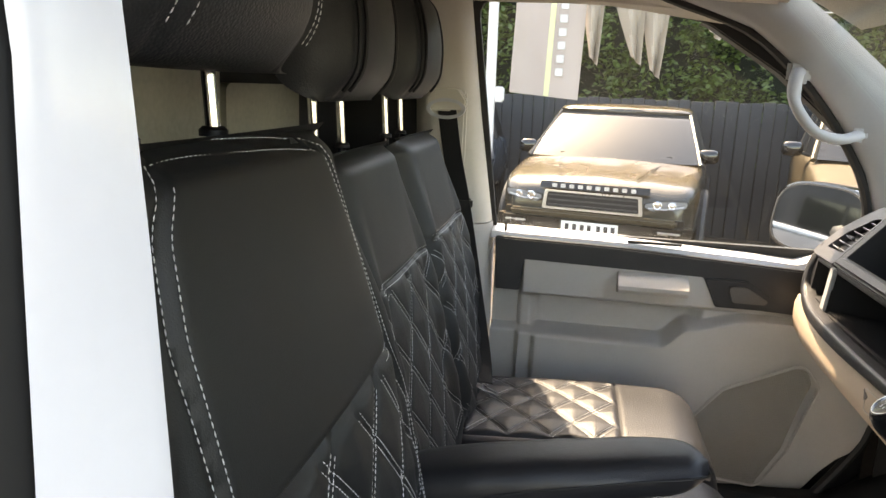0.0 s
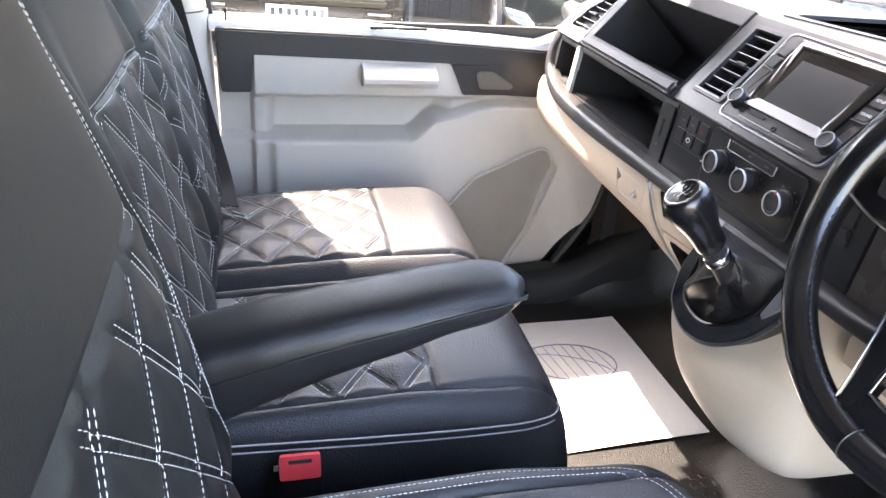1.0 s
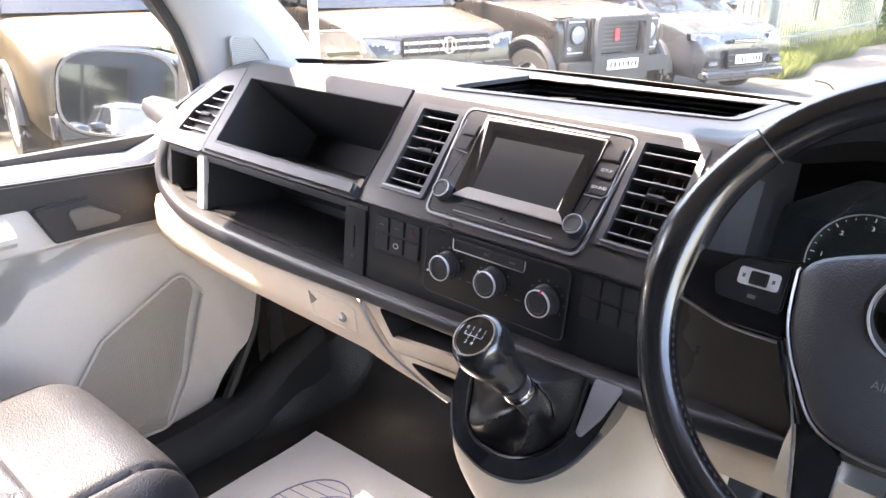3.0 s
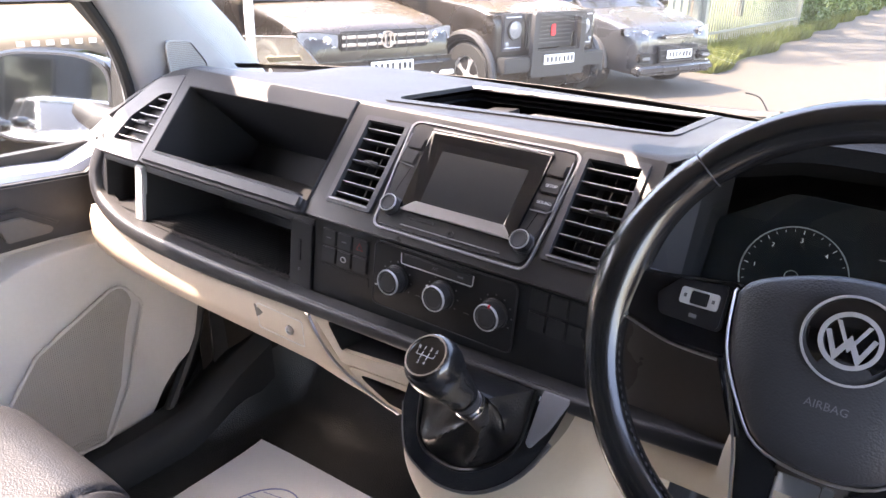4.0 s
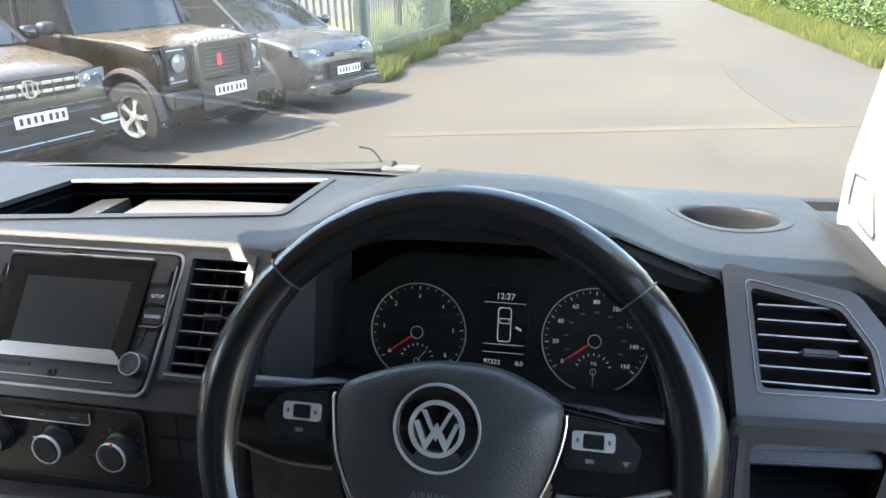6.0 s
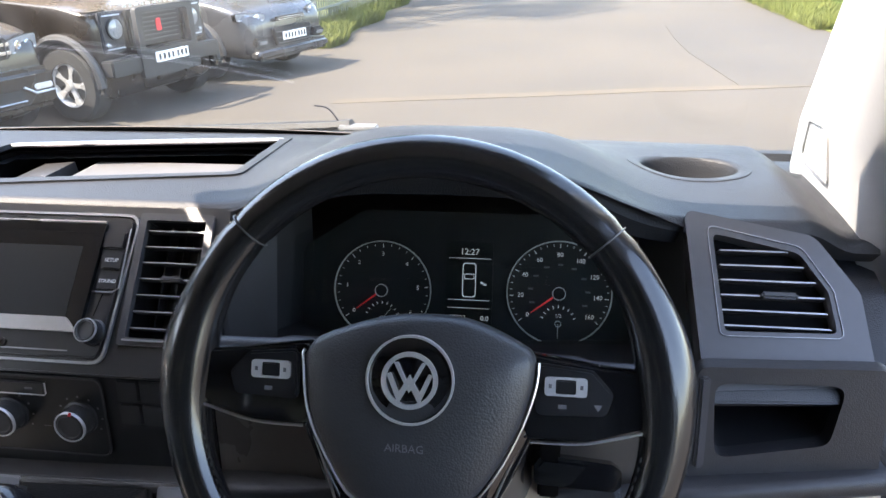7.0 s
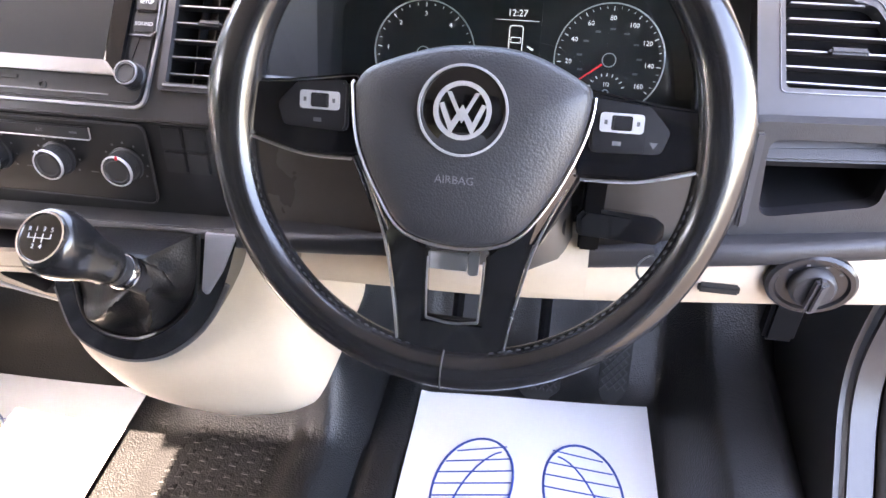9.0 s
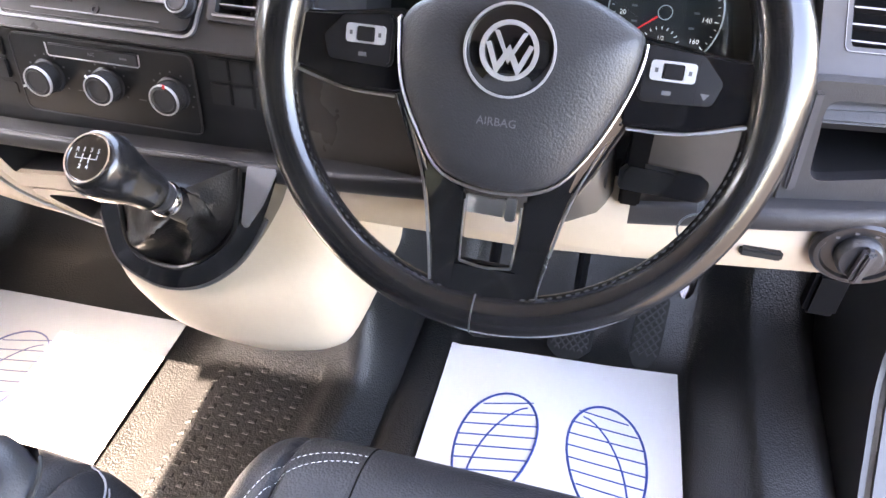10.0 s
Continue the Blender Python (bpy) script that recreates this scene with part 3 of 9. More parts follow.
# ---- passenger door ----
door = thing("passenger_door", "closed passenger door with grey and beige trim", "door")
X_FRONT = [(0.46, 0.705), (0.51, 0.735), (0.58, 0.790), (0.666, 0.846), (0.70, 0.884), (0.745, 0.896), (0.80, 0.908), (0.90, 0.93), (1.02, 0.94), (1.16, 0.90)]


def door_relief(x, z):
    """How far the trim stands in from the door's plane."""
    p = 0.02
    # lower panel stands in, with a ledge along its top that climbs to the front
    ledge = 0.918 + 0.05 * smooth(0.40, 0.47, x) + 0.03 * smooth(0.46, 0.60, x)
    lower = 1 - smooth(ledge - 0.008, ledge + 0.004, z)
    p += 0.050 * lower * (1 - 0.5 * smooth(0.50, 0.80, x))
    # upper pad
    up_ = smooth(1.000, 1.018, z) * smooth(0.045, 0.06, x) * (1 - smooth(0.62, 0.72, x))
    p += 0.030 * up_
    # pocket between them
    pk = smooth(0.075, 0.10, x) * (1 - smooth(0.455, 0.50, x - 0.25 * (z - 0.95))) * smooth(ledge - 0.002, ledge + 0.008, z) * (1 - smooth(0.995, 1.01, z))
    p -= 0.040 * pk
    # front column
    p += 0.030 * smooth(0.70, 0.80, x + 0.35 * (z - 0.9)) * (1 - lower * 0.3)
    # speaker field, set back
    sp_ = smooth(0.0, 0.015, speaker_inside(x, z))
    p -= 0.012 * sp_
    # vertical steps at the rear
    p -= 0.018 * (1 - smooth(0.045, 0.055, x)) + 0.012 * (1 - smooth(0.085, 0.10, x)) * lower
    return p


SPK = [(0.489, 0.733), (0.561, 0.821), (0.743, 0.898), (0.781, 0.843), (0.733, 0.669), (0.674, 0.569), (0.44, 0.60)]


def speaker_inside(x, z):
    d = 1.0
    for (ax, az), (bx, bz) in zip(SPK, SPK[1:] + SPK[:1]):
        ex, ez = bx - ax, bz - az
        d = min(d, ((z - az) * ex - (x - ax) * ez) / math.hypot(ex, ez) * -1)
    return d


def door_point(u, v):
    z = 0.46 + 0.66 * v
    x1 = lerp_table(X_FRONT, z)
    x = -0.02 + (x1 + 0.02) * u
    return (x, 0.87 - door_relief(x, z), z)


part("trim_panel", sheet(door_point, 250, 190, 0.012), M_doorgrey, door, "moulded warm grey door trim", 50)


def door_patch(pts, depth, bev=0.003, r=0.008, y=0.87, lean=0.0):
    """A raised flat piece on the door: pts are (x, z)."""
    m = axes((0, y, 0), (1, 0, 0), (0, lean, 1))
    return moved(bevelled(prism(rounded(pts, r), 0.0, depth), bev), m)


part("belt_strip", door_patch([(-0.012, 1.02), (0.05, 1.02), (0.058, 1.098), (0.486, 1.088), (0.52, 1.022), (0.66, 1.018), (0.79, 1.012), (0.92, 1.02), (0.93, 1.16), (0.84, 1.19), (0.72, 1.125), (0.29, 1.148), (-0.018, 1.155)], 0.052, 0.004, 0.006), M_dash, door, "black grained belt strip")
part("pull_grip", loft([[(x, 0.87 - d, z) for d, z in ((0.0, 1.090), (0.045, 1.092), (0.086, 1.079), (0.098, 1.065), (0.098, 1.056), (0.088, 1.046), (0.0, 1.036))] for x in (0.288, 0.296, 0.37, 0.443, 0.452)], caps=True), M_doorgrey, door, "grey door pull")
bez = [(0.490, 1.092), (0.59, 1.092), (0.658, 1.048), (0.655, 1.022), (0.522, 1.022)]
part("handle_bezel", door_patch(bez, 0.060, 0.004, 0.008), M_dash, door, "black handle recess")
lev = [(0.545, 1.078), (0.588, 1.078), (0.640, 1.046), (0.632, 1.038), (0.558, 1.038)]
part("handle_lever", door_patch(lev, 0.067, 0.004, 0.010), M_lever, door, "grey release lever")
M_mesh = material("speaker_mesh", (0.33, 0.305, 0.27), 0.6, vary=0.05)
mt = M_mesh.node_tree
vo = mt.nodes.new("ShaderNodeTexVoronoi")
vo.inputs["Scale"].default_value, vo.inputs["Randomness"].default_value = 240, 0.0
tc = mt.nodes.new("ShaderNodeTexCoord")
mt.links.new(tc.outputs["Object"], vo.inputs["Vector"])
bu = mt.nodes.new("ShaderNodeBump")
bu.inputs["Strength"].default_value, bu.inputs["Distance"].default_value = 1.0, 0.002
mt.links.new(vo.outputs["Distance"], bu.inputs["Height"])
mt.links.new(bu.outputs[0], mt.nodes["Principled BSDF"].inputs["Normal"])


def spk_point(u, v):
    z = 0.56 + 0.32 * v
    xa = lerp_table([(0.56, 0.455), (0.60, 0.452), (0.733, 0.502), (0.821, 0.575), (0.885, 0.715)], z)
    xb = lerp_table([(0.56, 0.66), (0.669, 0.722), (0.843, 0.768), (0.875, 0.755), (0.885, 0.742)], z)
    x = xa + (xb - xa) * u
    return (x, 0.867 - door_relief(x, z), z)


part("speaker_grille", sheet(spk_point, 30, 30, 0.002), M_mesh, door, "perforated speaker grille")
rimp = [(x, 0.866 - door_relief(x, z) - 0.004, z) for x, z in rounded(SPK, 0.03, 5)]
part("speaker_rim", tube(rimp + [rimp[0]], 0.0034, 6), M_doorgrey, door, "moulded rim round the speaker")
# painted window ledge, glass, frame
part("window_ledge", loft([[(x, 0.834, z - 0.012), (x, 0.840, z + 0.004), (x, 0.87, z + 0.010), (x, 0.905, z + 0.012), (x, 0.905, z - 0.03)] for x, z in ((-0.03, 1.160), (0.3, 1.153), (0.60, 1.138), (0.70, 1.130), (0.76, 1.150), (0.85, 1.205), (0.93, 1.23))], caps=True), M_white, door, "cream white window ledge")
part("lock_slot", box((0.37, 0.842, 1.161), (0.13, 0.012, 0.006), 0.002), M_black, door, "black ventilation slot")
part("lock_pin", box((0.005, 0.845, 1.178), (0.006, 0.006, 0.028), 0.002), M_black, door, "black lock pin")
part("lock_slot", box((0.78, 0.838, 1.178), (0.05, 0.008, 0.006), 0.002), M_black, door)
fr_o = [(-0.045, 1.14), (0.99, 1.14), (0.90, 1.34), (0.79, 1.47), (0.62, 1.60), (0.44, 1.71), (0.24, 1.755), (-0.11, 1.755)]
fr_i = [(-0.022, 1.165), (0.86, 1.165), (0.862, 1.325), (0.765, 1.440), (0.605, 1.572), (0.432, 1.676), (0.236, 1.712), (-0.086, 1.716)]
m_y = Matrix(((1, 0, 0, 0), (0, 0, -1, 0.89), (0, 1, 0, 0), (0, 0, 0, 1)))


def lean_in(bm):
    for v_ in bm.verts:
        if v_.co.z > 1.2:
            v_.co.y -= 0.17 * (v_.co.z - 1.2)
    return bm


rad = [0.01, 0.03, 0.03, 0.10, 0.10, 0.10, 0.05, 0.04]
part("window_frame", lean_in(moved(ring_plate(rounded(fr_o, rad), rounded(fr_i, rad), -0.010, 0.008), m_y)), M_seal, door, "black window frame and seal")
po = rounded(fr_i, rad)
pane = lean_in(moved(prism(po, -0.002, 0.002), m_y))
pn = part("pane", pane, M_dusty_glass, door, "clear door window")
pn.visible_shadow = False
# deep outer return of the frame along its raked front edge
fe = [p for p in rounded(fr_i, rad) if p[0] > 0.42 and p[1] > 1.17]
fe.sort(key=lambda p: p[1])
part("frame_return", lean_in(loft([[(x - 0.004, 0.895, z), (x - 0.004, 0.945, z), (x + 0.012, 0.945, z), (x + 0.012, 0.895, z)] for x, z in fe], caps=True)), M_seal, door, "black outer return of the window frame")

M_cladrim = material("dark_mirror_plastic", (0.05, 0.05, 0.052), 0.45, vary=0.15)
# door mirror outside
mir = thing("door_mirror", "black door mirror with chrome-edged glass", "door mirror")
MN = Vector((-0.87, -0.48, 0.13)).normalized()            # faces the road behind
mm = axes((0.822, 1.132, 1.203), (0.483, -0.876, 0.0), MN.cross(Vector((0.483, -0.876, 0.0))))
mo = [(0.150 * math.copysign(abs(math.cos(a)) ** 0.62, math.cos(a)) + 0.010 * math.sin(a), 0.094 * math.copysign(abs(math.sin(a)) ** 0.62, math.sin(a))) for a in [2 * math.pi * k / 56 for k in range(56)]]
sc = lambda pts, f: [(x * f, y * f) for x, y in pts]
part("housing", moved(loft([[(x, y, 0.006) for x, y in sc(mo, 0.96)], [(x, y, 0.004) for x, y in sc(mo, 1.06)], [(x, y, -0.03) for x, y in sc(mo, 1.10)], [(x, y, -0.075) for x, y in sc(mo, 0.9)], [(x, y, -0.10) for x, y in sc(mo, 0.5)]], caps=True), mm), M_gloss, mir, "black mirror housing")
part("mirror_rim", moved(ring_plate(sc(mo, 1.0), sc(mo, 0.955), 0.004, 0.010), mm), M_cladrim, mir, "dark grey rim")
part("mirror_glass", moved(prism(sc(mo, 0.965), 0.006, 0.0085), mm), M_mirror, mir, "mirror glass")
part("arm", tube([(0.86, 0.90, 1.17), (0.86, 1.0, 1.17), (0.87, 1.08, 1.18)], 0.03, 10), M_black, mir, "black mirror foot")

# the driver's own door stands wide open behind the lens
dd = thing("driver_door", "open white driver door with dark inner trim", "door")
DM = axes((0.965, -0.985, 0), (-0.30, -0.954, 0), (0, 0, 1))
part("shell", moved(bevelled(loft([[(x, z, 0.0) for x, z in rounded([(0.02, 0.46), (0.95, 0.46), (1.02, 0.70), (1.02, 1.14), (0.0, 1.14), (0.0, 0.75)], 0.06)], [(x, z, 0.05) for x, z in rounded([(0.02, 0.46), (0.95, 0.46), (1.02, 0.70), (1.02, 1.14), (0.0, 1.14), (0.0, 0.75)], 0.06)]], caps=True), 0.008), DM @ Matrix.Translation((0, 0, 0.0))), M_black, dd, "black inner shell of the door")
part("inner_trim", moved(bevelled(prism(rounded([(0.06, 0.50), (0.92, 0.50), (0.98, 0.72), (0.98, 1.13), (0.05, 1.13), (0.05, 0.78)], 0.05), -0.045, 0.0), 0.02, 3), DM), M_dash, dd, "dark inner trim")
part("check_strap", moved(box((0.03, 0.86, -0.03), (0.10, 0.035, 0.012), 0.003), DM), M_badge, dd, "bare metal check strap")
part("window_frame", moved(tube([(0.03, 1.14, 0.02), (0.16, 1.40, -0.02), (0.42, 1.70, -0.08), (0.70, 1.76, -0.10), (0.98, 1.74, -0.10), (1.0, 1.14, 0.02)], 0.022, 8), DM), M_seal, dd, "black window frame")
for z in (0.62, 1.02):
    part("hinge", moved(box((-0.01, z, 0.02), (0.06, 0.06, 0.05), 0.006), DM), M_white, dd)

part("cover_flap", box((0.905, -0.790, 0.872), (0.030, 0.040, 0.070), 0.006), M_void, bpy.data.objects["kick_panel"], "small black cover")


# ---- dashboard ----
dash = thing("dashboard", "black grained van dashboard with open shelves and vents", "dashboard")


def holed_plate(x0, y0, x1, y1, holes, z0, z1):
    """A rectangular plate with rectangular holes."""
    xs = sorted({x0, x1, *[h[0] for h in holes], *[h[2] for h in holes]})
    ys = sorted({y0, y1, *[h[1] for h in holes], *[h[3] for h in holes]})
    bm = bmesh.new()
    vt = {}

    def vtx(x, y):
        if (x, y) not in vt:
            vt[(x, y)] = bm.verts.new((x, y, z1))
        return vt[(x, y)]
    for xa, xb in zip(xs, xs[1:]):
        for ya, yb in zip(ys, ys[1:]):
            cx, cy = (xa + xb) / 2, (ya + yb) / 2
            if not any(h[0] < cx < h[2] and h[1] < cy < h[3] for h in holes):
                bm.faces.new((vtx(xa, ya), vtx(xb, ya), vtx(xb, yb), vtx(xa, yb)))
    fs = list(bm.faces)
    ret = bmesh.ops.extrude_face_region(bm, geom=fs)
    for e in ret["geom"]:
        if isinstance(e, bmesh.types.BMVert):
            e.co.z = z0
    bmesh.ops.recalc_face_normals(bm, faces=bm.faces)
    flat_edges = [e for e in bm.edges if len(e.link_faces) == 2 and e.calc_face_angle(0) < 0.01]
    bmesh.ops.dissolve_edges(bm, edges=flat_edges, use_verts=True)
    return bm


def recess(x0, y0, x1, y1, depth, taper=0.0, wall=0.004):
    """An open box behind a hole: walls and back."""
    i0 = [(x0, y0, 0), (x1, y0, 0), (x1, y1, 0), (x0, y1, 0)]
    t = taper
    b0 = [(x0 + t, y0 + t, -depth), (x1 - t, y0 + t, -depth), (x1 - t, y1 - t, -depth), (x0 + t, y1 - t, -depth)]
    w = wall
    o0 = [(x0 - w, y0 - w, 0), (x1 + w, y0 - w, 0), (x1 + w, y1 + w, 0), (x0 - w, y1 + w, 0)]
    b1 = [(x0 + t - w, y0 + t - w, -depth - w), (x1 - t + w, y0 + t - w, -depth - w), (x1 - t + w, y1 - t + w, -depth - w), (x0 + t - w, y1 - t + w, -depth - w)]
    bm = loft([b0, i0, o0, b1])
    bm.faces.new([v for v in list(bm.verts)[:4]])
    bm.faces.new([v for v in list(bm.verts)[12:16]])
    return bm


M_traymat = material("grey_tray_mat", (0.085, 0.087, 0.092), 0.6, vary=0.12)
# padded top: shallow tray in the middle, raised hood over the instruments
def dash_top_z(x, y):
    z = 1.322 + 0.006 * smooth(0.80, 0.92, x) - 0.016 * smooth(1.02, 1.15, x)
    z += 0.064 * math.exp(-((y + 0.415) / 0.165) ** 4) * (1 - smooth(0.86, 1.06, x))
    z -= 0.085 * smooth(0.60, 0.80, y) ** 1.5
    z -= 0.030 * smooth(-0.74, -0.80, y)
    z -= 0.048 * smooth(0.38, 0.72, y) * smooth(0.83, 0.98, x)
    return z


def dash_front_x(y):
    """Front edge of the padded top."""
    x = 0.812
    x -= 0.055 * math.exp(-((y + 0.42) / 0.175) ** 4)
    x -= 0.060 * smooth(0.62, 0.78, y)
    x += 0.030 * smooth(-0.73, -0.80, y)
    return x


def dash_top(u, v):
    y = 0.775 - 1.595 * v
    xf = dash_front_x(y)
    xb = 1.15 - 0.11 * abs(y / 0.80) ** 2.2
    x = xf + (xb - xf) * u
    r = 0.010 * (1 - smooth(0.0, 0.05, u)) ** 2
    return (x, y, dash_top_z(x, y) - r)


TRAY = [(0.900, -0.174), (1.044, -0.179), (0.997, 0.168), (0.848, 0.204)]


def in_tray(x, y):
    return all((bx - ax) * (y - ay) - (by - ay) * (x - ax) > 0 for (ax, ay), (bx, by) in zip(TRAY, TRAY[1:] + TRAY[:1]))


def in_well(x, y, f=1.16):
    return ((x - 0.955) / (0.036 * f)) ** 2 + ((y + 0.660) / (0.050 * f)) ** 2 < 1


pt = sheet(lambda u, v: dash_top(u, 1 - v), 110, 200, 0.02)
bmesh.ops.delete(pt, geom=[f for f in pt.faces if in_tray(*f.calc_center_median().xy) or in_well(*f.calc_center_median().xy)], context="FACES")
part("padded_top", pt, M_dashtop, dash, "grey-black grained padded top", 50)
cx_, cy_ = 0.945, 0.0
rim_o = [(cx_ + (x - cx_) * 1.13, cy_ + (y - cy_) * 1.05) for x, y in rounded(TRAY, 0.012)]
rim_i = [(cx_ + (x - cx_) * 0.965, cy_ + (y - cy_) * 0.985) for x, y in rounded(TRAY, 0.012)]
top3 = lambda pts, dz: [(x, y, dash_top_z(x, y) + dz) for x, y in pts]
part("tray_rim", loft([top3(rim_o, 0.0008), top3(rim_o, 0.0022), top3(rim_i, 0.0022), top3(rim_i, -0.004)], wrap=True), M_dashtop, dash, "moulded rim of the tray", 60)
# sunken tray with an undercut far wall
tl = lambda g, z: [(x + (g if x > 0.98 else -0.008), y * 1.04, z) for x, y in TRAY]
# near-black liner: the shade under the overhang is put into its colour
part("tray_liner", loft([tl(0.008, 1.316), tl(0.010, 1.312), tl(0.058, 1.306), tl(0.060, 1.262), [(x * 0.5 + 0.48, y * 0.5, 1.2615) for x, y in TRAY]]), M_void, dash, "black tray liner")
part("tray_mat", box((0.950, -0.045, 1.296), (0.150, 0.235, 0.006), 0.002), M_traymat, dash, "grey tray mat")
part("tray_lip", tube(curve_pts([(0.993, 0.166, 1.3275), (1.017, -0.01, 1.3285), (1.040, -0.178, 1.3275)], 6), 0.0030, 6), M_satin, dash, "bright edge of the tray")
part("tray_socket", loft([[(0.905 + 0.022 * math.cos(a * math.pi / 8) * f, -0.140 + 0.034 * math.sin(a * math.pi / 8) * f, zz) for a in range(16)] for f, zz in ((1, 1.27), (1, 1.308), (0.8, 1.314), (0.4, 1.316))], caps=True), M_dash, dash, "round black socket cap")
part("tray_hump", bevelled(loft([[(0.868 + 0.01 * k, y, z) for y, z in ((0.19, 1.270), (0.165, 1.288), (0.13, 1.302), (0.088, 1.306), (0.082, 1.270))] for k in (0, 13)], caps=True), 0.004), M_black, dash, "black hump in the tray")
# rounded end of the dashboard at the driver's door
endp = rounded([(1.13, 1.285), (0.982, 1.276), (0.874, 1.266), (0.823, 1.252), (0.759, 1.211), (0.728, 1.15), (0.722, 1.05), (1.13, 1.02)], [0.002, 0.02, 0.03, 0.03, 0.03, 0.03, 0.01, 0.002])
endm = Matrix(((1, 0, 0, 0), (0, 0, -1, -0.790), (0, 1, 0, 0), (0, 0, 0, 1)))
part("dash_end", moved(bevelled(prism(endp, 0.0, 0.034), 0.014, 4), endm), M_dashtop, dash, "rounded grained end of the dashboard", 60)
part("underside", box((0.985, -0.01, 1.015), (0.42, 1.50, 0.02), 0.004), M_black, dash, "black underside of the dashboard")
# speaker cover on top, driver's side
well = lambda f, dz, flat=None: [(0.955 + 0.036 * f * math.cos(a), -0.660 + 0.050 * f * math.sin(a), (dash_top_z(0.955 + 0.036 * f * math.cos(a), -0.660 + 0.050 * f * math.sin(a)) if flat is None else flat) + dz) for a in [2 * math.pi * k / 48 for k in range(48)]]
part("well_rim", loft([well(1.30, -0.0015), well(1.29, 0.0008), well(1.26, 0.0010), well(1.04, 0.0008), well(1.00, -0.002), well(0.99, -0.010), well(0.97, 0.0, 1.290)]), M_dashtop, dash, "oval rim of the holder", 60)
part("well_floor", loft([well(0.97, 0.0, 1.291), well(0.5, 0.0, 1.290), well(0.02, 0.0, 1.290)]), M_trim, dash, "dark floor of the holder")

# ---- upper face: centre panel with vents and radio
VENT_L, VENT_R = (-0.199, 0.020, -0.134, 0.138), (0.119, 0.026, 0.184, 0.146)
part("centre_fascia", moved(bevelled(holed_plate(-0.2320, -0.010, 0.207, 0.160, [VENT_L, VENT_R], -0.02, 0.0), 0.0015), UP), M_fascia, dash, "satin grey centre fascia")


def vent(box_, m, parent, slats=7, tab_at=3, frame_=True):
    x0, y0, x1, y1 = box_
    v = part("air_vent", moved(recess(x0, y0, x1, y1, 0.05, 0.003), m), M_black, parent, "black air vent")
    if frame_:
        o, i = rect(x0 - 0.006, y0 - 0.006, x1 + 0.006, y1 + 0.006, 0.004), rect(x0 + 0.0015, y0 + 0.0015, x1 - 0.0015, y1 - 0.0015, 0.002)
        part("vent_frame", moved(ring_plate(o, i, -0.004, 0.0035), m), M_trim, v)
        part("vent_edge", moved(box(((x0 + x1) / 2, y0 - 0.001, 0.0045), (x1 - x0, 0.0018, 0.0015)), m), M_line, v, "bright lower edge")
    for k in range(slats):
        y = y0 + (y1 - y0) * (k + 0.7) / (slats + 0.4)
        sl = box(((x0 + x1) / 2, y, -0.007), (x1 - x0 - 0.003, 0.0022, 0.010), 0.0007, 1)
        part("slat", moved(sl, m), M_slat, v)
        # silver strip for the light caught on the slat's front lip
        part("slat_glint", moved(box(((x0 + x1) / 2, y + 0.0002, -0.0016), (x1 - x0 - 0.005, 0.0013, 0.0012)), m), M_line, v)
        if k == tab_at:
            part("vent_tab", moved(box(((x0 + x1) / 2 + 0.004, y, -0.001), ((x1 - x0) * 0.36, 0.0055, 0.010), 0.002), m), M_dash, v, "adjuster tab")
    for k in range(3):
        xx = x0 + (x1 - x0) * (k + 1) / 4
        part("vane", moved(box((xx, (y0 + y1) / 2, -0.028), (0.0015, y1 - y0, 0.016)), m), M_dash, v)
    return v


vent(VENT_L, UP, dash)
vent(VENT_R, UP, dash)

radio = part("radio", moved(bevelled(prism(rounded([(-0.113, 0.004), (0.099, 0.004), (0.110, 0.146), (-0.124, 0.146)], 0.012), -0.004, 0.004), 0.002), UP), M_fascia, dash, "touchscreen radio")
o = rounded([(-0.117, 0.000), (0.103, 0.000), (0.114, 0.150), (-0.128, 0.150)], 0.014)
i_ = rounded([(-0.1145, 0.0025), (0.1005, 0.0025), (0.1115, 0.1475), (-0.1255, 0.1475)], 0.013)
part("radio_outline", moved(ring_plate(o, i_, 0.0, 0.0035), UP), M_line, radio, "thin bright outline")
scr_o = [(-0.084, 0.030), (0.076, 0.030), (0.082, 0.137), (-0.088, 0.137)]
scr_i = [(-0.062, 0.044), (0.056, 0.044), (0.059, 0.115), (-0.064, 0.115)]
part("screen_frame", moved(loft([[(x, y, 0.003) for x, y in scr_o], [(x, y, 0.009) for x, y in scr_o], [(x, y, 0.0095) for x, y in [(a * 0.97, 0.083 + (b - 0.083) * 0.97) for a, b in scr_o]], [(x, y, 0.004) for x, y in scr_i]]), UP), M_gloss, radio, "bevelled gloss black screen frame")
part("screen", moved(prism(scr_i, 0.002, 0.0045), UP), M_screen, radio, "dark switched-off screen")
part("screen_lip", moved(prism([(-0.083, 0.029), (0.075, 0.029), (0.060, 0.043), (-0.066, 0.043)], 0.006, 0.0102, 0.001), UP), M_satin, radio, "bright lower screen bevel")
part("screen_edge", moved(box((-0.003, 0.139, 0.0085), (0.168, 0.0018, 0.003)), UP), M_satin, radio, "bright strip above the screen")
part("disc_slot", moved(box((-0.05, 0.0225, 0.0045), (0.04, 0.004, 0.002), 0.0005), UP), M_black, radio, "card slot")
part("aux_socket", moved(lathe([(0.0045, 0.003), (0.0045, 0.006), (0.0025, 0.0062), (0.0022, 0.004)], 14), UP @ Matrix.Translation((-0.003, 0.016, 0))), M_black, radio, "small round socket")
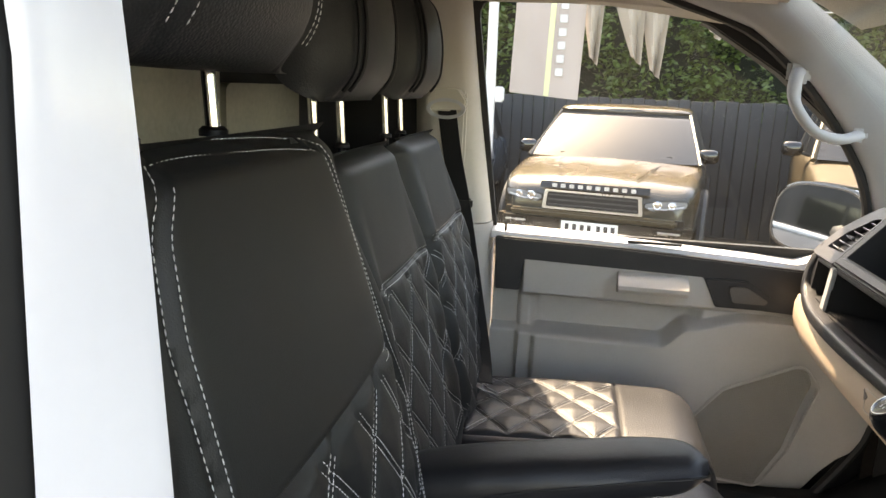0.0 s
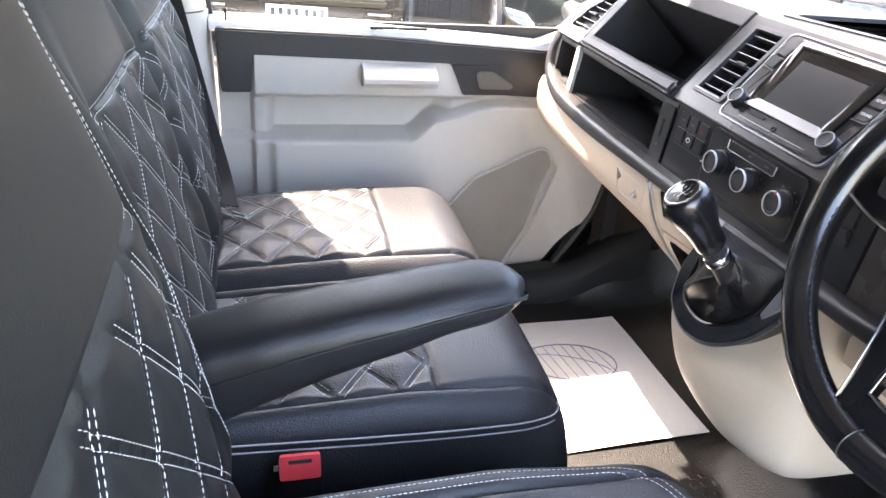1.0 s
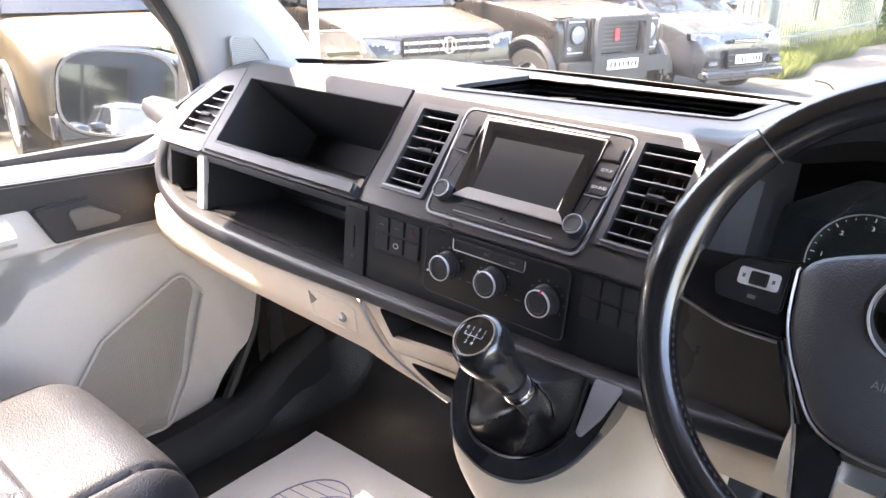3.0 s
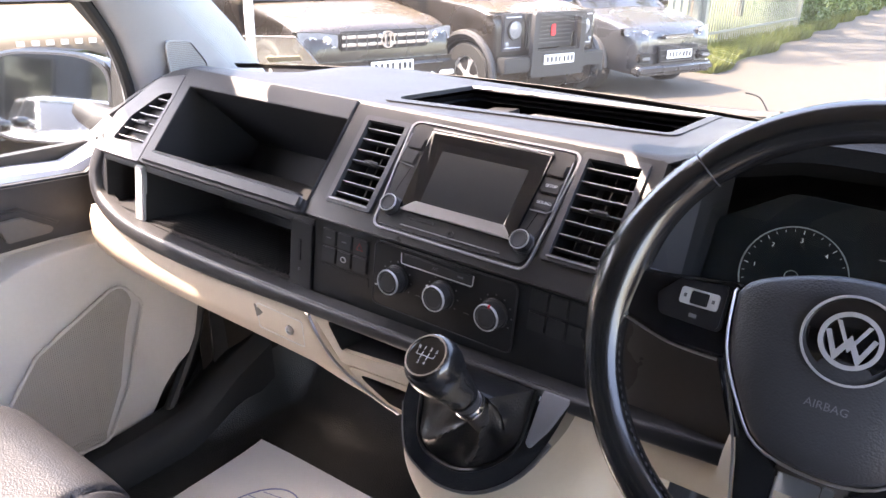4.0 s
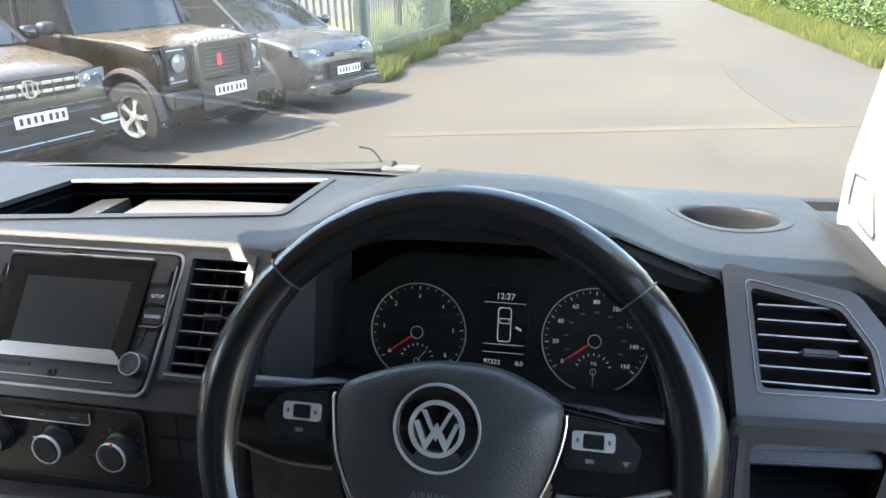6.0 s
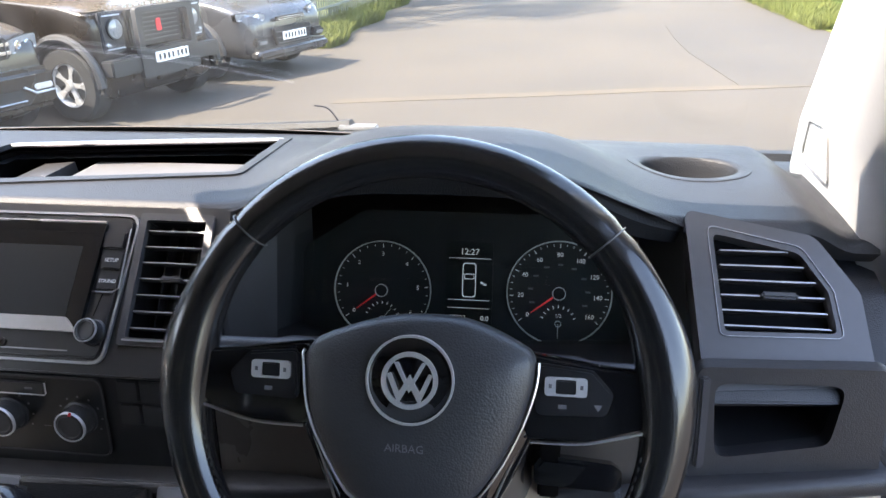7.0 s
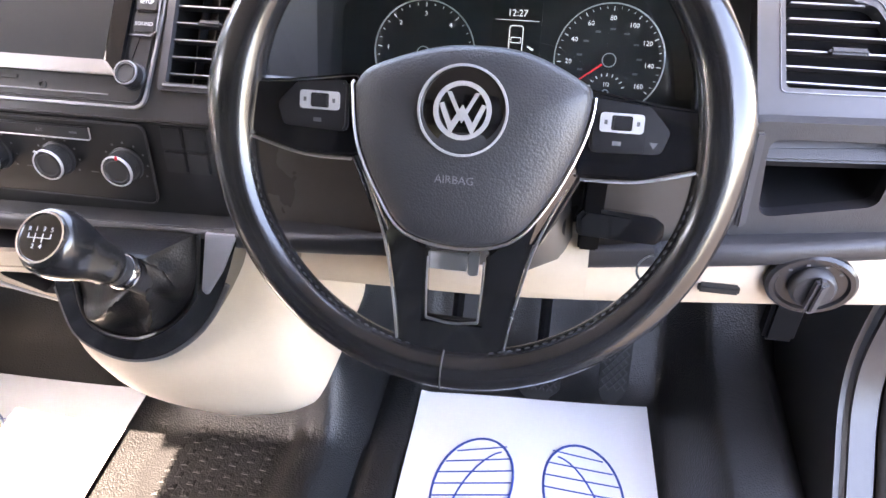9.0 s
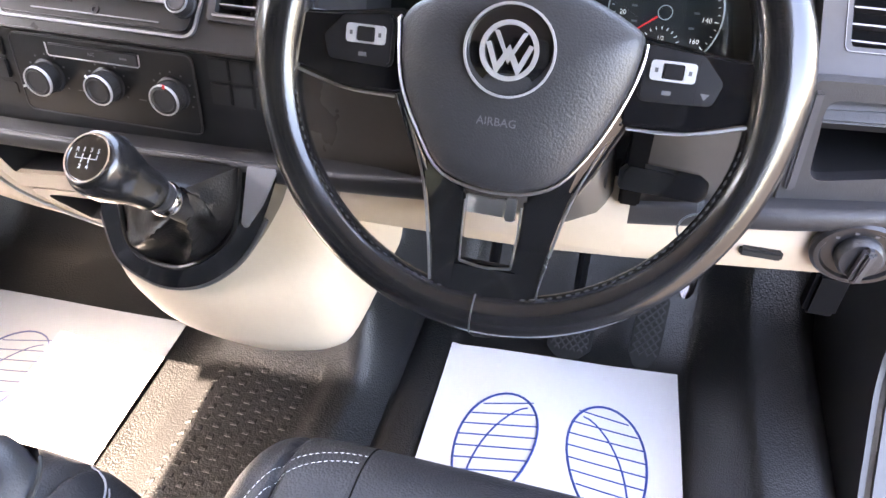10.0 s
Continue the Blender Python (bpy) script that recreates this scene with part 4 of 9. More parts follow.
for pts in ([(-0.098, 0.084), (-0.104, 0.050)], [(0.090, 0.068), (0.085, 0.046)]):
    part("fascia_seam", moved(tube([(x, y, 0.0038) for x, y in pts], 0.0006, 6), UP), M_void, radio, "fine seam of the fascia")
part("radio_line", moved(box((-0.004, 0.0115, 0.0045), (0.14, 0.0012, 0.0016)), UP), M_line, radio)
for bx, by, tx in ((-0.104, 0.118, ""), (-0.106, 0.098, ""), (0.092, 0.122, ""), (0.094, 0.101, "SETUP"), (0.094, 0.080, "SOUND")):
    bt = part("radio_button", moved(bevelled(prism(rounded([(bx - 0.011, by - 0.0085), (bx + 0.011, by - 0.0085), (bx + 0.012, by + 0.0085), (bx - 0.012, by + 0.0085)], 0.002), 0.003, 0.0072), 0.0012), UP), M_fascia, radio, "dark radio button")
    if tx:
        writing(tx, 0.0052, M_mark, bt, UP @ Matrix.Translation((bx, by, 0.0073)), depth=0.0002)
for pts in ([(-0.118, 0.130), (-0.1185, 0.089), (-0.093, 0.086)], [(0.107, 0.134), (0.1065, 0.074), (0.100, 0.0695), (0.080, 0.0695)]):
    part("button_line", moved(tube([(x, y, 0.006) for x, y in pts], 0.0008, 6), UP), M_line, radio, "bright line round the buttons")


def knob(m, parent, name, r=0.0155, h=0.018, ring=M_badge):
    k = part(name, moved(lathe([(r * 1.12, 0.0), (r * 1.12, 0.003), (r * 1.0, 0.004), (r * 0.97, h * 0.8), (r * 0.93, h * 0.95), (r * 0.72, h), (r * 0.66, h - 0.0012), (0.001, h - 0.0016)], 32), m), M_dash, parent, "round black rotary knob", 30)
    part("knob_ring", moved(lathe([(r * 0.99, h * 0.88), (r * 1.0, h * 0.94), (r * 0.96, h * 1.02), (r * 0.91, h * 1.02), (r * 0.89, h * 0.96)], 32, cap=False), m), ring, k, "chrome ring")
    rib = bmesh.new()
    for q in range(36):
        a = q * math.pi / 18
        add_loops(rib, [[(r * 1.0 * math.cos(a + d), r * 1.0 * math.sin(a + d), z) for d in (-0.03, 0.03)] + [(r * 0.9 * math.cos(a), r * 0.9 * math.sin(a), z)] for z in (0.004, h * 0.78)], caps=True)
    tagged(part("knob_ribs", rib, M_dash, k), kind="stuff").data.transform(m)
    return k


for a_ in (-0.096, 0.089):
    kk = knob(UP @ Matrix.Translation((a_, 0.030, 0.003)), radio, "radio_knob", 0.0115, 0.016)
    part("knob_symbol", moved(ring_plate([(0.004 * math.cos(t / 8 * math.pi), 0.004 * math.sin(t / 8 * math.pi)) for t in range(16)], [(0.003 * math.cos(t / 8 * math.pi), 0.003 * math.sin(t / 8 * math.pi)) for t in range(16)], 0, 0.0004), UP @ Matrix.Translation((a_, 0.030, 0.0160)) @ Matrix.Diagonal((0.7, 0.7, 1, 1))), M_greymark, kk)

# ---- passenger side: big open shelf, end vent, lower shelf
part("shelf_surround", moved(bevelled(holed_plate(-0.606, -0.012, -0.2325, 0.162, [(-0.582, 0.006, -0.2345, 0.132)], -0.02, 0.003), 0.003, 3), UP), M_dash, dash, "black shelf surround")
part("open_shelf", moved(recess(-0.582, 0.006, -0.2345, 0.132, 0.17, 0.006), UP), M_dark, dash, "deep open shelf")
part("shelf_lip", moved(bevelled(prism([(-0.60, -0.014), (-0.233, -0.014), (-0.2345, 0.012), (-0.585, 0.012)], 0.0, 0.012), 0.006, 3), UP), M_dash, dash, "rounded shelf lip")
ev_o = rounded([(-0.742, -0.014), (-0.607, -0.014), (-0.607, 0.150), (-0.668, 0.135), (-0.728, 0.060)], [0.02, 0.006, 0.006, 0.03, 0.03])
ev_i = rounded([(-0.700, 0.012), (-0.618, 0.016), (-0.612, 0.116), (-0.640, 0.108), (-0.685, 0.058)], [0.006, 0.004, 0.008, 0.02, 0.02])
ev = part("end_vent", moved(ring_plate(ev_o, ev_i, -0.02, 0.003), UP), M_trim, dash, "grey end vent surround")
part("vent_well", moved(loft([[(x, y, 0.0) for x, y in ev_i], [(x, y, -0.04) for x, y in ev_i]], caps=True), UP @ Matrix.Translation((0, 0, -0.012))), M_black, ev)
for k in range(6):
    yy = 0.022 + k * 0.0155
    xa = lerp_table([(0.012, -0.698), (0.058, -0.684), (0.108, -0.640)], yy)
    part("slat", moved(box(((xa - 0.614) / 2, yy, -0.005), (-0.614 - xa, 0.0022, 0.008), 0.0007, 1), UP), M_slat, ev)
    # painted glint along the slat's front lip
    part("slat_glint", moved(box(((xa - 0.614) / 2, yy + 0.0002, -0.0006), (-0.616 - xa, 0.0013, 0.0012)), UP), M_line, ev)
part("vent_tab", moved(box((-0.648, 0.0525, 0.001), (0.026, 0.006, 0.010), 0.002), UP), M_dash, ev)
part("lower_fascia", moved(bevelled(holed_plate(-0.742, -0.004, -0.216, 0.116, [(-0.718, 0.030, -0.626, 0.104), (-0.604, 0.018, -0.262, 0.104)], -0.015, 0.0), 0.002), LO), M_dash, dash, "black lower shelf surround")
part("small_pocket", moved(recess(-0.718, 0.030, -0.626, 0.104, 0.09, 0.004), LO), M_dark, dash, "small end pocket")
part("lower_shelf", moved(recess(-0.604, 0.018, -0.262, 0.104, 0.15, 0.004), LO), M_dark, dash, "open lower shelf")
part("shelf_post", moved(bevelled(prism([(-0.628, 0.02), (-0.606, 0.02), (-0.602, 0.112), (-0.624, 0.112)], -0.004, 0.006), 0.002), LO), M_pillar, dash, "pale shelf divider")
shelf_ribs = bmesh.new()
for k in range(46):
    xx = -0.596 + k * 0.0073
    add_loops(shelf_ribs, [[(xx - 0.0016, 0.0195, z), (xx + 0.0016, 0.0195, z), (xx + 0.001, 0.0235, z), (xx - 0.001, 0.0235, z)] for z in (-0.14, -0.004)], caps=True)
tagged(part("shelf_ribs", moved(shelf_ribs, LO), M_dark, dash, "ribbed rubber shelf mat"), kind="stuff")
part("card_panel", moved(bevelled(prism(rect(-0.258, 0.014, -0.218, 0.108, 0.004), -0.004, 0.0035), 0.001), LO), M_panel, dash, "black socket panel")
part("card_slot", moved(box((-0.240, 0.068, 0.004), (0.005, 0.030, 0.002), 0.0005), LO), M_black, dash)
part("card_slot", moved(box((-0.240, 0.040, 0.004), (0.005, 0.005, 0.002), 0.001), LO), M_greymark, dash, "small pale symbol")

# ---- centre: buttons and heater controls
part("lower_centre", moved(bevelled(prism(rect(-0.216, -0.004, 0.207, 0.122, 0.003), -0.02, 0.0), 0.0015), LO), M_panel, dash, "black lower centre panel")
for rr_i, cols in ((0, (-0.187, -0.160, -0.133)), (1, (-0.187, -0.160, -0.133))):
    for ci, cx in enumerate(cols):
        b0 = part("dash_button", moved(bevelled(prism(rect(cx - 0.0125, 0.088 - rr_i * 0.024, cx + 0.0125, 0.109 - rr_i * 0.024, 0.002), 0.0, 0.0035), 0.001), LO), M_fascia, dash, "dark square dash button")
        if (rr_i, ci) == (0, 2):
            part("symbol", moved(ring_plate([(0, 0.006), (-0.006, -0.004), (0.006, -0.004)], [(0, 0.004), (-0.0045, -0.003), (0.0045, -0.003)], 0, 0.0004), LO @ Matrix.Translation((cx, 0.098, 0.0036))), M_dimred, b0, "dim red triangle")
        elif (rr_i, ci) == (1, 1):
            part("symbol", moved(ring_plate([(0.005 * math.cos(t / 8 * math.pi), 0.004 * math.sin(t / 8 * math.pi)) for t in range(16)], [(0.0038 * math.cos(t / 8 * math.pi), 0.0028 * math.sin(t / 8 * math.pi)) for t in range(16)], 0, 0.0004), LO @ Matrix.Translation((cx, 0.0745, 0.0036))), M_mark, b0)
        elif rr_i == 0:
            part("symbol", moved(box((cx, 0.098, 0.0037), (0.008, 0.0016, 0.0004)), LO), M_greymark, b0)
part("button_tray", moved(bevelled(prism(rect(-0.203, 0.046, -0.117, 0.060, 0.004), 0.0, 0.0012), 0.0005), LO), M_panel, dash)
heat = part("heater_panel", moved(bevelled(prism(rect(-0.108, 0.032, 0.098, 0.116, 0.010), -0.002, 0.003), 0.0015), LO), M_panel, dash, "black heater control panel")
part("panel_line", moved(ring_plate(rect(-0.1085, 0.0315, 0.0985, 0.1165, 0.0105), rect(-0.1072, 0.0328, 0.0972, 0.1152, 0.0095), 0.002, 0.0036), LO), M_trim, heat)
for k, a_ in enumerate((-0.070, -0.001, 0.072)):
    hk = knob(LO @ Matrix.Translation((a_, 0.074, 0.003)), heat, "heater_knob", 0.0160, 0.019)
    ang = (200, 120, 75)[k]
    part("knob_mark", moved(box((0, 0.0158, 0.0205), (0.0024, 0.004, 0.001)), LO @ Matrix.Translation((a_, 0.074, 0.003)) @ pose(0, 0, 0, 0, 0, ang - 90)), M_red if k == 2 else M_mark, hk, "small pointer mark")
    for q in range(9):
        an = radians(-30 + q * 30)
        part("dial_mark", moved(box((0.0225 * math.cos(an), 0.0225 * math.sin(an), 0.0034), (0.0018, 0.0018, 0.0006)), LO @ Matrix.Translation((a_, 0.074, 0))), M_greymark, heat)
part("button_bar", moved(bevelled(prism(rect(-0.062, 0.098, 0.040, 0.110, 0.002), 0.002, 0.006), 0.001), LO), M_fascia, heat, "row of heater buttons")
part("bar_line", moved(tube([(-0.0635, 0.1105, 0.0058), (-0.0630, 0.0990, 0.0058), (-0.0610, 0.0972, 0.0058), (0.0390, 0.0972, 0.0058), (0.0412, 0.0990, 0.0058), (0.0416, 0.1105, 0.0058)], 0.0008, 6), LO), M_satin, heat, "bright line round the heater buttons")
writing("A/C", 0.005, M_greymark, heat, LO @ Matrix.Translation((-0.012, 0.104, 0.0062)), depth=0.0002)
part("symbol", moved(box((0.024, 0.104, 0.0062), (0.008, 0.002, 0.0004)), LO), M_greymark, heat)
for xx in (-0.036, 0.035):
    part("symbol", moved(box((xx, 0.062, 0.0032), (0.008, 0.0010, 0.0004)), LO), M_greymark, heat)
for rr_i in range(2):
    for ci in range(3):
        cx = 0.124 + ci * 0.024
        part("blank_button", moved(bevelled(prism(rect(cx - 0.011, 0.094 - rr_i * 0.025, cx + 0.011, 0.116 - rr_i * 0.025, 0.002), -0.001, 0.0026), 0.001), LO), M_fascia, dash, "blank button cover")

# ---- rounded lip that runs the whole width and curls up at the passenger's end
lip = curve_pts([(0.700, -0.80, 1.136), (0.688, -0.66, 1.117), (0.684, -0.52, 1.095), (0.684, -0.38, 1.086), (0.682, -0.10, 1.076), (0.679, 0.20, 1.070), (0.678, 0.48, 1.070), (0.684, 0.64, 1.076), (0.696, 0.728, 1.098), (0.704, 0.752, 1.135), (0.712, 0.745, 1.172), (0.722, 0.722, 1.205)], 8)
lip_sec = ((-0.014, 0.0165), (0.004, 0.0165), (0.0095, 0.0150), (0.0125, 0.0110), (0.0130, 0.0), (0.0115, -0.0085), (0.0070, -0.0140), (-0.0010, -0.0165), (-0.014, -0.0165))
lip_loops = []
for k, p in enumerate(lip):
    d = (lip[min(k + 1, len(lip) - 1)] - lip[max(k - 1, 0)]).normalized()
    out_ = (Vector((-1, 0, 0)) - d * d.dot(Vector((-1, 0, 0)))).normalized()
    up_ = d.cross(out_)
    w_ = 0.72 + 0.28 * smooth(0.15, 0.50, p.y)
    pro = 1 - 0.75 * smooth(-0.25, -0.35, p.y) * (1 - smooth(-0.56, -0.66, p.y))       # flush behind the wheel
    lip_loops.append([p + out_ * (a * pro) + up_ * (b * w_ + 0.0165 * (1 - w_)) for a, b in lip_sec])
part("dash_lip", loft(lip_loops, caps=True), M_dash, dash, "rounded black lip", 60)
part("lip_line", tube([p + Vector((-0.0075, 0, 0.0160)) for p in lip[30:70]], 0.0011, 6), M_trim, dash, "paler edge line along the lip")

# ---- beige lower dash
low = []
for y, zt, zb in ((0.762, 1.085, 0.992), (0.70, 1.068, 0.976), (0.55, 1.060, 0.967), (0.35, 1.058, 0.965), (0.212, 1.056, 0.963), (0.206, 1.050, 0.963), (0.190, 1.030, 0.963), (0.154, 1.000, 0.962), (0.098, 0.980, 0.960), (0.030, 0.968, 0.958)):
    h = zt - zb
    low.append([(0.690, y, zt), (0.683, y, zb + 0.80 * h), (0.683, y, zb + 0.42 * h), (0.689, y, zb + 0.15 * h), (0.706, y, zb), (0.86, y, zb + 0.09 * h), (0.86, y, zb + 0.35 * h), (0.73, y, zb + 0.46 * h), (0.70, y, zt)])
part("lower_panel", bevelled(loft(low, caps=True), 0.004), M_beige, dash, "beige lower dash panel", 60)
part("flap_lock", moved(lathe([(0.007, 0), (0.007, 0.003), (0.004, 0.004), (0.003, 0.002)], 16), axes((0.683, 0.252, 1.016), (0, -1, 0), (0, 0, 1))), M_satin, dash, "small metal lock")
# raised dark triangle, coloured as the shade of a finger notch
part("notch_shade", moved(bevelled(prism([(-0.016, 0.013), (0.004, 0.003), (-0.010, -0.009)], -0.004, 0.0016), 0.001), axes((0.6835, 0.312, 1.022), (0, -1, 0), (0, 0, 1))), M_lever, dash, "dark patch for the shade in the finger notch of the flap")
part("flap_line", moved(ring_plate(rect(-0.048, -0.020, 0.048, 0.020, 0.005), rect(-0.0465, -0.0185, 0.0465, 0.0185, 0.004), 0, 0.0012), axes((0.6835, 0.272, 1.018), (0, -1, 0), (0.0, 0.10, 1))), M_doorgrey, dash)
# two open pockets beside the gear lever, in a beige face with a bright edge
pk_m = axes((0.684, 0, 1.0), (0, -1, 0), (0.02, 0, 1))


def pocket(outer, inner, depth, label):
    o2, i2 = rounded(outer, 0.006), rounded(inner, 0.006)
    part("pocket_face", moved(ring_plate(o2, i2, -0.004, 0.004), pk_m), M_beige, dash, "beige pocket surround")
    back = [(x * 0.96 - 0.003, y * 0.9 + 0.002) for x, y in i2]
    part("side_pocket", moved(loft([[(x, y, 0.003) for x, y in i2], [(x, y, -depth) for x, y in back], [(x * 0.2 - 0.08, y * 0.2 + 0.02, -depth - 0.001) for x, y in back]]), pk_m), M_dash, dash, label)


pocket([(-0.208, 0.062), (-0.150, 0.004), (-0.010, 0.016), (-0.010, 0.066)], [(-0.178, 0.058), (-0.150, 0.022), (-0.014, 0.036), (-0.014, 0.062)], 0.06, "dark open pocket beside the gear lever")
pocket([(-0.148, 0.002), (-0.062, -0.032), (-0.010, -0.034), (-0.010, 0.014)], [(-0.128, -0.002), (-0.066, -0.026), (-0.014, -0.028), (-0.014, 0.005)], 0.04, "small dark lower pocket")
ce = curve_pts([(-0.012, 0.069, 0.007), (-0.12, 0.0665, 0.007), (-0.200, 0.0645, 0.007), (-0.208, 0.060, 0.007), (-0.190, 0.030, 0.007), (-0.154, 0.000, 0.007), (-0.098, -0.022, 0.006), (-0.05, -0.034, 0.004)], 6)
part("pocket_edge", moved(tube(ce, 0.0020, 8), pk_m), M_satin, dash, "bright trim line")
part("pocket_pin", moved(lathe([(0.0055, 0), (0.0055, 0.006), (0.003, 0.008), (0.001, 0.008)], 14), pk_m @ Matrix.Translation((-0.207, 0.062, 0.004))), M_chrome, dash, "bright end cap of the trim line")

# ---- driver's side
part("knee_panel", moved(bevelled(prism(rect(0.208, 0.012, 0.645, 0.150, 0.004), -0.02, 0.0), 0.002), LO), M_knee, dash, "smooth black knee panel")
db = []
for y, zt, zb in ((-0.245, 1.072, 1.024), (-0.44, 1.076, 1.029), (-0.525, 1.083, 1.037), (-0.60, 1.099, 1.046), (-0.712, 1.119, 1.060), (-0.795, 1.130, 1.072)):
    db.append([(0.694, y, zt + 0.005), (0.686, y, zt - 0.01), (0.689, y, zb + 0.008), (0.70, y, zb), (0.84, y, zb - 0.008), (0.84, y, zb + 0.02), (0.71, y, zt + 0.005)])
part("lower_panel", bevelled(loft(db, caps=True), 0.004), M_beige, dash, "beige lower dash strip", 60)
part("slot", box((0.685, -0.642, 1.080), (0.008, 0.036, 0.009), 0.002), M_black, dash, "small black slot")
cub_o = rounded([(0.640, 0.036), (0.792, 0.052), (0.790, 0.172), (0.640, 0.166)], 0.010)
cub_i = rounded([(0.660, 0.080), (0.750, 0.100), (0.757, 0.156), (0.654, 0.152)], 0.012)
part("cubby_face", moved(ring_plate(cub_o, cub_i, -0.012, 0.004), LO), M_dash, dash, "black cubby surround")
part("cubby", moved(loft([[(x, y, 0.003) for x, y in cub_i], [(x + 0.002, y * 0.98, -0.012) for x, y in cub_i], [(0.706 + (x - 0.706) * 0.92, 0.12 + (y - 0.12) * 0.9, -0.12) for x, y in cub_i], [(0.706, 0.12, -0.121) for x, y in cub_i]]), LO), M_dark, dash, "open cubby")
part("cubby_shelf", moved(box((0.700, 0.124, -0.06), (0.05, 0.003, 0.06), 0.001), LO), M_dark, dash)
part("cubby_post", moved(bevelled(prism([(0.644, 0.070), (0.652, 0.072), (0.650, 0.158), (0.642, 0.158)], 0.002, 0.008), 0.002), LO), M_trim, dash, "grey upright trim")
dv_o = rounded([(0.648, 0.010), (0.786, 0.022), (0.778, 0.100), (0.744, 0.150), (0.634, 0.172)], [0.008, 0.012, 0.02, 0.02, 0.008])
dv_i = rounded([(0.666, 0.062), (0.757, 0.064), (0.752, 0.100), (0.730, 0.134), (0.658, 0.150)], [0.005, 0.005, 0.015, 0.015, 0.005])
dv = part("driver_vent", moved(ring_plate(dv_o, dv_i, -0.02, 0.004), UP), M_trim, dash, "satin grey vent panel")
# the well's shade is put into its near-black colour
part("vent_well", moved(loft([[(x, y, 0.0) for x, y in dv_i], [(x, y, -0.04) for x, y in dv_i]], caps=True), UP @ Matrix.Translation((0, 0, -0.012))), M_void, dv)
part("panel_line", moved(ring_plate([(0.708 + (x - 0.708) * 1.10, 0.094 + (y - 0.094) * 1.14) for x, y in dv_i], [(0.708 + (x - 0.708) * 1.09, 0.094 + (y - 0.094) * 1.125) for x, y in dv_i], 0.003, 0.0055), UP), M_line, dv, "thin bright line")
for k in range(6):
    yy = 0.068 + k * 0.0135
    xb_ = lerp_table([(0.064, 0.755), (0.10, 0.750), (0.134, 0.728), (0.15, 0.68)], yy)
    part("slat", moved(box(((xb_ + 0.664) / 2, yy, -0.005), (xb_ - 0.664, 0.0022, 0.008), 0.0007, 1), UP), M_slat, dv)
    # silver strip as the glint on this slat's lip
    part("slat_glint", moved(box(((xb_ + 0.664) / 2, yy + 0.0002, -0.0006), (xb_ - 0.666, 0.0013, 0.0012)), UP), M_line, dv)
part("vent_tab", moved(box((0.712, 0.095, 0.002), (0.030, 0.006, 0.010), 0.002), UP), M_dash, dv)
part("vent_ledge", moved(bevelled(prism([(0.650, 0.000), (0.790, 0.008), (0.788, 0.022), (0.649, 0.012)], -0.02, 0.004), 0.002), UP), M_dash, dash, "black ledge under the vent")
# light switch
ls = axes((0.681, -0.714, 1.100), (0, -1, 0), (0.05, 0, 1))
lsw = part("light_switch", moved(lathe([(0.038, -0.004), (0.038, 0.003), (0.035, 0.006), (0.031, 0.006), (0.029, 0.003), (0.001, 0.003)], 36), ls @ Matrix.Diagonal((1, 0.80, 1, 1))), M_pod, dash, "round headlight switch", 30)
part("switch_knob", moved(lathe([(0.019, 0.002), (0.019, 0.010), (0.016, 0.014), (0.001, 0.015)], 28), ls), M_dash, lsw, "black rotary knob")
part("switch_grip", moved(box((0, 0, 0.019), (0.010, 0.034, 0.012), 0.003), ls @ pose(0, 0, 0, 0, 0, -8)), M_trim, lsw, "dark grey grip")
part("grip_line", moved(box((0, 0, 0.0255), (0.002, 0.026, 0.001)), ls @ pose(0, 0, 0, 0, 0, -8)), M_trim, lsw, "paler line on the grip")
for q in range(4):
    an = radians(40 + q * 33)
    part("switch_mark", moved(box((0.027 * math.cos(an), 0.021 * math.sin(an), 0.0036), (0.003, 0.002, 0.0006)), ls), M_greymark, lsw)

# ---- instrument binnacle
part("binnacle", loft([
    [(0.80, -0.208, 1.322), (0.764, -0.30, 1.370), (0.760, -0.42, 1.376), (0.764, -0.54, 1.370), (0.80, -0.632, 1.322), (0.742, -0.640, 1.205), (0.730, -0.42, 1.175), (0.738, -0.206, 1.205)],
    [(0.93, -0.245, 1.285), (0.935, -0.31, 1.30), (0.935, -0.42, 1.305), (0.935, -0.53, 1.30), (0.93, -0.612, 1.285), (0.905, -0.612, 1.150), (0.90, -0.42, 1.140), (0.905, -0.245, 1.150)]]), M_dark, dash, "deep black instrument hood")
CL = axes((0.885, -0.43, 1.205), (0, -1, 0), (0.35, 0, 0.937))
clu = thing("instrument_cluster", "black instrument cluster with two round dials", "instrument cluster")
part("face", moved(bevelled(prism(rounded([(-0.19, -0.075), (0.19, -0.075), (0.192, 0.04), (0.12, 0.085), (-0.12, 0.085), (-0.192, 0.04)], 0.02), -0.012, -0.004), 0.002), CL), M_black, clu, "black dial face")


def ring(r0, r1, z0, z1, n=56):
    return ring_plate([(r1 * math.cos(2 * math.pi * t / n), r1 * math.sin(2 * math.pi * t / n)) for t in range(n)], [(r0 * math.cos(2 * math.pi * t / n), r0 * math.sin(2 * math.pi * t / n)) for t in range(n)], z0, z1)


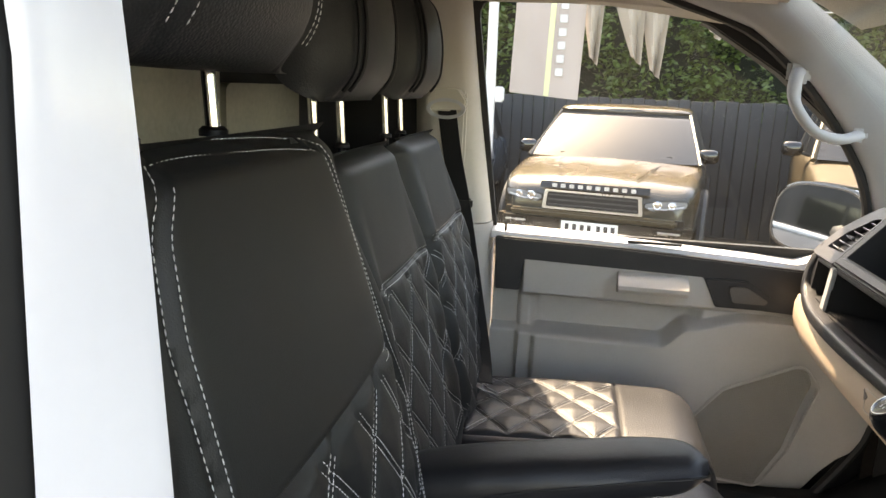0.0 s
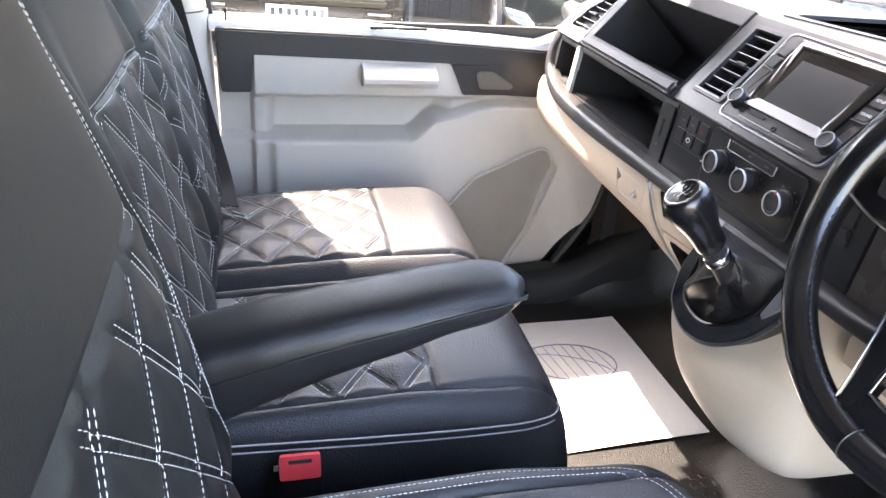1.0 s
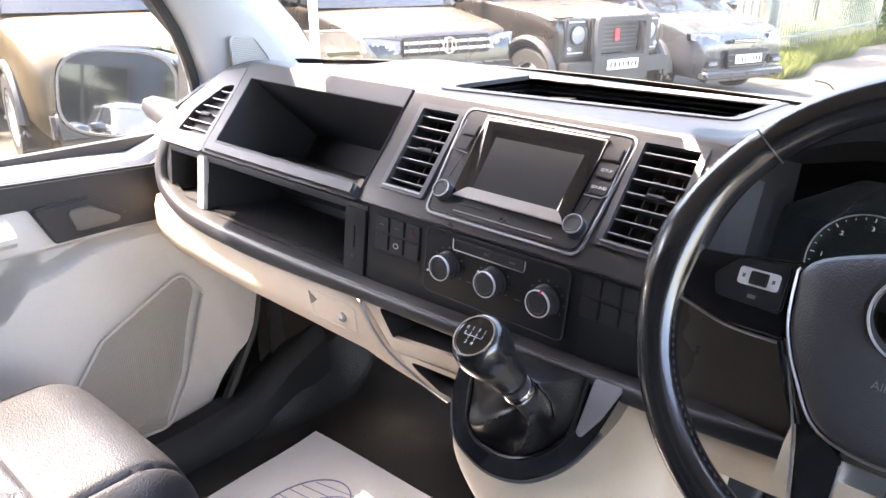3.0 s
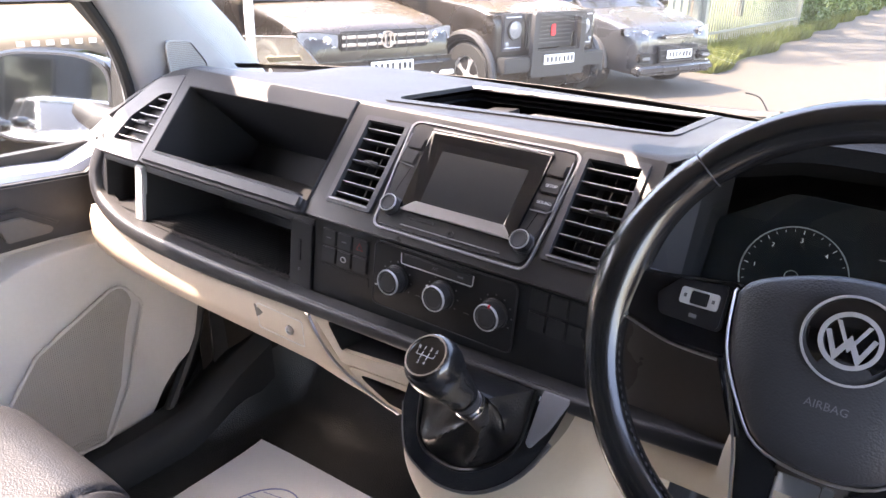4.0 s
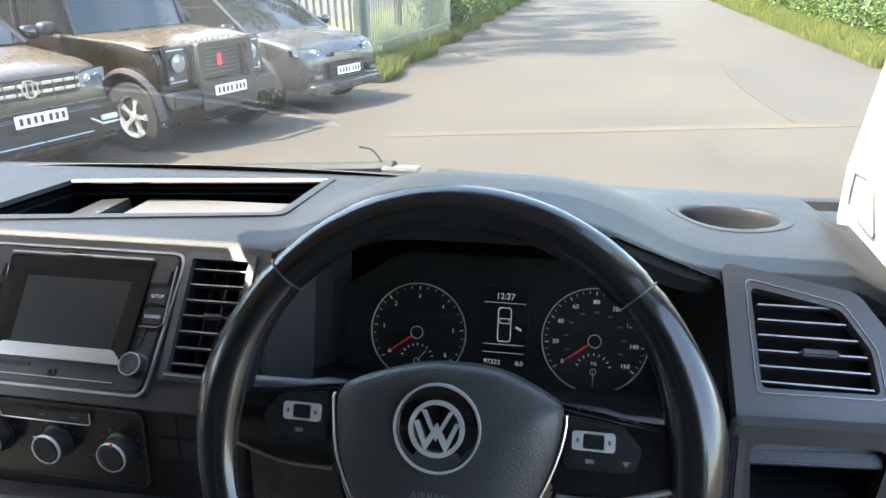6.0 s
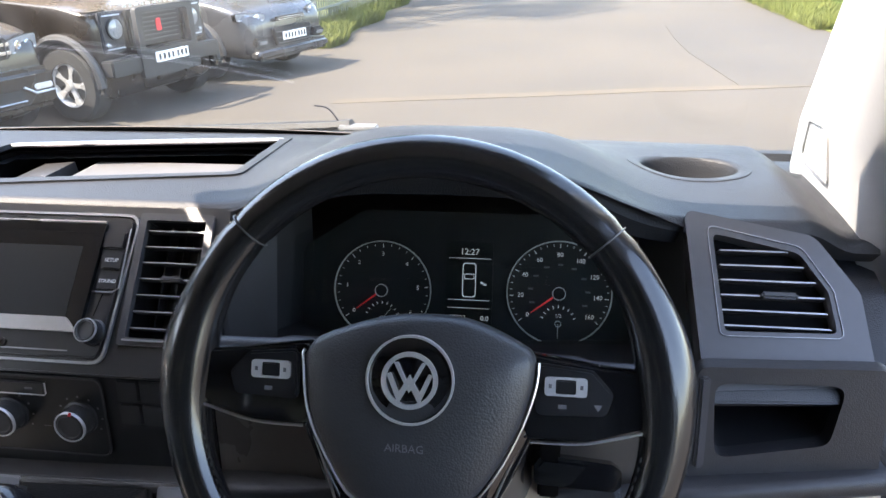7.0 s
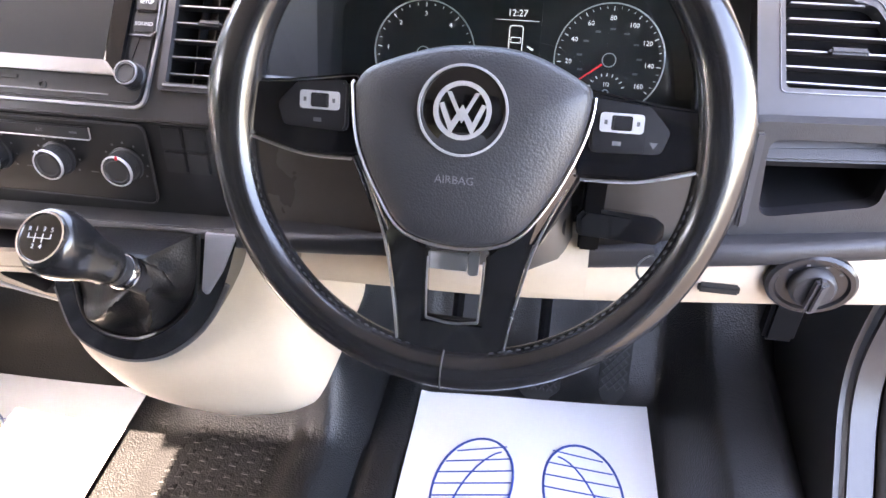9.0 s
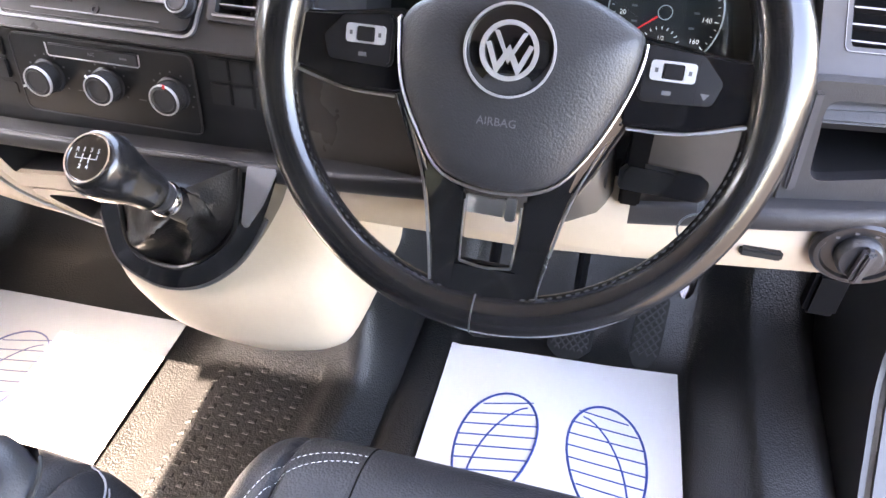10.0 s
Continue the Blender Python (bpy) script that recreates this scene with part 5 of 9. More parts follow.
def dial(cx, cy, r, count, labels, a0, a1, needle, sub):
    m = CL @ Matrix.Translation((cx, cy, -0.002))
    d = part("dial", moved(lathe([(r, -0.004), (r, 0.0), (0.001, 0.0)], 48), m), M_black, clu, "black round dial")
    part("dial_ring", moved(ring(r * 0.992, r * 1.014, 0.0, 0.003), m), M_badge, d, "thin bright ring")
    ticks = bmesh.new()
    for k in range(count + 1):
        an = radians(a0 + (a1 - a0) * k / count)
        ln = 0.0042 if k % 4 == 0 else 0.0024
        hw_ = 0.0004 if k % 4 == 0 else 0.00028
        c_, s_ = math.cos(an), math.sin(an)
        r1 = r * 0.95
        add_loops(ticks, [[((r1 - ln) * c_ - w * s_, (r1 - ln) * s_ + w * c_, z) for w in (-hw_, hw_)] + [(r1 * c_ - w * s_, r1 * s_ + w * c_, z) for w in (hw_, -hw_)] for z in (0.0002, 0.0008)], caps=True)
    tagged(part("dial_ticks", moved(ticks, m), M_glow, d), kind="stuff")
    for k, tx in enumerate(labels):
        an = radians(a0 + (a1 - a0) * k / (len(labels) - 1))
        writing(tx, r * 0.122, M_glow, d, m @ Matrix.Translation((r * 0.74 * math.cos(an), r * 0.74 * math.sin(an), 0.0006)), name="numeral", depth=0.0002)
    if len(labels) > 7:
        km = bmesh.new()
        for k in range(9):
            a2 = radians(a0 + (a1 - a0) * (k + 0.55) / 9)
            add_loops(km, [[(r * 0.55 * math.cos(a2) + x, r * 0.55 * math.sin(a2) + y, z) for x, y in ((-0.0028, -0.0011), (0.0028, -0.0011), (0.0028, 0.0011), (-0.0028, 0.0011))] for z in (0.0002, 0.0006)], caps=True)
        tagged(part("inner_scale", moved(km, m), M_greymark, d), kind="stuff")
    an = radians(needle)
    part("needle", moved(prism([(0.008, -0.0011), (r * 0.66, -0.0004), (r * 0.66, 0.0004), (0.008, 0.0009)], 0.003, 0.0042), m @ pose(0, 0, 0, 0, 0, needle)), M_glowred, d, "red needle")
    hubk = part("needle_hub", moved(lathe([(0.0068, 0.0), (0.0068, 0.006), (0.001, 0.007)], 24), m), M_black, d)
    part("hub_ring", moved(ring(0.0064, 0.0073, 0.0065, 0.0074, 28), m), M_mark, hubk)
    if sub:
        m2 = m @ Matrix.Translation((0.0, -r * 0.60, 0))
        sb = bmesh.new()
        for k in range(9):
            a2 = radians(160 - 140 * k / 8)
            c_, s_ = math.cos(a2), math.sin(a2)
            add_loops(sb, [[(0.017 * c_ - w * s_, 0.017 * s_ + w * c_, z) for w in (-0.0004, 0.0004)] + [(0.020 * c_ - w * s_, 0.020 * s_ + w * c_, z) for w in (0.0004, -0.0004)] for z in (0.0002, 0.0007)], caps=True)
        tagged(part("sub_ticks", moved(sb, m2), M_glow, d), kind="stuff")
        part("sub_needle", moved(prism([(0.0, -0.0005), (0.016, -0.0003), (0.016, 0.0003), (0.0, 0.0005)], 0.001, 0.0018), m2 @ pose(0, 0, 0, 0, 0, sub)), M_mark, d)
        part("hub_ring", moved(ring(0.0028, 0.0036, 0.001, 0.0022, 20), m2), M_mark, d)
    return d


dial(-0.097, -0.004, 0.0545, 24, ["0", "1", "2", "3", "4", "5", "6"], 217, -37, 217, 50)
dial(0.098, 0.001, 0.0560, 32, ["0", "20", "40", "60", "80", "100", "120", "140", "160"], 217, -37, 217, -90)
writing("1/2", 0.0055, M_glow, clu, CL @ Matrix.Translation((0.098, -0.024, -0.001)), depth=0.0002)
disp = part("display", moved(bevelled(prism(rect(-0.026, -0.068, 0.026, 0.054, 0.002), -0.004, -0.002), 0.0005), CL), M_screen, clu, "dark trip display")
writing("12:27", 0.0095, M_glow, disp, CL @ Matrix.Translation((0.0, 0.042, -0.0018)), depth=0.0002)
for yy in (0.035, -0.011, -0.020):
    part("display_line", moved(box((0, yy, -0.0018), (0.046, 0.0005, 0.0004)), CL), M_glow, disp)
writing("0.0", 0.0075, M_glow, disp, CL @ Matrix.Translation((0.018, -0.031, -0.0018)), depth=0.0002)
writing("97322", 0.0075, M_glow, disp, CL @ Matrix.Translation((-0.012, -0.031, -0.0018)), depth=0.0002)
van_o, van_i = rect(-0.0075, -0.008, 0.0075, 0.030, 0.004), rect(-0.0066, -0.0071, 0.0066, 0.0291, 0.0034)
part("van_symbol", moved(ring_plate(van_o, van_i, 0, 0.0004), CL @ Matrix.Translation((0, 0, -0.0018))), M_glow, disp, "outline of a van")
part("van_symbol", moved(ring_plate(rect(-0.0055, 0.012, 0.0055, 0.018, 0.001), rect(-0.0048, 0.0127, 0.0048, 0.0173, 0.001), 0, 0.0004), CL @ Matrix.Translation((0, 0, -0.0018))), M_glow, disp)
part("van_symbol", moved(box((0.0105, 0.014, 0), (0.007, 0.002, 0.0004)), CL @ Matrix.Translation((0, 0, -0.0018)) @ pose(0, 0, 0, 0, 0, -28)), M_glow, disp)
cg = part("cluster_glass", moved(prism(rounded([(-0.20, -0.08), (0.20, -0.08), (0.20, 0.05), (0.12, 0.09), (-0.12, 0.09), (-0.20, 0.05)], 0.02), 0.016, 0.018), CL), M_glass, clu, "clear cluster lens")
cg.visible_shadow = False
# left flank of the binnacle
part("binnacle_flank", loft([[(0.755, -0.212, 1.31), (0.742, -0.210, 1.20), (0.80, -0.232, 1.165), (0.83, -0.235, 1.285)], [(0.757, -0.216, 1.31), (0.744, -0.214, 1.20), (0.802, -0.236, 1.165), (0.832, -0.239, 1.285)]], caps=True), M_trim, dash, "grey inner flank")

# ---- steering column, stalks, key
col = thing("steering_column", "grey plastic steering column shroud", "steering column")
part("shroud", bevelled(loft([[(0.66 + d * 0.905, -0.42 + y, 1.21 - d * 0.4257 + z) for y, z in ((-0.055, -0.005), (0.055, -0.005), (0.062, -0.03), (0.045, -0.075), (-0.045, -0.075), (-0.062, -0.03))] for d in (0.0, 0.16)], caps=True), 0.012, 3), M_dash, col, "dark column shroud")
shr = []
for z, xf, y0, y1 in ((1.185, 0.675, -0.370, -0.492), (1.150, 0.657, -0.360, -0.503), (1.115, 0.652, -0.354, -0.508), (1.088, 0.662, -0.354, -0.508), (1.070, 0.690, -0.358, -0.504), (1.060, 0.735, -0.364, -0.498)):
    shr.append([(0.80, y0, z), (xf + 0.030, y0, z), (xf + 0.010, y0 - 0.012, z), (xf, y0 - 0.036, z), (xf, y1 + 0.036, z), (xf + 0.010, y1 + 0.012, z), (xf + 0.030, y1, z), (0.80, y1, z)])
part("lower_shroud", loft(shr, caps=True), material("shroud_plastic", (0.075, 0.068, 0.062), 0.34, grain=0.12, grain_scale=900, vary=0.08), col, "dark grey lower shroud", 60)
part("shroud_slot", box((0.728, -0.462, 1.066), (0.02, 0.018, 0.010), 0.003), M_black, col, "small slot under the shroud")
knee = [[(x, y, z) for x, z in ((0.80, 1.130), (0.690, 1.126), (0.664, 1.110), (0.655, 1.094), (0.657, 1.074), (0.80, 1.062))] for y in (-0.342, -0.352, -0.505, -0.523)]
part("knee_panel", bevelled(loft(knee, caps=True), 0.004), M_beige, col, "beige panel under the column", 50)
# solid block, coloured near-black for the shaded gap beside the shroud
part("gap_shade_block", box((0.695, -0.521, 1.160), (0.05, 0.018, 0.085), 0.002), M_void, col, "near-black block for the shade in the gap beside the shroud")
part("stalk", tube(curve_pts([(0.70, -0.37, 1.235), (0.685, -0.30, 1.245), (0.675, -0.235, 1.25)], 6), [0.012] * 7 + [0.009] * 6, 10), M_dash, col, "black indicator stalk")
part("stalk", tube(curve_pts([(0.70, -0.47, 1.235), (0.685, -0.54, 1.240), (0.675, -0.605, 1.245)], 6), [0.012] * 7 + [0.009] * 6, 10), M_dash, col, "black wiper stalk")
key = thing("ignition_key", "black key fob in the ignition with a metal ring", "key")
part("fob", moved(bevelled(prism(rounded([(-0.036, -0.012), (0.030, -0.012), (0.036, -0.006), (0.036, 0.006), (0.028, 0.011), (-0.030, 0.013), (-0.037, 0.004)], 0.005), -0.010, 0.010), 0.0075, 4), axes((0.672, -0.545, 1.147), (0, -1, -0.04), (0.45, 0, 1))), M_gloss, key, "black plastic fob")
part("lock_barrel", moved(lathe([(0.010, 0), (0.010, 0.014), (0.008, 0.017), (0.001, 0.017)], 20), axes((0.682, -0.500, 1.134), (0, 0, 1), (1, 0, 0))), M_black, key, "ignition barrel")
part("key_ring", moved(ring(0.0115, 0.0135, -0.001, 0.001, 28), axes((0.670, -0.578, 1.106), (0, -1, 0.2), (0.3, 0, 1))), M_chrome, key, "metal key ring")
part("key_clip", moved(box((0, 0, 0), (0.006, 0.022, 0.006), 0.002), axes((0.668, -0.580, 1.128), (0, -1, 0.2), (0.1, 0.2, 1))), M_chrome, key)

# ---- steering wheel
TH = radians(25.2)
WH = axes((0.618, -0.42, 1.25), (0, -1, 0), (math.sin(TH), 0, math.cos(TH)))
wheel = thing("steering_wheel", "worn black leather steering wheel with gloss black spokes", "steering wheel")
NR, NS = 120, 16
loops_ = []
for k in range(NR):
    a = 2 * math.pi * k / NR
    deg = (math.degrees(a) + 360) % 360
    rr_ = 0.0165
    for mid in (8, 172):
        dd = abs((deg - mid + 180) % 360 - 180)
        rr_ += 0.0045 * math.exp(-(dd / 16) ** 2)
    seam = min(abs((deg - s0 + 180) % 360 - 180) for s0 in (268.6, 42, 138))
    rr_ -= 0.0012 * math.exp(-(seam / 0.9) ** 2)
    R_ = 0.198 - 0.0165
    loops_.append([((R_ + rr_ * math.cos(t)) * math.cos(a), (R_ + rr_ * math.cos(t)) * math.sin(a), 0.94 * rr_ * math.sin(t)) for t in [2 * math.pi * q / NS for q in range(NS)]])
part("rim", moved(loft(loops_, wrap=True), WH), M_rim, wheel, "worn black leather rim", 80)
for a in (radians(268.6), radians(42), radians(138)):
    part("rim_seam", moved(tube([((0.1815 + 0.0168 * math.cos(t)) * math.cos(a), (0.1815 + 0.0168 * math.cos(t)) * math.sin(a), 0.0158 * math.sin(t)) for t in [math.pi * (q / 10 - 0.1) for q in range(13)]], 0.0007, 5), WH), M_trim, wheel, "thin seam across the rim")
inner_st = [((0.1655) * math.cos(radians(d)), 0.1655 * math.sin(radians(d)), 0.008) for d in range(190, 262, 2)]
rs_ = part("rim_stitching", moved(joined(stitches(inner_st, 0.004, 0.003, 0.0009), stitches([(-x, y, z) for x, y, z in inner_st], 0.004, 0.003, 0.0009)), WH), M_leather, wheel, "dark thread")
tagged(rs_, kind="stuff")
pad = [(-0.084, 0.031), (-0.072, 0.045), (-0.03, 0.060), (0.004, 0.064), (0.040, 0.061), (0.076, 0.046), (0.088, 0.033), (0.082, -0.002), (0.062, -0.046), (0.038, -0.074), (0.0, -0.082), (-0.040, -0.074), (-0.062, -0.046), (-0.079, -0.010)]
pc = [(p.x, p.y) for p in curve_pts([(x, y, 0) for x, y in pad + [pad[0]]], 4)[:-1]]
pf = lambda f, z: [(x * f, -0.005 + (y + 0.005) * f, z) for x, y in pc]
part("airbag_cover", moved(loft([pf(0.99, -0.012), pf(1.0, 0.006), pf(0.975, 0.014), pf(0.93, 0.018), pf(0.75, 0.0235), pf(0.5, 0.0265), pf(0.2, 0.0275), pf(0.02, 0.0277)], caps=True), WH), M_pad, wheel, "grained airbag cover", 60)
i0 = max(range(len(pc)), key=lambda q: pc[q][0] + 0.3 * pc[q][1])
order = pc[i0:] + pc[:i0]
line_ = [(x * 1.015, -0.005 + (y + 0.005) * 1.015, 0.010) for x, y in order if y < 0.034]
part("chrome_line", moved(tube(line_, 0.0013, 8), WH), M_satin, wheel, "thin chrome line round the cover")
em = WH @ Matrix.Translation((-0.0005, 0.0185, 0.0265))
emb = part("emblem_ring", moved(ring(0.0302, 0.0318, -0.004, 0.0035), em), M_badge, wheel, "bright ring round the badge")
part("emblem_dish", moved(lathe([(0.030, 0.0), (0.026, 0.001), (0.001, 0.0012)], 48), em), M_gloss, emb, "gloss black badge well")
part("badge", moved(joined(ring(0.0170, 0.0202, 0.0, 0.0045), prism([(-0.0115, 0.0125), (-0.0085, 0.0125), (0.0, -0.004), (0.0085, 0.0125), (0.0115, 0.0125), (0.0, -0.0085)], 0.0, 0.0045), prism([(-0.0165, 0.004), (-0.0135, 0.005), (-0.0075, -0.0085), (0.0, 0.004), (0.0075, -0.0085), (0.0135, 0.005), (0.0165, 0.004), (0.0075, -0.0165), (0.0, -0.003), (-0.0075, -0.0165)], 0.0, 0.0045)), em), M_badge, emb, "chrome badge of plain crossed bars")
writing("AIRBAG", 0.0082, M_greymark, wheel, WH @ Matrix.Translation((-0.003, -0.0305, 0.0268)), depth=0.0004)


def spoke(side):
    o_ = [(side * x, y) for x, y in ((0.080, 0.040), (0.136, 0.032), (0.165, 0.030), (0.172, 0.004), (0.165, -0.010), (0.125, -0.022), (0.080, -0.022))]
    s_ = part("spoke", moved(bevelled(prism(rounded(o_, 0.006), -0.012, 0.006), 0.004, 3), WH), M_gloss, wheel, "gloss black spoke")
    bp_ = [(side * x, y) for x, y in ((0.088, 0.034), (0.128, 0.030), (0.143, 0.014), (0.138, -0.002), (0.088, -0.004))]
    part("button_pod", moved(bevelled(prism(rounded(bp_, 0.006), 0.004, 0.0105), 0.002), WH), M_pod, s_, "satin black button pod")
    ro, ri = rect(side * 0.109 - 0.0150, 0.0112, side * 0.109 + 0.0150, 0.0246, 0.003), rect(side * 0.109 - 0.0072, 0.0126, side * 0.109 + 0.0072, 0.0230, 0.0015)
    part("rocker", moved(bevelled(ring_plate(ro, ri, 0.008, 0.0130), 0.0008), WH), M_badge, s_, "silver rocker switch")
    part("rocker_key", moved(box((side * 0.109, 0.018, 0.0110), (0.0138, 0.0100, 0.004), 0.0012), WH), M_pod, s_, "black rocker key")
    for q in (-1, 1):
        part("rocker_mark", moved(box((side * 0.109 + q * 0.0110, 0.018, 0.0131), (0.0022, 0.0030, 0.0004)), WH), M_greymark, s_)
    part("button_symbol", moved(box((side * 0.109 - 0.002, 0.0035, 0.0106), (0.006, 0.003, 0.0005)), WH), M_greymark, s_)
    part("spoke_line", moved(tube(curve_pts([(side * 0.166, -0.012, 0.006), (side * 0.125, -0.0225, 0.0055), (side * 0.085, -0.024, 0.005)], 5), 0.0012, 6), WH), M_satin, s_)
    if side > 0:
        part("button_symbol", moved(prism([(0.129, 0.006), (0.135, 0.006), (0.132, 0.0015)], 0.0104, 0.0108), WH), M_greymark, s_)
        part("pod_gap", moved(box((0.1255, 0.014, 0.0106), (0.0006, 0.034, 0.0006)), WH), M_black, s_)
    part("lower_spoke", moved(bevelled(prism([(side * x, y) for x, y in ((0.022, -0.086), (0.064, -0.046), (0.052, -0.092), (0.044, -0.132), (0.040, -0.168), (0.022, -0.168), (0.021, -0.140))], -0.010, 0.006), 0.003), WH), M_gloss, wheel, "gloss black lower spoke")
    part("spoke_line", moved(tube(curve_pts([(side * 0.0215, -0.092, 0.0065), (side * 0.0212, -0.115, 0.0065), (side * 0.0200, -0.140, 0.0065)], 4), 0.0008, 6), WH), M_satin, wheel)
    edge_ = curve_pts([(side * 0.082, -0.020, 0.002), (side * 0.070, -0.046, 0.003), (side * 0.056, -0.084, 0.004), (side * 0.046, -0.132, 0.005), (side * 0.042, -0.160, 0.005)], 5)
    part("spoke_edge", moved(tube(edge_, 0.0011, 6), WH), M_satin, wheel, "thin bright outer edge of the spoke")
    strip_ = [[(side * (x + o), y - 0.3 * o, z) for o, z in ((-0.002, 0.006), (0.009, 0.002), (0.011, -0.004), (0.009, -0.012), (-0.002, -0.010))] for x, y in ((0.086, 0.006), (0.080, -0.012), (0.070, -0.034), (0.060, -0.056), (0.050, -0.074))]
    part("spoke_web", moved(loft(strip_, caps=True), WH), M_gloss, wheel, "gloss black web beside the cover", 60)


spoke(-1)
spoke(1)
part("spoke_bridge", moved(bevelled(prism(rounded([(-0.041, -0.141), (0.041, -0.141), (0.040, -0.172), (-0.040, -0.172)], 0.006), -0.010, 0.005), 0.003), WH), M_gloss, wheel, "gloss black bridge")
part("bridge_line", moved(tube(curve_pts([(-0.020, -0.140, 0.0062), (0.0, -0.1425, 0.0062), (0.020, -0.140, 0.0062)], 4), 0.0012, 6), WH), M_satin, wheel, "bright lower edge of the opening")
part("hub_back", moved(lathe([(0.05, -0.03), (0.058, -0.012), (0.05, -0.004), (0.001, -0.004)], 32), WH), M_black, wheel)
part("hub_bracket", moved(joined(box((-0.010, -0.098, -0.012), (0.034, 0.014, 0.006), 0.001), box((0.012, -0.098, -0.010), (0.008, 0.018, 0.008), 0.001)), WH), M_satin, wheel, "bare metal bracket behind the spokes")

M_satintrim = material("silver_grey_satin_trim", (0.30, 0.30, 0.32), 0.38, metal=0.3, vary=0.06)
# ---- gear console and lever
console = thing("gear_console", "beige gear console under the dashboard", "gear console")
GB = axes((0.685, -0.06, 1.075), (0, -1, 0), (0.41, 0, 0.912))
cons = []
for z, xf, y0, y1 in ((1.085, 0.700, 0.040, -0.205), (1.05, 0.684, 0.040, -0.215), (1.00, 0.655, 0.034, -0.240), (0.95, 0.628, 0.022, -0.250), (0.90, 0.628, -0.002, -0.252), (0.868, 0.636, -0.028, -0.248), (0.848, 0.655, -0.058, -0.240), (0.838, 0.690, -0.09, -0.228), (0.834, 0.74, -0.115, -0.215)):
    ym = (y0 + y1) / 2
    cons.append([(0.86, y0, z), (xf + 0.05, y0, z), (xf + 0.020, y0 - 0.008, z), (xf + 0.003, y0 - 0.035, z), (xf - 0.004, ym, z), (xf + 0.004, y1 + 0.055, z), (xf + 0.022, y1 + 0.016, z), (xf + 0.06, y1, z), (0.86, y1, z)])
cols = [curve_pts([row[k] for row in cons], 5) for k in range(len(cons[0]))]
dense = [curve_pts([c[k] for c in cols], 4) for k in range(len(cols[0]))]
part("body", loft(dense, caps=True), M_beige, console, "smooth beige console body", 50)
flow = lambda pts: [(p.x, p.y) for p in curve_pts([(x, y, 0) for x, y in pts], 6)]
bo = [(-0.072, 0.006)] + flow([(0.129, 0.010), (0.117, -0.036), (0.100, -0.075), (0.077, -0.104), (0.046, -0.126), (0.010, -0.135), (-0.022, -0.130), (-0.053, -0.112), (-0.071, -0.066)])
bi = [(-0.048, 0.004)] + flow([(0.089, 0.008), (0.088, -0.020), (0.084, -0.058), (0.062, -0.088), (0.030, -0.109), (0.002, -0.113), (-0.026, -0.107), (-0.042, -0.088), (-0.050, -0.050)])
part("gear_surround", moved(bevelled(ring_plate(bo, bi, -0.016, 0.018), 0.003), GB), M_gloss, console, "gloss black gear lever surround")
part("surround_edge", moved(tube([(0.02 + (x - 0.02) * 1.012, -0.05 + (y + 0.05) * 1.012, 0.014) for x, y in bo[8:]], 0.0035, 8), GB), M_trim, console, "satin grey edge of the surround")
part("corner_trim", moved(bevelled(prism(rounded([(0.096, 0.010), (0.129, 0.011), (0.114, -0.028), (0.098, -0.055), (0.092, -0.050)], 0.003), 0.014, 0.021), 0.002), GB), M_satintrim, console, "satin silver-grey corner")
part("corner_trim", moved(bevelled(prism(rounded([(-0.072, 0.008), (-0.046, 0.008), (-0.050, -0.030), (-0.071, -0.040)], 0.003), 0.014, 0.020), 0.002), GB), M_satintrim, console, "satin silver-grey corner")
part("boot_frame", moved(tube([(0.02 + (x - 0.02) * 0.985, -0.05 + (y + 0.05) * 0.985, 0.017) for x, y in bi] + [(bi[0][0], bi[0][1], 0.017)], 0.0030, 8), GB), M_boot, console, "black welt round the boot")
gear = thing("gear_lever", "black gear lever with a chrome-ringed round knob", "gear lever")
random.seed(4)
top_c = Vector((0.0485, -0.020, 0.072))
bl_ = []
for k in range(25):
    f = k / 24
    lp = []
    for q, (x, y) in enumerate(bi):
        base = Vector((x * 0.98, y * 0.98, 0.012))
        ang = math.atan2(y + 0.05, x - 0.02)
        tgt = top_c + Vector((0.017 * math.cos(ang), 0.017 * math.sin(ang), 0.004 * math.sin(ang)))
        w = f ** 1.25
        p = base.lerp(tgt, w)
        fold = math.sin(math.pi * f)
        p.z += 0.012 * fold * (1 + 0.8 * math.sin(ang)) + 0.016 * fold * (1 - abs(math.sin(ang * 2.5 + 0.5 - f * 2.6))) ** 2 + 0.005 * fold * math.sin(ang * 4 + f * 5)
        sw = 1 + 0.10 * fold * math.sin(ang * 5 + f * 2) + 0.03 * fold * math.sin(ang * 7 - 8 * f)
        p.x, p.y = top_c.x + (p.x - top_c.x) * sw, top_c.y + (p.y - top_c.y) * sw
        lp.append(p)
    bl_.append(lp)
part("boot", moved(loft(bl_), GB), M_boot, gear, "creased black leather boot", 70)
g0, g1 = Vector((0.607, -0.1125, 1.0825)), Vector((0.529, -0.0998, 1.186))
gd = (g1 - g0).normalized()
ga = (Vector((0, -1, 0)) + gd * gd.y).normalized()
gl = axes(g0, ga, gd.cross(ga)) @ Matrix.Diagonal((1.04, 1.04, 0.90, 1))
part("shaft", moved(lathe([(0.013, -0.03), (0.013, 0.022), (0.0145, 0.026), (0.0145, 0.034), (0.012, 0.036)], 24), gl), M_dash, gear, "black shaft")
part("collar", moved(lathe([(0.0150, 0.010), (0.0162, 0.013), (0.0162, 0.020), (0.0150, 0.023)], 24), gl), M_chrome, gear, "chrome collar")
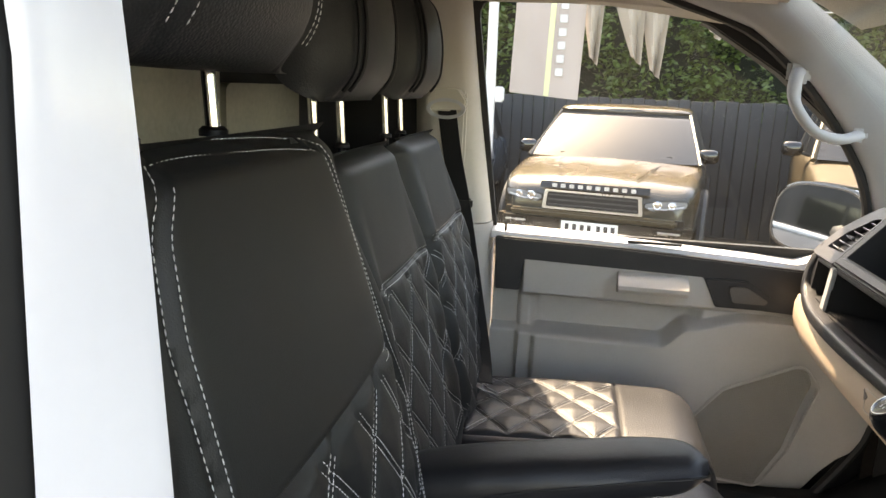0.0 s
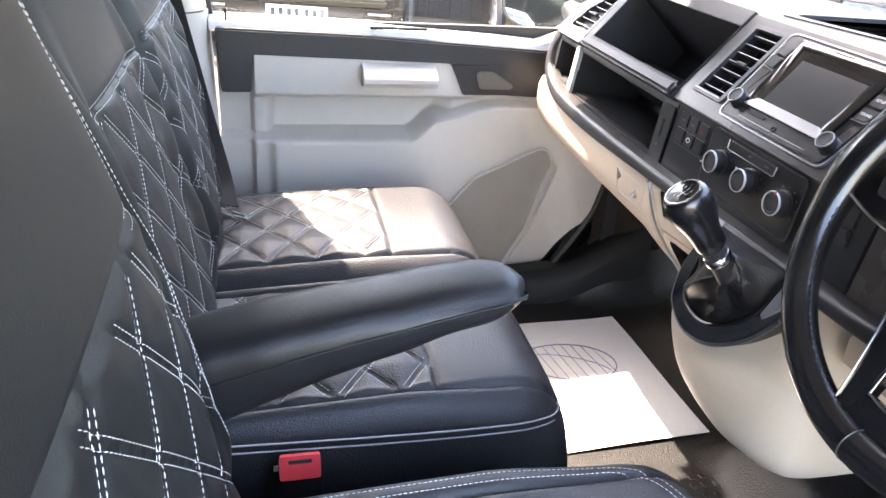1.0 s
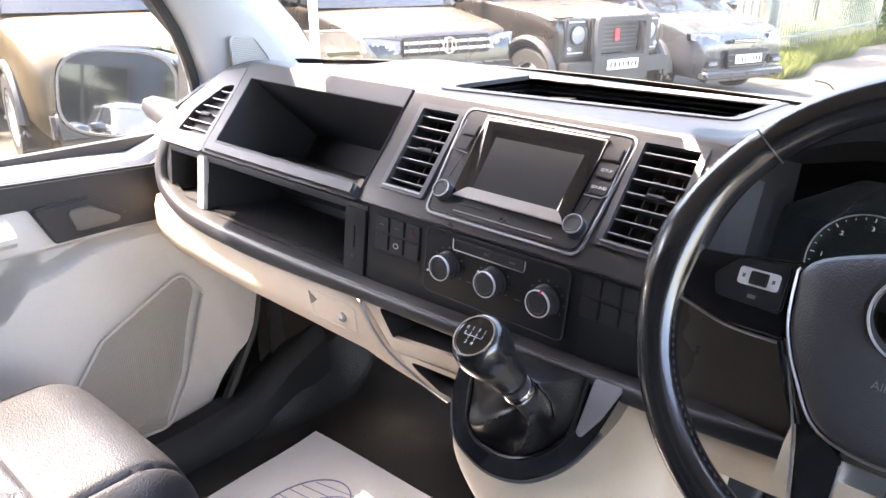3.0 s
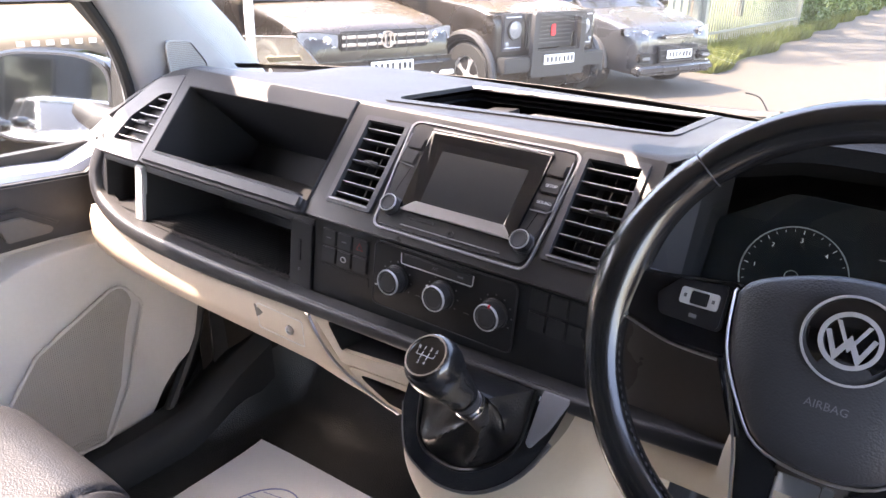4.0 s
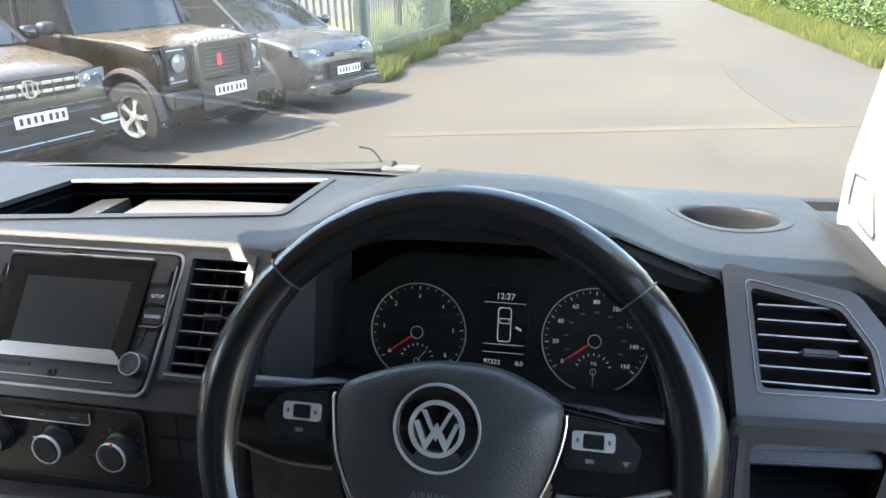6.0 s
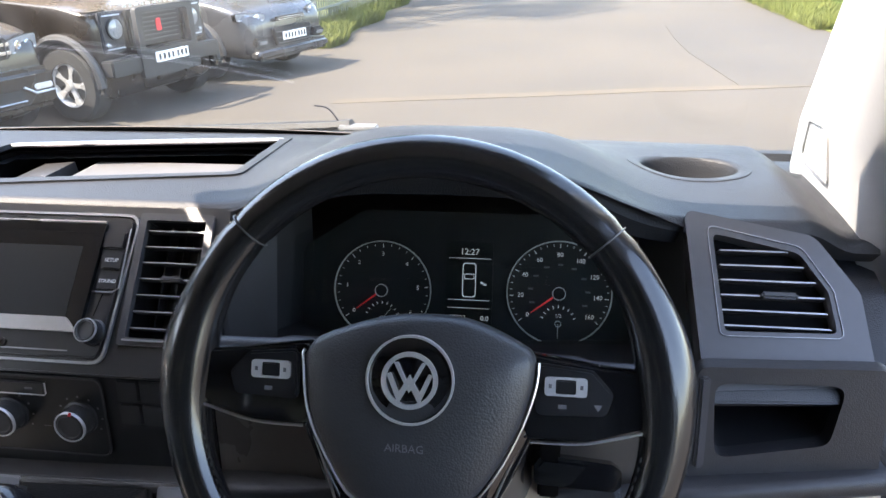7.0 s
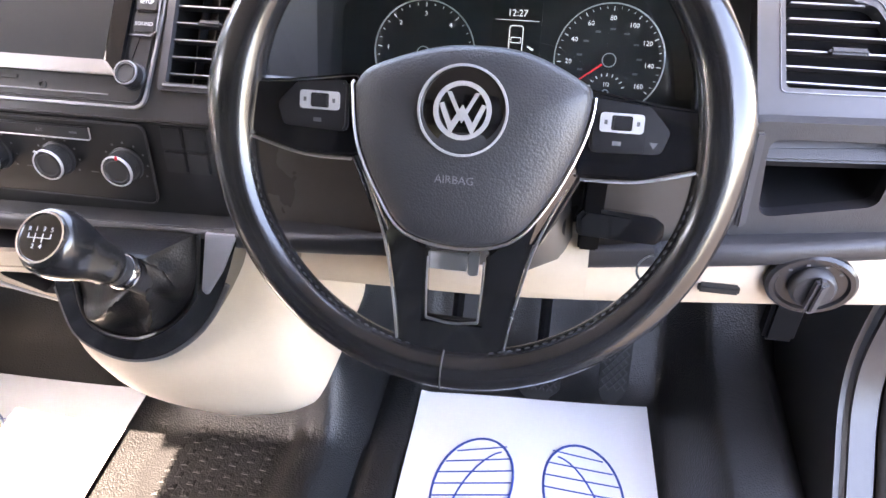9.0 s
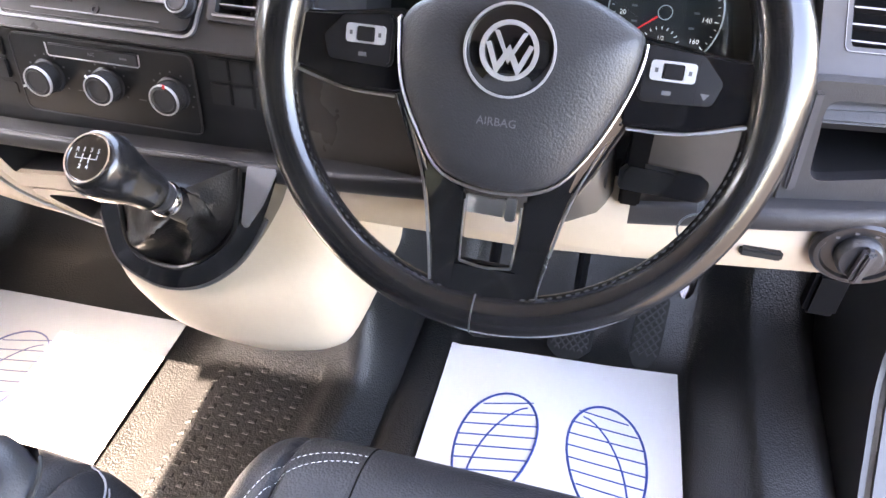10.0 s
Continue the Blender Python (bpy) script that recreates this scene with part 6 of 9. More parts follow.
kb = part("knob", moved(lathe([(0.013, 0.034), (0.0165, 0.040), (0.0168, 0.052), (0.0185, 0.070), (0.0225, 0.088), (0.0250, 0.102), (0.0255, 0.114), (0.0240, 0.124), (0.0210, 0.130), (0.0190, 0.131)], 32), gl @ Matrix.Diagonal((1.0, 1.08, 1, 1))), M_rim, gear, "black leather gear knob", 70)
cap_m = gl @ Matrix.Translation((0, 0, 0.1305))
part("knob_ring", moved(ring(0.0190, 0.0205, -0.002, 0.0020, 36), cap_m), M_chrome, kb, "chrome ring")
part("knob_cap", moved(lathe([(0.018, -0.002), (0.018, 0.0005), (0.001, 0.0012)], 32), cap_m), M_gloss, kb, "gloss black shift diagram")
cm = cap_m @ Matrix.Translation((0, 0, 0.0013))
for tx, x, y in (("R", -0.0105, 0.0058), ("1", -0.0045, 0.0062), ("3", 0.0022, 0.0062), ("5", 0.0090, 0.0058), ("2", -0.0045, -0.0075), ("4", 0.0022, -0.0075)):
    writing(tx, 0.0052, M_piping, kb, cm @ Matrix.Translation((x, y, 0)), name="numeral", depth=0.0002)
part("diagram_line", moved(joined(box((-0.001, -0.0008, 0), (0.020, 0.0007, 0.0004)), box((-0.0045, -0.0008, 0), (0.0007, 0.007, 0.0004)), box((0.0022, -0.0008, 0), (0.0007, 0.007, 0.0004)), box((0.0090, 0.001, 0), (0.0007, 0.0035, 0.0004)), box((-0.0105, 0.001, 0), (0.0007, 0.0035, 0.0004))), cm), M_piping, kb)
part("knob_button", moved(box((0, 0.024, 0.098), (0.012, 0.010, 0.018), 0.004), gl), M_dash, kb)

# ---- pedals
def pedal(name, label, c, w, h, tilt, yaw=0.0, arm_dx=0.06):
    p = thing(name, label, "pedal", "pedals")
    m = axes(c, (0, -1, 0), (math.sin(tilt), yaw, math.cos(tilt)))
    part("pad", moved(bevelled(prism(rounded([(-w * 0.26, -h), (w * 0.20, -h), (w * 0.5, -h * 0.55), (w * 0.5, h), (-w * 0.5, h), (-w * 0.5, -h * 0.60)], 0.012), -0.006, 0.006), 0.002), m), M_pedal, p, "black rubber pedal pad")
    ribs = bmesh.new()
    for s in (-1, 1):
        for k in range(-6, 7):
            q = k * 0.016
            lim = [((v - q) / (1.2 * s)) for v in (-h * 0.62, h * 0.95)]
            xa, xb = max(-w * 0.42, min(lim)), min(w * 0.42, max(lim))
            if xb - xa < 0.006:
                continue
            ya, yb = q + s * xa * 1.2, q + s * xb * 1.2
            add_loops(ribs, [[(xa, ya - 0.0018, z), (xb, yb - 0.0018, z), (xb, yb + 0.0018, z), (xa, ya + 0.0018, z)] for z in (0.005, 0.0085)], caps=True)
    tagged(part("pad_ribs", moved(ribs, m), M_black, p, "crossed rubber ribs"), kind="stuff")
    part("lever", tube([Vector(c) + Vector((0.02, 0, 0.0)), Vector(c) + Vector((arm_dx + 0.04, 0, 0.10)), Vector(c) + Vector((arm_dx + 0.08, 0, 0.30))], 0.010, 8), M_void, p, "black pedal lever")
    return p


pedal("accelerator_pedal", "black ribbed rubber accelerator pedal", (1.045, -0.616, 0.604), 0.050, 0.066, 0.45)
pedal("brake_pedal", "black ribbed rubber brake pedal", (1.05, -0.492, 0.560), 0.076, 0.048, 0.45)
pedal("clutch_pedal", "black ribbed rubber clutch pedal", (1.05, -0.335, 0.560), 0.066, 0.040, 0.45)
part("pedal_pin", tube([(1.025, -0.652, 0.712), (1.028, -0.652, 0.722), (1.035, -0.654, 0.775)], [0.007, 0.012, 0.012], 12), M_chrome, bpy.data.objects["accelerator_pedal"], "bare metal pedal stop")


# ---- seats ----
def pillow(m, L, half, face, thick, disp, na=96, nl=110, edge=8.0):
    """A padded block: local x across, y along, z out. face(s, t): height of the front, thick(t): depth behind it."""
    loops = []
    for j in range(nl + 1):
        t = L * j / nl
        w, T = half(t), thick(t)
        lp = []
        for i in range(na + 1):
            s = -math.cos(math.pi * (0.06 + 0.88 * i / na)) / math.cos(math.pi * 0.06)
            s = 0.5 * s + 0.5 * (2 * i / na - 1)
            e = max(0.0, 1 - abs(s) ** edge) ** 0.5
            a = s * w
            lp.append((a, t, -T + (T + face(s, t)) * e + disp(a, t) * (1 if e > 0.6 else e)))
        for i in range(9):
            s = 1 - 2 * (i + 0.5) / 9
            lp.append((s * w, t, -T - 0.015 * (1 - s * s)))
        loops.append(lp)
    return moved(loft(loops, caps=True), m)


def near(v, c, w):
    return math.exp(-((v - c) / w) ** 2)


# two sets of slanting lines: spacing across, slope, shift
BACK_LATTICE = ((0.090, 1.15, -0.437), (0.130, -1.15, 0.241))
SEAT_LATTICE = ((0.105, 0.80, 0.2), (0.105, -0.80, 0.1))


def quilt(a, t, lattice, depth=0.0038, width=0.05):
    (da, sa, oa), (db, sb, ob) = lattice
    p, q = (a + t / sa) / da + oa, (a + t / sb) / db + ob
    d1, d2 = abs((p + 0.5) % 1 - 0.5), abs((q + 0.5) % 1 - 0.5)
    return -depth * max(math.exp(-(d1 / width) ** 2), math.exp(-(d2 / width) ** 2)) + 0.0025 * min(d1, d2) * 4


def seam_rows(surf, lines, parent, m, name="seam_stitching", offset=0.0045, double=True):
    """Rows of white thread along lines in the (across, along) plane of a pillow."""
    bms = []
    for pts in lines:
        for s in ((-1, 1) if double else (0,)):
            row = []
            for k, (a, t) in enumerate(pts):
                a0, t0 = pts[max(0, k - 1)]
                a1, t1 = pts[min(len(pts) - 1, k + 1)]
                l = math.hypot(a1 - a0, t1 - t0) or 1
                na_, nt_ = -(t1 - t0) / l, (a1 - a0) / l
                aa, tt = a + s * offset * na_, t + s * offset * nt_
                row.append((aa, tt, surf(aa, tt) + 0.0006))
            bms.append(stitches(row))
    ob = part(name, moved(joined(*bms), m), M_thread, parent, "rows of white stitching")
    return tagged(ob, kind="stuff")


def diamond_lines(inside, t0, t1, lattice, n=60):
    out = []
    for d, s, o in lattice:
        for k in range(-20, 21):
            pts = []
            for i in range(n + 2):
                t = t0 + (t1 - t0) * i / n
                a = (k - o) * d - t / s
                if i <= n and inside(a, t):
                    pts.append((a, t))
                else:
                    if len(pts) > 2:
                        out.append(pts)
                    pts = []
    return out


def make_back(parent, yc, x0, z0, recline, L, w_low, w_top, panel, quilt_z, name="backrest", bolster=0.035, hz=0.045, hw=0.150, hy=0.0, edges=None, gap=0.004):
    m = axes((x0, yc, z0), (0, 1, 0), (-math.sin(recline), 0, math.cos(recline)))

    def half(t):
        f = t / L
        w = w_low + (w_top - w_low) * smooth(0.45, 0.97, f)
        tip = max(0.0, (f - 0.93) / 0.07)
        return w * max(0.05, 1 - 0.16 * tip ** 2)

    def thick(t):
        f = t / L
        return 0.10 * max(0.1, (1 - max(0.0, (f - 0.90) / 0.10) ** 2.5)) if f < 1 else 0.012

    def pan(t, sd):
        if edges:
            return lerp_table(edges[0 if sd < 0 else 1], t)
        f = t / L
        return sd * (panel + (panel * 0.93 - panel) * smooth(0.55, 0.98, f))

    def margin(a, t):
        """Distance inside the sewn panel."""
        return min(a - pan(t, -1), pan(t, 1) - a)

    tq = (quilt_z - z0) / math.cos(recline)
    ttop = L - (0.014 if edges else 0.035)

    b0 = 0.78 if edges else 0.58

    def face(s, t):
        f = t / L
        top = max(0.0, (f - 0.94) / 0.06)
        return bolster * smooth(b0, 0.95 if edges else 0.82, abs(s)) * (1 - smooth(0.6, 0.95, f)) * smooth(-0.02, 0.10, f) + 0.012 * math.sin(math.pi * min(1, f)) * (1 - s * s) - 0.035 * top ** 2

    def disp(a, t):
        mg = margin(a, t)
        d = -0.006 * near(mg, 0, 0.0045) if t < ttop else 0
        if mg > 0:
            d -= 0.005 * near(t, tq, 0.004) + (0.006 * near(t, ttop, 0.0045) if edges else 0)
            if t < tq:
                d += quilt(a, t, BACK_LATTICE) * smooth(0.0, 0.012, mg) * smooth(0.0, 0.01, tq - t)
        return d

    def surf(a, t):
        s = a / half(t)
        e = max(0.0, 1 - abs(s) ** 8) ** 0.5
        T = thick(t)
        return -T + (T + face(s, t)) * e + disp(a, t)

    bk = part(name, pillow(m, L, half, face, thick, disp), M_seatpanel, parent, "padded black backrest with quilted lower half", 60)
    seams = [[(pan(t, sd), t) for t in [0.02 + (ttop - (0.022 if edges else 0.04)) * i / 50 for i in range(51)]] for sd in (-1, 1)]
    across = lambda f, t: pan(t, -1) + (pan(t, 1) - pan(t, -1)) * f
    if edges:
        seam_rows(surf, seams, bk, m, "seam_stitching", 0.0065)
        seam_rows(surf, [[(across(0.02 + 0.96 * i / 24, ttop), ttop + 0.004 * (1 - (2 * i / 24 - 1) ** 4) - 0.003 + (0.010 * (1 - i / 24) if edges else 0)) for i in range(25)]], bk, m, "top_stitching", 0.006)
    seam_rows(surf, [[(across((0.88 if edges else 0.01) + (0.11 if edges else 0.98) * i / 24, tq), tq) for i in range(25)]], bk, m, "panel_stitching", 0.005)
    seam_rows(surf, diamond_lines(lambda a, t: margin(a, t) > 0.006 and t < tq - 0.006, 0.03, tq, BACK_LATTICE), bk, m, "quilt_stitching", gap)
    # headrest on two posts
    hb = Vector((x0 - math.sin(recline) * L, yc, z0 + math.cos(recline) * L))
    hm = axes(hb + Vector((0.0, hy, hz)), (0, 1, 0), (-0.10, 0, 1))
    hp_ = lambda s_, t: 0.022 * (1 - s_ * s_) + 0.02 * math.sin(math.pi * t / 0.22) - 0.03 * max(0, (t - 0.17) / 0.05) ** 2 - 0.03 * max(0, (0.05 - t) / 0.05) ** 2
    hr = part("headrest", pillow(hm @ Matrix.Translation((0, 0, -0.01)), 0.22, lambda t: hw * (1 - 0.10 * ((t - 0.11) / 0.11) ** 4), hp_, lambda t: 0.085 * (1 - 0.7 * abs((t - 0.11) / 0.11) ** 5),
                                 lambda a, t: -0.005 * near(abs(a), hw * 0.62, 0.004), 48, 30, 5.0), M_leather, parent, "black leather headrest", 60)
    hs = lambda a, t: hp_(a / hw, t) * (max(0.0, 1 - abs(a / hw) ** 5) ** 0.5)
    if edges:
        seam_rows(hs, [[(sd * hw * 0.62, 0.02 + 0.18 * i / 20) for i in range(21)] for sd in (-1, 1)], hr, hm @ Matrix.Translation((0, 0, -0.008)), "seam_stitching", 0.009)
    else:
        for sd in (-1, 1):
            for off in (0.56, 0.68):
                band = [(sd * hw * off, 0.012 + 0.196 * i / 20) for i in range(21)]
                part("piping", moved(tube([(a, t, hs(a, t) + 0.001) for a, t in band], 0.003, 6), hm @ Matrix.Translation((0, 0, -0.010))), M_black, hr, "black piping")
    for sd in (-1, 1):
        pp = hb + Vector((-0.068, hy + sd * 0.064, 0))
        part("headrest_post", tube([pp + Vector((0.004, 0, -0.05)), pp + Vector((-0.006, 0, hz + 0.05))], 0.0065, 12), M_chrome, parent, "chrome headrest post")
        part("post_guide", moved(lathe([(0.012, -0.004), (0.012, 0.001), (0.009, 0.004), (0.008, 0.001)], 16), Matrix.Translation(pp + Vector((0.002, 0, -0.008)))), M_black, parent, "black post guide")
    return bk


def make_cushion(parent, yc, x0, x1, z, half_w, seam_x, thick_=0.10, name="cushion", bol=0.022, crown=0.012):
    L = x1 - x0
    m = axes((x0, yc, z), (0, -1, 0), (1, 0, 0.05))

    def half(t):
        f = t / L
        return half_w * (1 - 0.10 * max(0.0, (f - 0.80) / 0.20) ** 2)

    def thick(t):
        return thick_

    def drop(t):
        f = max(0.0, (t - (L - 0.085)) / 0.085)
        return 0.085 * (1 - math.sqrt(max(0.0, 1 - min(1, f) ** 2.2)))

    def face(s, t):
        return bol * smooth(0.62, 0.85, abs(s)) * (1 - smooth(0.55, 0.85, t / L)) + crown * (1 - s * s) * math.sin(math.pi * min(1, 0.15 + 0.8 * t / L)) - drop(t)

    pan = half_w * 0.72
    ts = seam_x - x0

    def disp(a, t):
        d = -0.008 * near(abs(a), pan, 0.0035)
        if abs(a) < pan:
            d -= 0.005 * near(t, ts, 0.004)
            if t < ts:
                d += quilt(a, t, SEAT_LATTICE) * smooth(0.0, 0.012, pan - abs(a)) * smooth(0, 0.01, ts - t)
        return d

    def surf(a, t):
        s = a / half(t)
        e = max(0.0, 1 - abs(s) ** 8) ** 0.5
        return -thick_ + (thick_ + face(s, t)) * e + disp(a, t)

    cu = part(name, pillow(m, L, half, face, thick, disp), M_leather, parent, "black leather cushion with diamond quilting", 60)
    seam_rows(surf, diamond_lines(lambda a, t: abs(a) < pan - 0.006 and t < ts - 0.006, 0.02, ts, SEAT_LATTICE), cu, m, "quilt_stitching", 0.0045)
    return cu, m, surf, L


driver = thing("driver_chair", "black leather driver seat with white diamond stitching", "seat", "front seats")
make_back(driver, -0.445, 0.045, 0.93, radians(12.5), 0.560, 0.262, 0.205, 0.180, 1.242, hw=0.165, hy=-0.012,
          edges=([(0.0, -0.165), (0.36, -0.167), (0.446, -0.166), (0.508, -0.155), (0.539, -0.138), (0.556, -0.122)], [(0.0, 0.235), (0.25, 0.228), (0.315, 0.205), (0.43, 0.175), (0.534, 0.125), (0.548, 0.085)]))
dc, dm, dsf, dL = make_cushion(driver, -0.445, -0.03, 0.545, 0.885, 0.262, 0.25, 0.13)
side_l = [[(sd * 0.205, 0.10 + (dL - 0.22) * i / 40) for i in range(41)] for sd in (-1, 1)]
curve_l = [[(sd * (0.205 - 0.09 * (1 - math.cos(math.pi / 2 * i / 20))), dL - 0.12 + 0.075 * math.sin(math.pi / 2 * i / 20)) for i in range(21)] for sd in (-1, 1)]
seam_rows(dsf, side_l + curve_l, dc, dm, "edge_stitching", 0.006)
for sd in (-1, 1):
    part("panel_seam", moved(tube([(sd * 0.115, t, dsf(sd * 0.115, t) - 0.0002) for t in [0.29 + (dL - 0.300) * i / 30 for i in range(31)]], 0.0011, 6), dm), M_void, dc, "dark sewn seam of the middle panel")
part("seat_base", bevelled(loft([[(x, y, z_) for x, y in ((-0.02, -0.68), (0.46, -0.68), (0.46, -0.21), (-0.02, -0.21))] for z_ in (0.50, 0.76)], caps=True), 0.015), M_dark, driver, "black seat pedestal")

bench = thing("passenger_bench", "black leather double passenger seat with diamond quilting", "bench seat", "front seats")
make_back(bench, 0.115, -0.005, 0.87, radians(14.5), 0.570, 0.205, 0.190, 0.184, 1.232, "middle_backrest", 0.022, hz=0.068, hw=0.150)
make_back(bench, 0.525, -0.005, 0.87, radians(14.5), 0.570, 0.205, 0.190, 0.184, 1.232, "outer_backrest", 0.022, hz=0.068, hw=0.150)
make_cushion(bench, 0.105, -0.05, 0.475, 0.850, 0.195, 0.29, 0.16, "middle_cushion", 0.020)
make_cushion(bench, 0.495, -0.05, 0.470, 0.850, 0.205, 0.29, 0.16, "outer_cushion", 0.008)
# white piping round the middle cushion's side
for dz in (0.0, -0.012):
    pts = curve_pts([(0.02, -0.0905, 0.852 + dz), (0.20, -0.0915, 0.846 + dz), (0.34, -0.0895, 0.842 + dz), (0.42, -0.078, 0.836 + dz), (0.462, -0.045, 0.826 + dz), (0.476, 0.04, 0.815 + dz)], 8)
    part("piping", tube(pts, 0.0012, 6), M_piping, bench, "pale piping")
part("bench_base", bevelled(loft([[(x, y, z_) for x, y in ((-0.05, -0.07), (0.40, -0.07), (0.40, 0.70), (-0.05, 0.70))] for z_ in (0.49, 0.74)], caps=True), 0.015), M_dark, bench, "dark bench base")
# folding armrest between the seats
arm_st = []
for x, zt, zb, y0, y1 in ((-0.02, 1.055, 0.955, -0.196, -0.120), (0.0, 1.066, 0.965, -0.204, -0.112), (0.06, 1.080, 0.990, -0.206, -0.110), (0.12, 1.092, 1.016, -0.206, -0.110), (0.20, 1.106, 1.043, -0.205, -0.110), (0.26, 1.116, 1.064, -0.204, -0.112), (0.300, 1.120, 1.074, -0.202, -0.116), (0.320, 1.118, 1.084, -0.196, -0.126), (0.333, 1.110, 1.094, -0.184, -0.142)):
    zm = zb + (zt - zb) * 0.62
    arm_st.append([(x, y0, zm), (x, y0 + 0.003, zt - 0.016), (x, y0 + 0.016, zt - 0.003), (x, (y0 + y1) / 2, zt), (x, y1 - 0.016, zt - 0.003), (x, y1 - 0.003, zt - 0.016), (x, y1, zm), (x, y1 - 0.010, zb + 0.006), (x, (y0 + y1) / 2, zb), (x, y0 + 0.010, zb + 0.006)])
cols_ = [curve_pts([st_[k] for st_ in arm_st], 4) for k in range(10)]
rings_ = []
for k in range(len(cols_[0])):
    lp = [c[k] for c in cols_]
    cl = curve_pts(lp + [lp[0]], 3)[:-1]
    rings_.append([p + Vector((0, 0.0006 * math.sin(90 * p.x + 40 * p.z), 0.0005 * math.sin(70 * p.x + 3))) for p in cl])
armrest = part("armrest", loft(rings_, caps=True), M_armrest, driver, "black grained leather folding armrest", 60)
part("armrest_seam", tube([p + Vector((0, -0.0008, 0)) for p in cols_[0][3:-2]], 0.0014, 6), M_black, armrest, "dark sewn seam")

# ---- seat belt and buckle
belt = thing("seat_belt", "black passenger seat belt hanging from its pillar loop", "seat belt")


def strap(pts, w, across, th=0.0014):
    P = curve_pts(pts, 8)
    ac = Vector(across).normalized()
    loops = []
    for i, p in enumerate(P):
        d = (P[min(i + 1, len(P) - 1)] - P[max(0, i - 1)]).normalized()
        n = d.cross(ac).normalized()
        loops.append([p - ac * w / 2 - n * th, p + ac * w / 2 - n * th, p + ac * w / 2 + n * th, p - ac * w / 2 + n * th])
    return loft(loops, caps=True)


part("webbing", strap([(-0.140, 0.738, 1.462), (-0.122, 0.735, 1.36), (-0.094, 0.730, 1.24), (-0.05, 0.68, 1.05), (-0.015, 0.60, 0.93), (0.0, 0.53, 0.885)], 0.047, (1, -0.25, 0)), M_belt, belt, "black webbing")
part("pillar_loop", moved(bevelled(prism(rounded([(-0.032, -0.006), (0.032, -0.006), (0.038, 0.012), (0.022, 0.034), (-0.022, 0.034), (-0.038, 0.012)], 0.010), -0.005, 0.010), 0.003, 3), axes((-0.142, 0.744, 1.466), (1, 0, 0), (0, 0.05, 1)) @ Matrix.Diagonal((1.3, 1.35, 1.3, 1))), material("cream_loop_plastic", (0.66, 0.62, 0.54), 0.25, coat=0.3, vary=0.05), belt, "glossy cream plastic belt loop")
part("loop_ring", moved(ring_plate([(0.046 * math.cos(a * math.pi / 14), 0.024 * math.sin(a * math.pi / 14)) for a in range(28)], [(0.037 * math.cos(a * math.pi / 14), 0.016 * math.sin(a * math.pi / 14)) for a in range(28)], -0.002, 0.004), axes((-0.141, 0.733, 1.464), (1, 0, 0), (0, 0.05, 1))), M_satin, belt, "bright metal slot ring")
part("height_adjuster", box((-0.138, 0.757, 1.42), (0.085, 0.020, 0.17), 0.006), M_head, belt, "pale height adjuster")
part("belt_stop", box((-0.094, 0.733, 1.245), (0.052, 0.016, 0.026), 0.005), M_black, belt, "black belt stop")
part("tongue", moved(bevelled(ring_plate(rect(-0.014, -0.03, 0.014, 0.03, 0.004), rect(-0.006, -0.012, 0.006, 0.024, 0.003), -0.0015, 0.0015), 0.0004), axes((0.012, 0.50, 0.882), (0.3, -1, 0), (1, 0.3, -0.5))), M_chrome, belt, "metal belt tongue")
buckle = thing("belt_buckle", "black belt buckle with a red release button", "belt buckle")
part("casing", box((0.100, -0.118, 0.805), (0.055, 0.022, 0.075), 0.006), M_black, buckle, "black buckle casing")
part("release_button", moved(bevelled(ring_plate(rect(-0.024, -0.014, 0.024, 0.014, 0.004), rect(-0.014, 0.004, 0.014, 0.009, 0.002), -0.004, 0.008), 0.002), axes((0.103, -0.124, 0.843), (1, 0, 0), (0, -0.5, 1)) @ pose(0, 0, 0, -55, 0, 0)), M_red, buckle, "red release button")
part("button_fill", moved(box((0, 0.0, 0.0), (0.046, 0.026, 0.008), 0.002), axes((0.103, -0.124, 0.843), (1, 0, 0), (0, -0.5, 1)) @ pose(0, 0, 0, -55, 0, 0)), M_black, buckle)

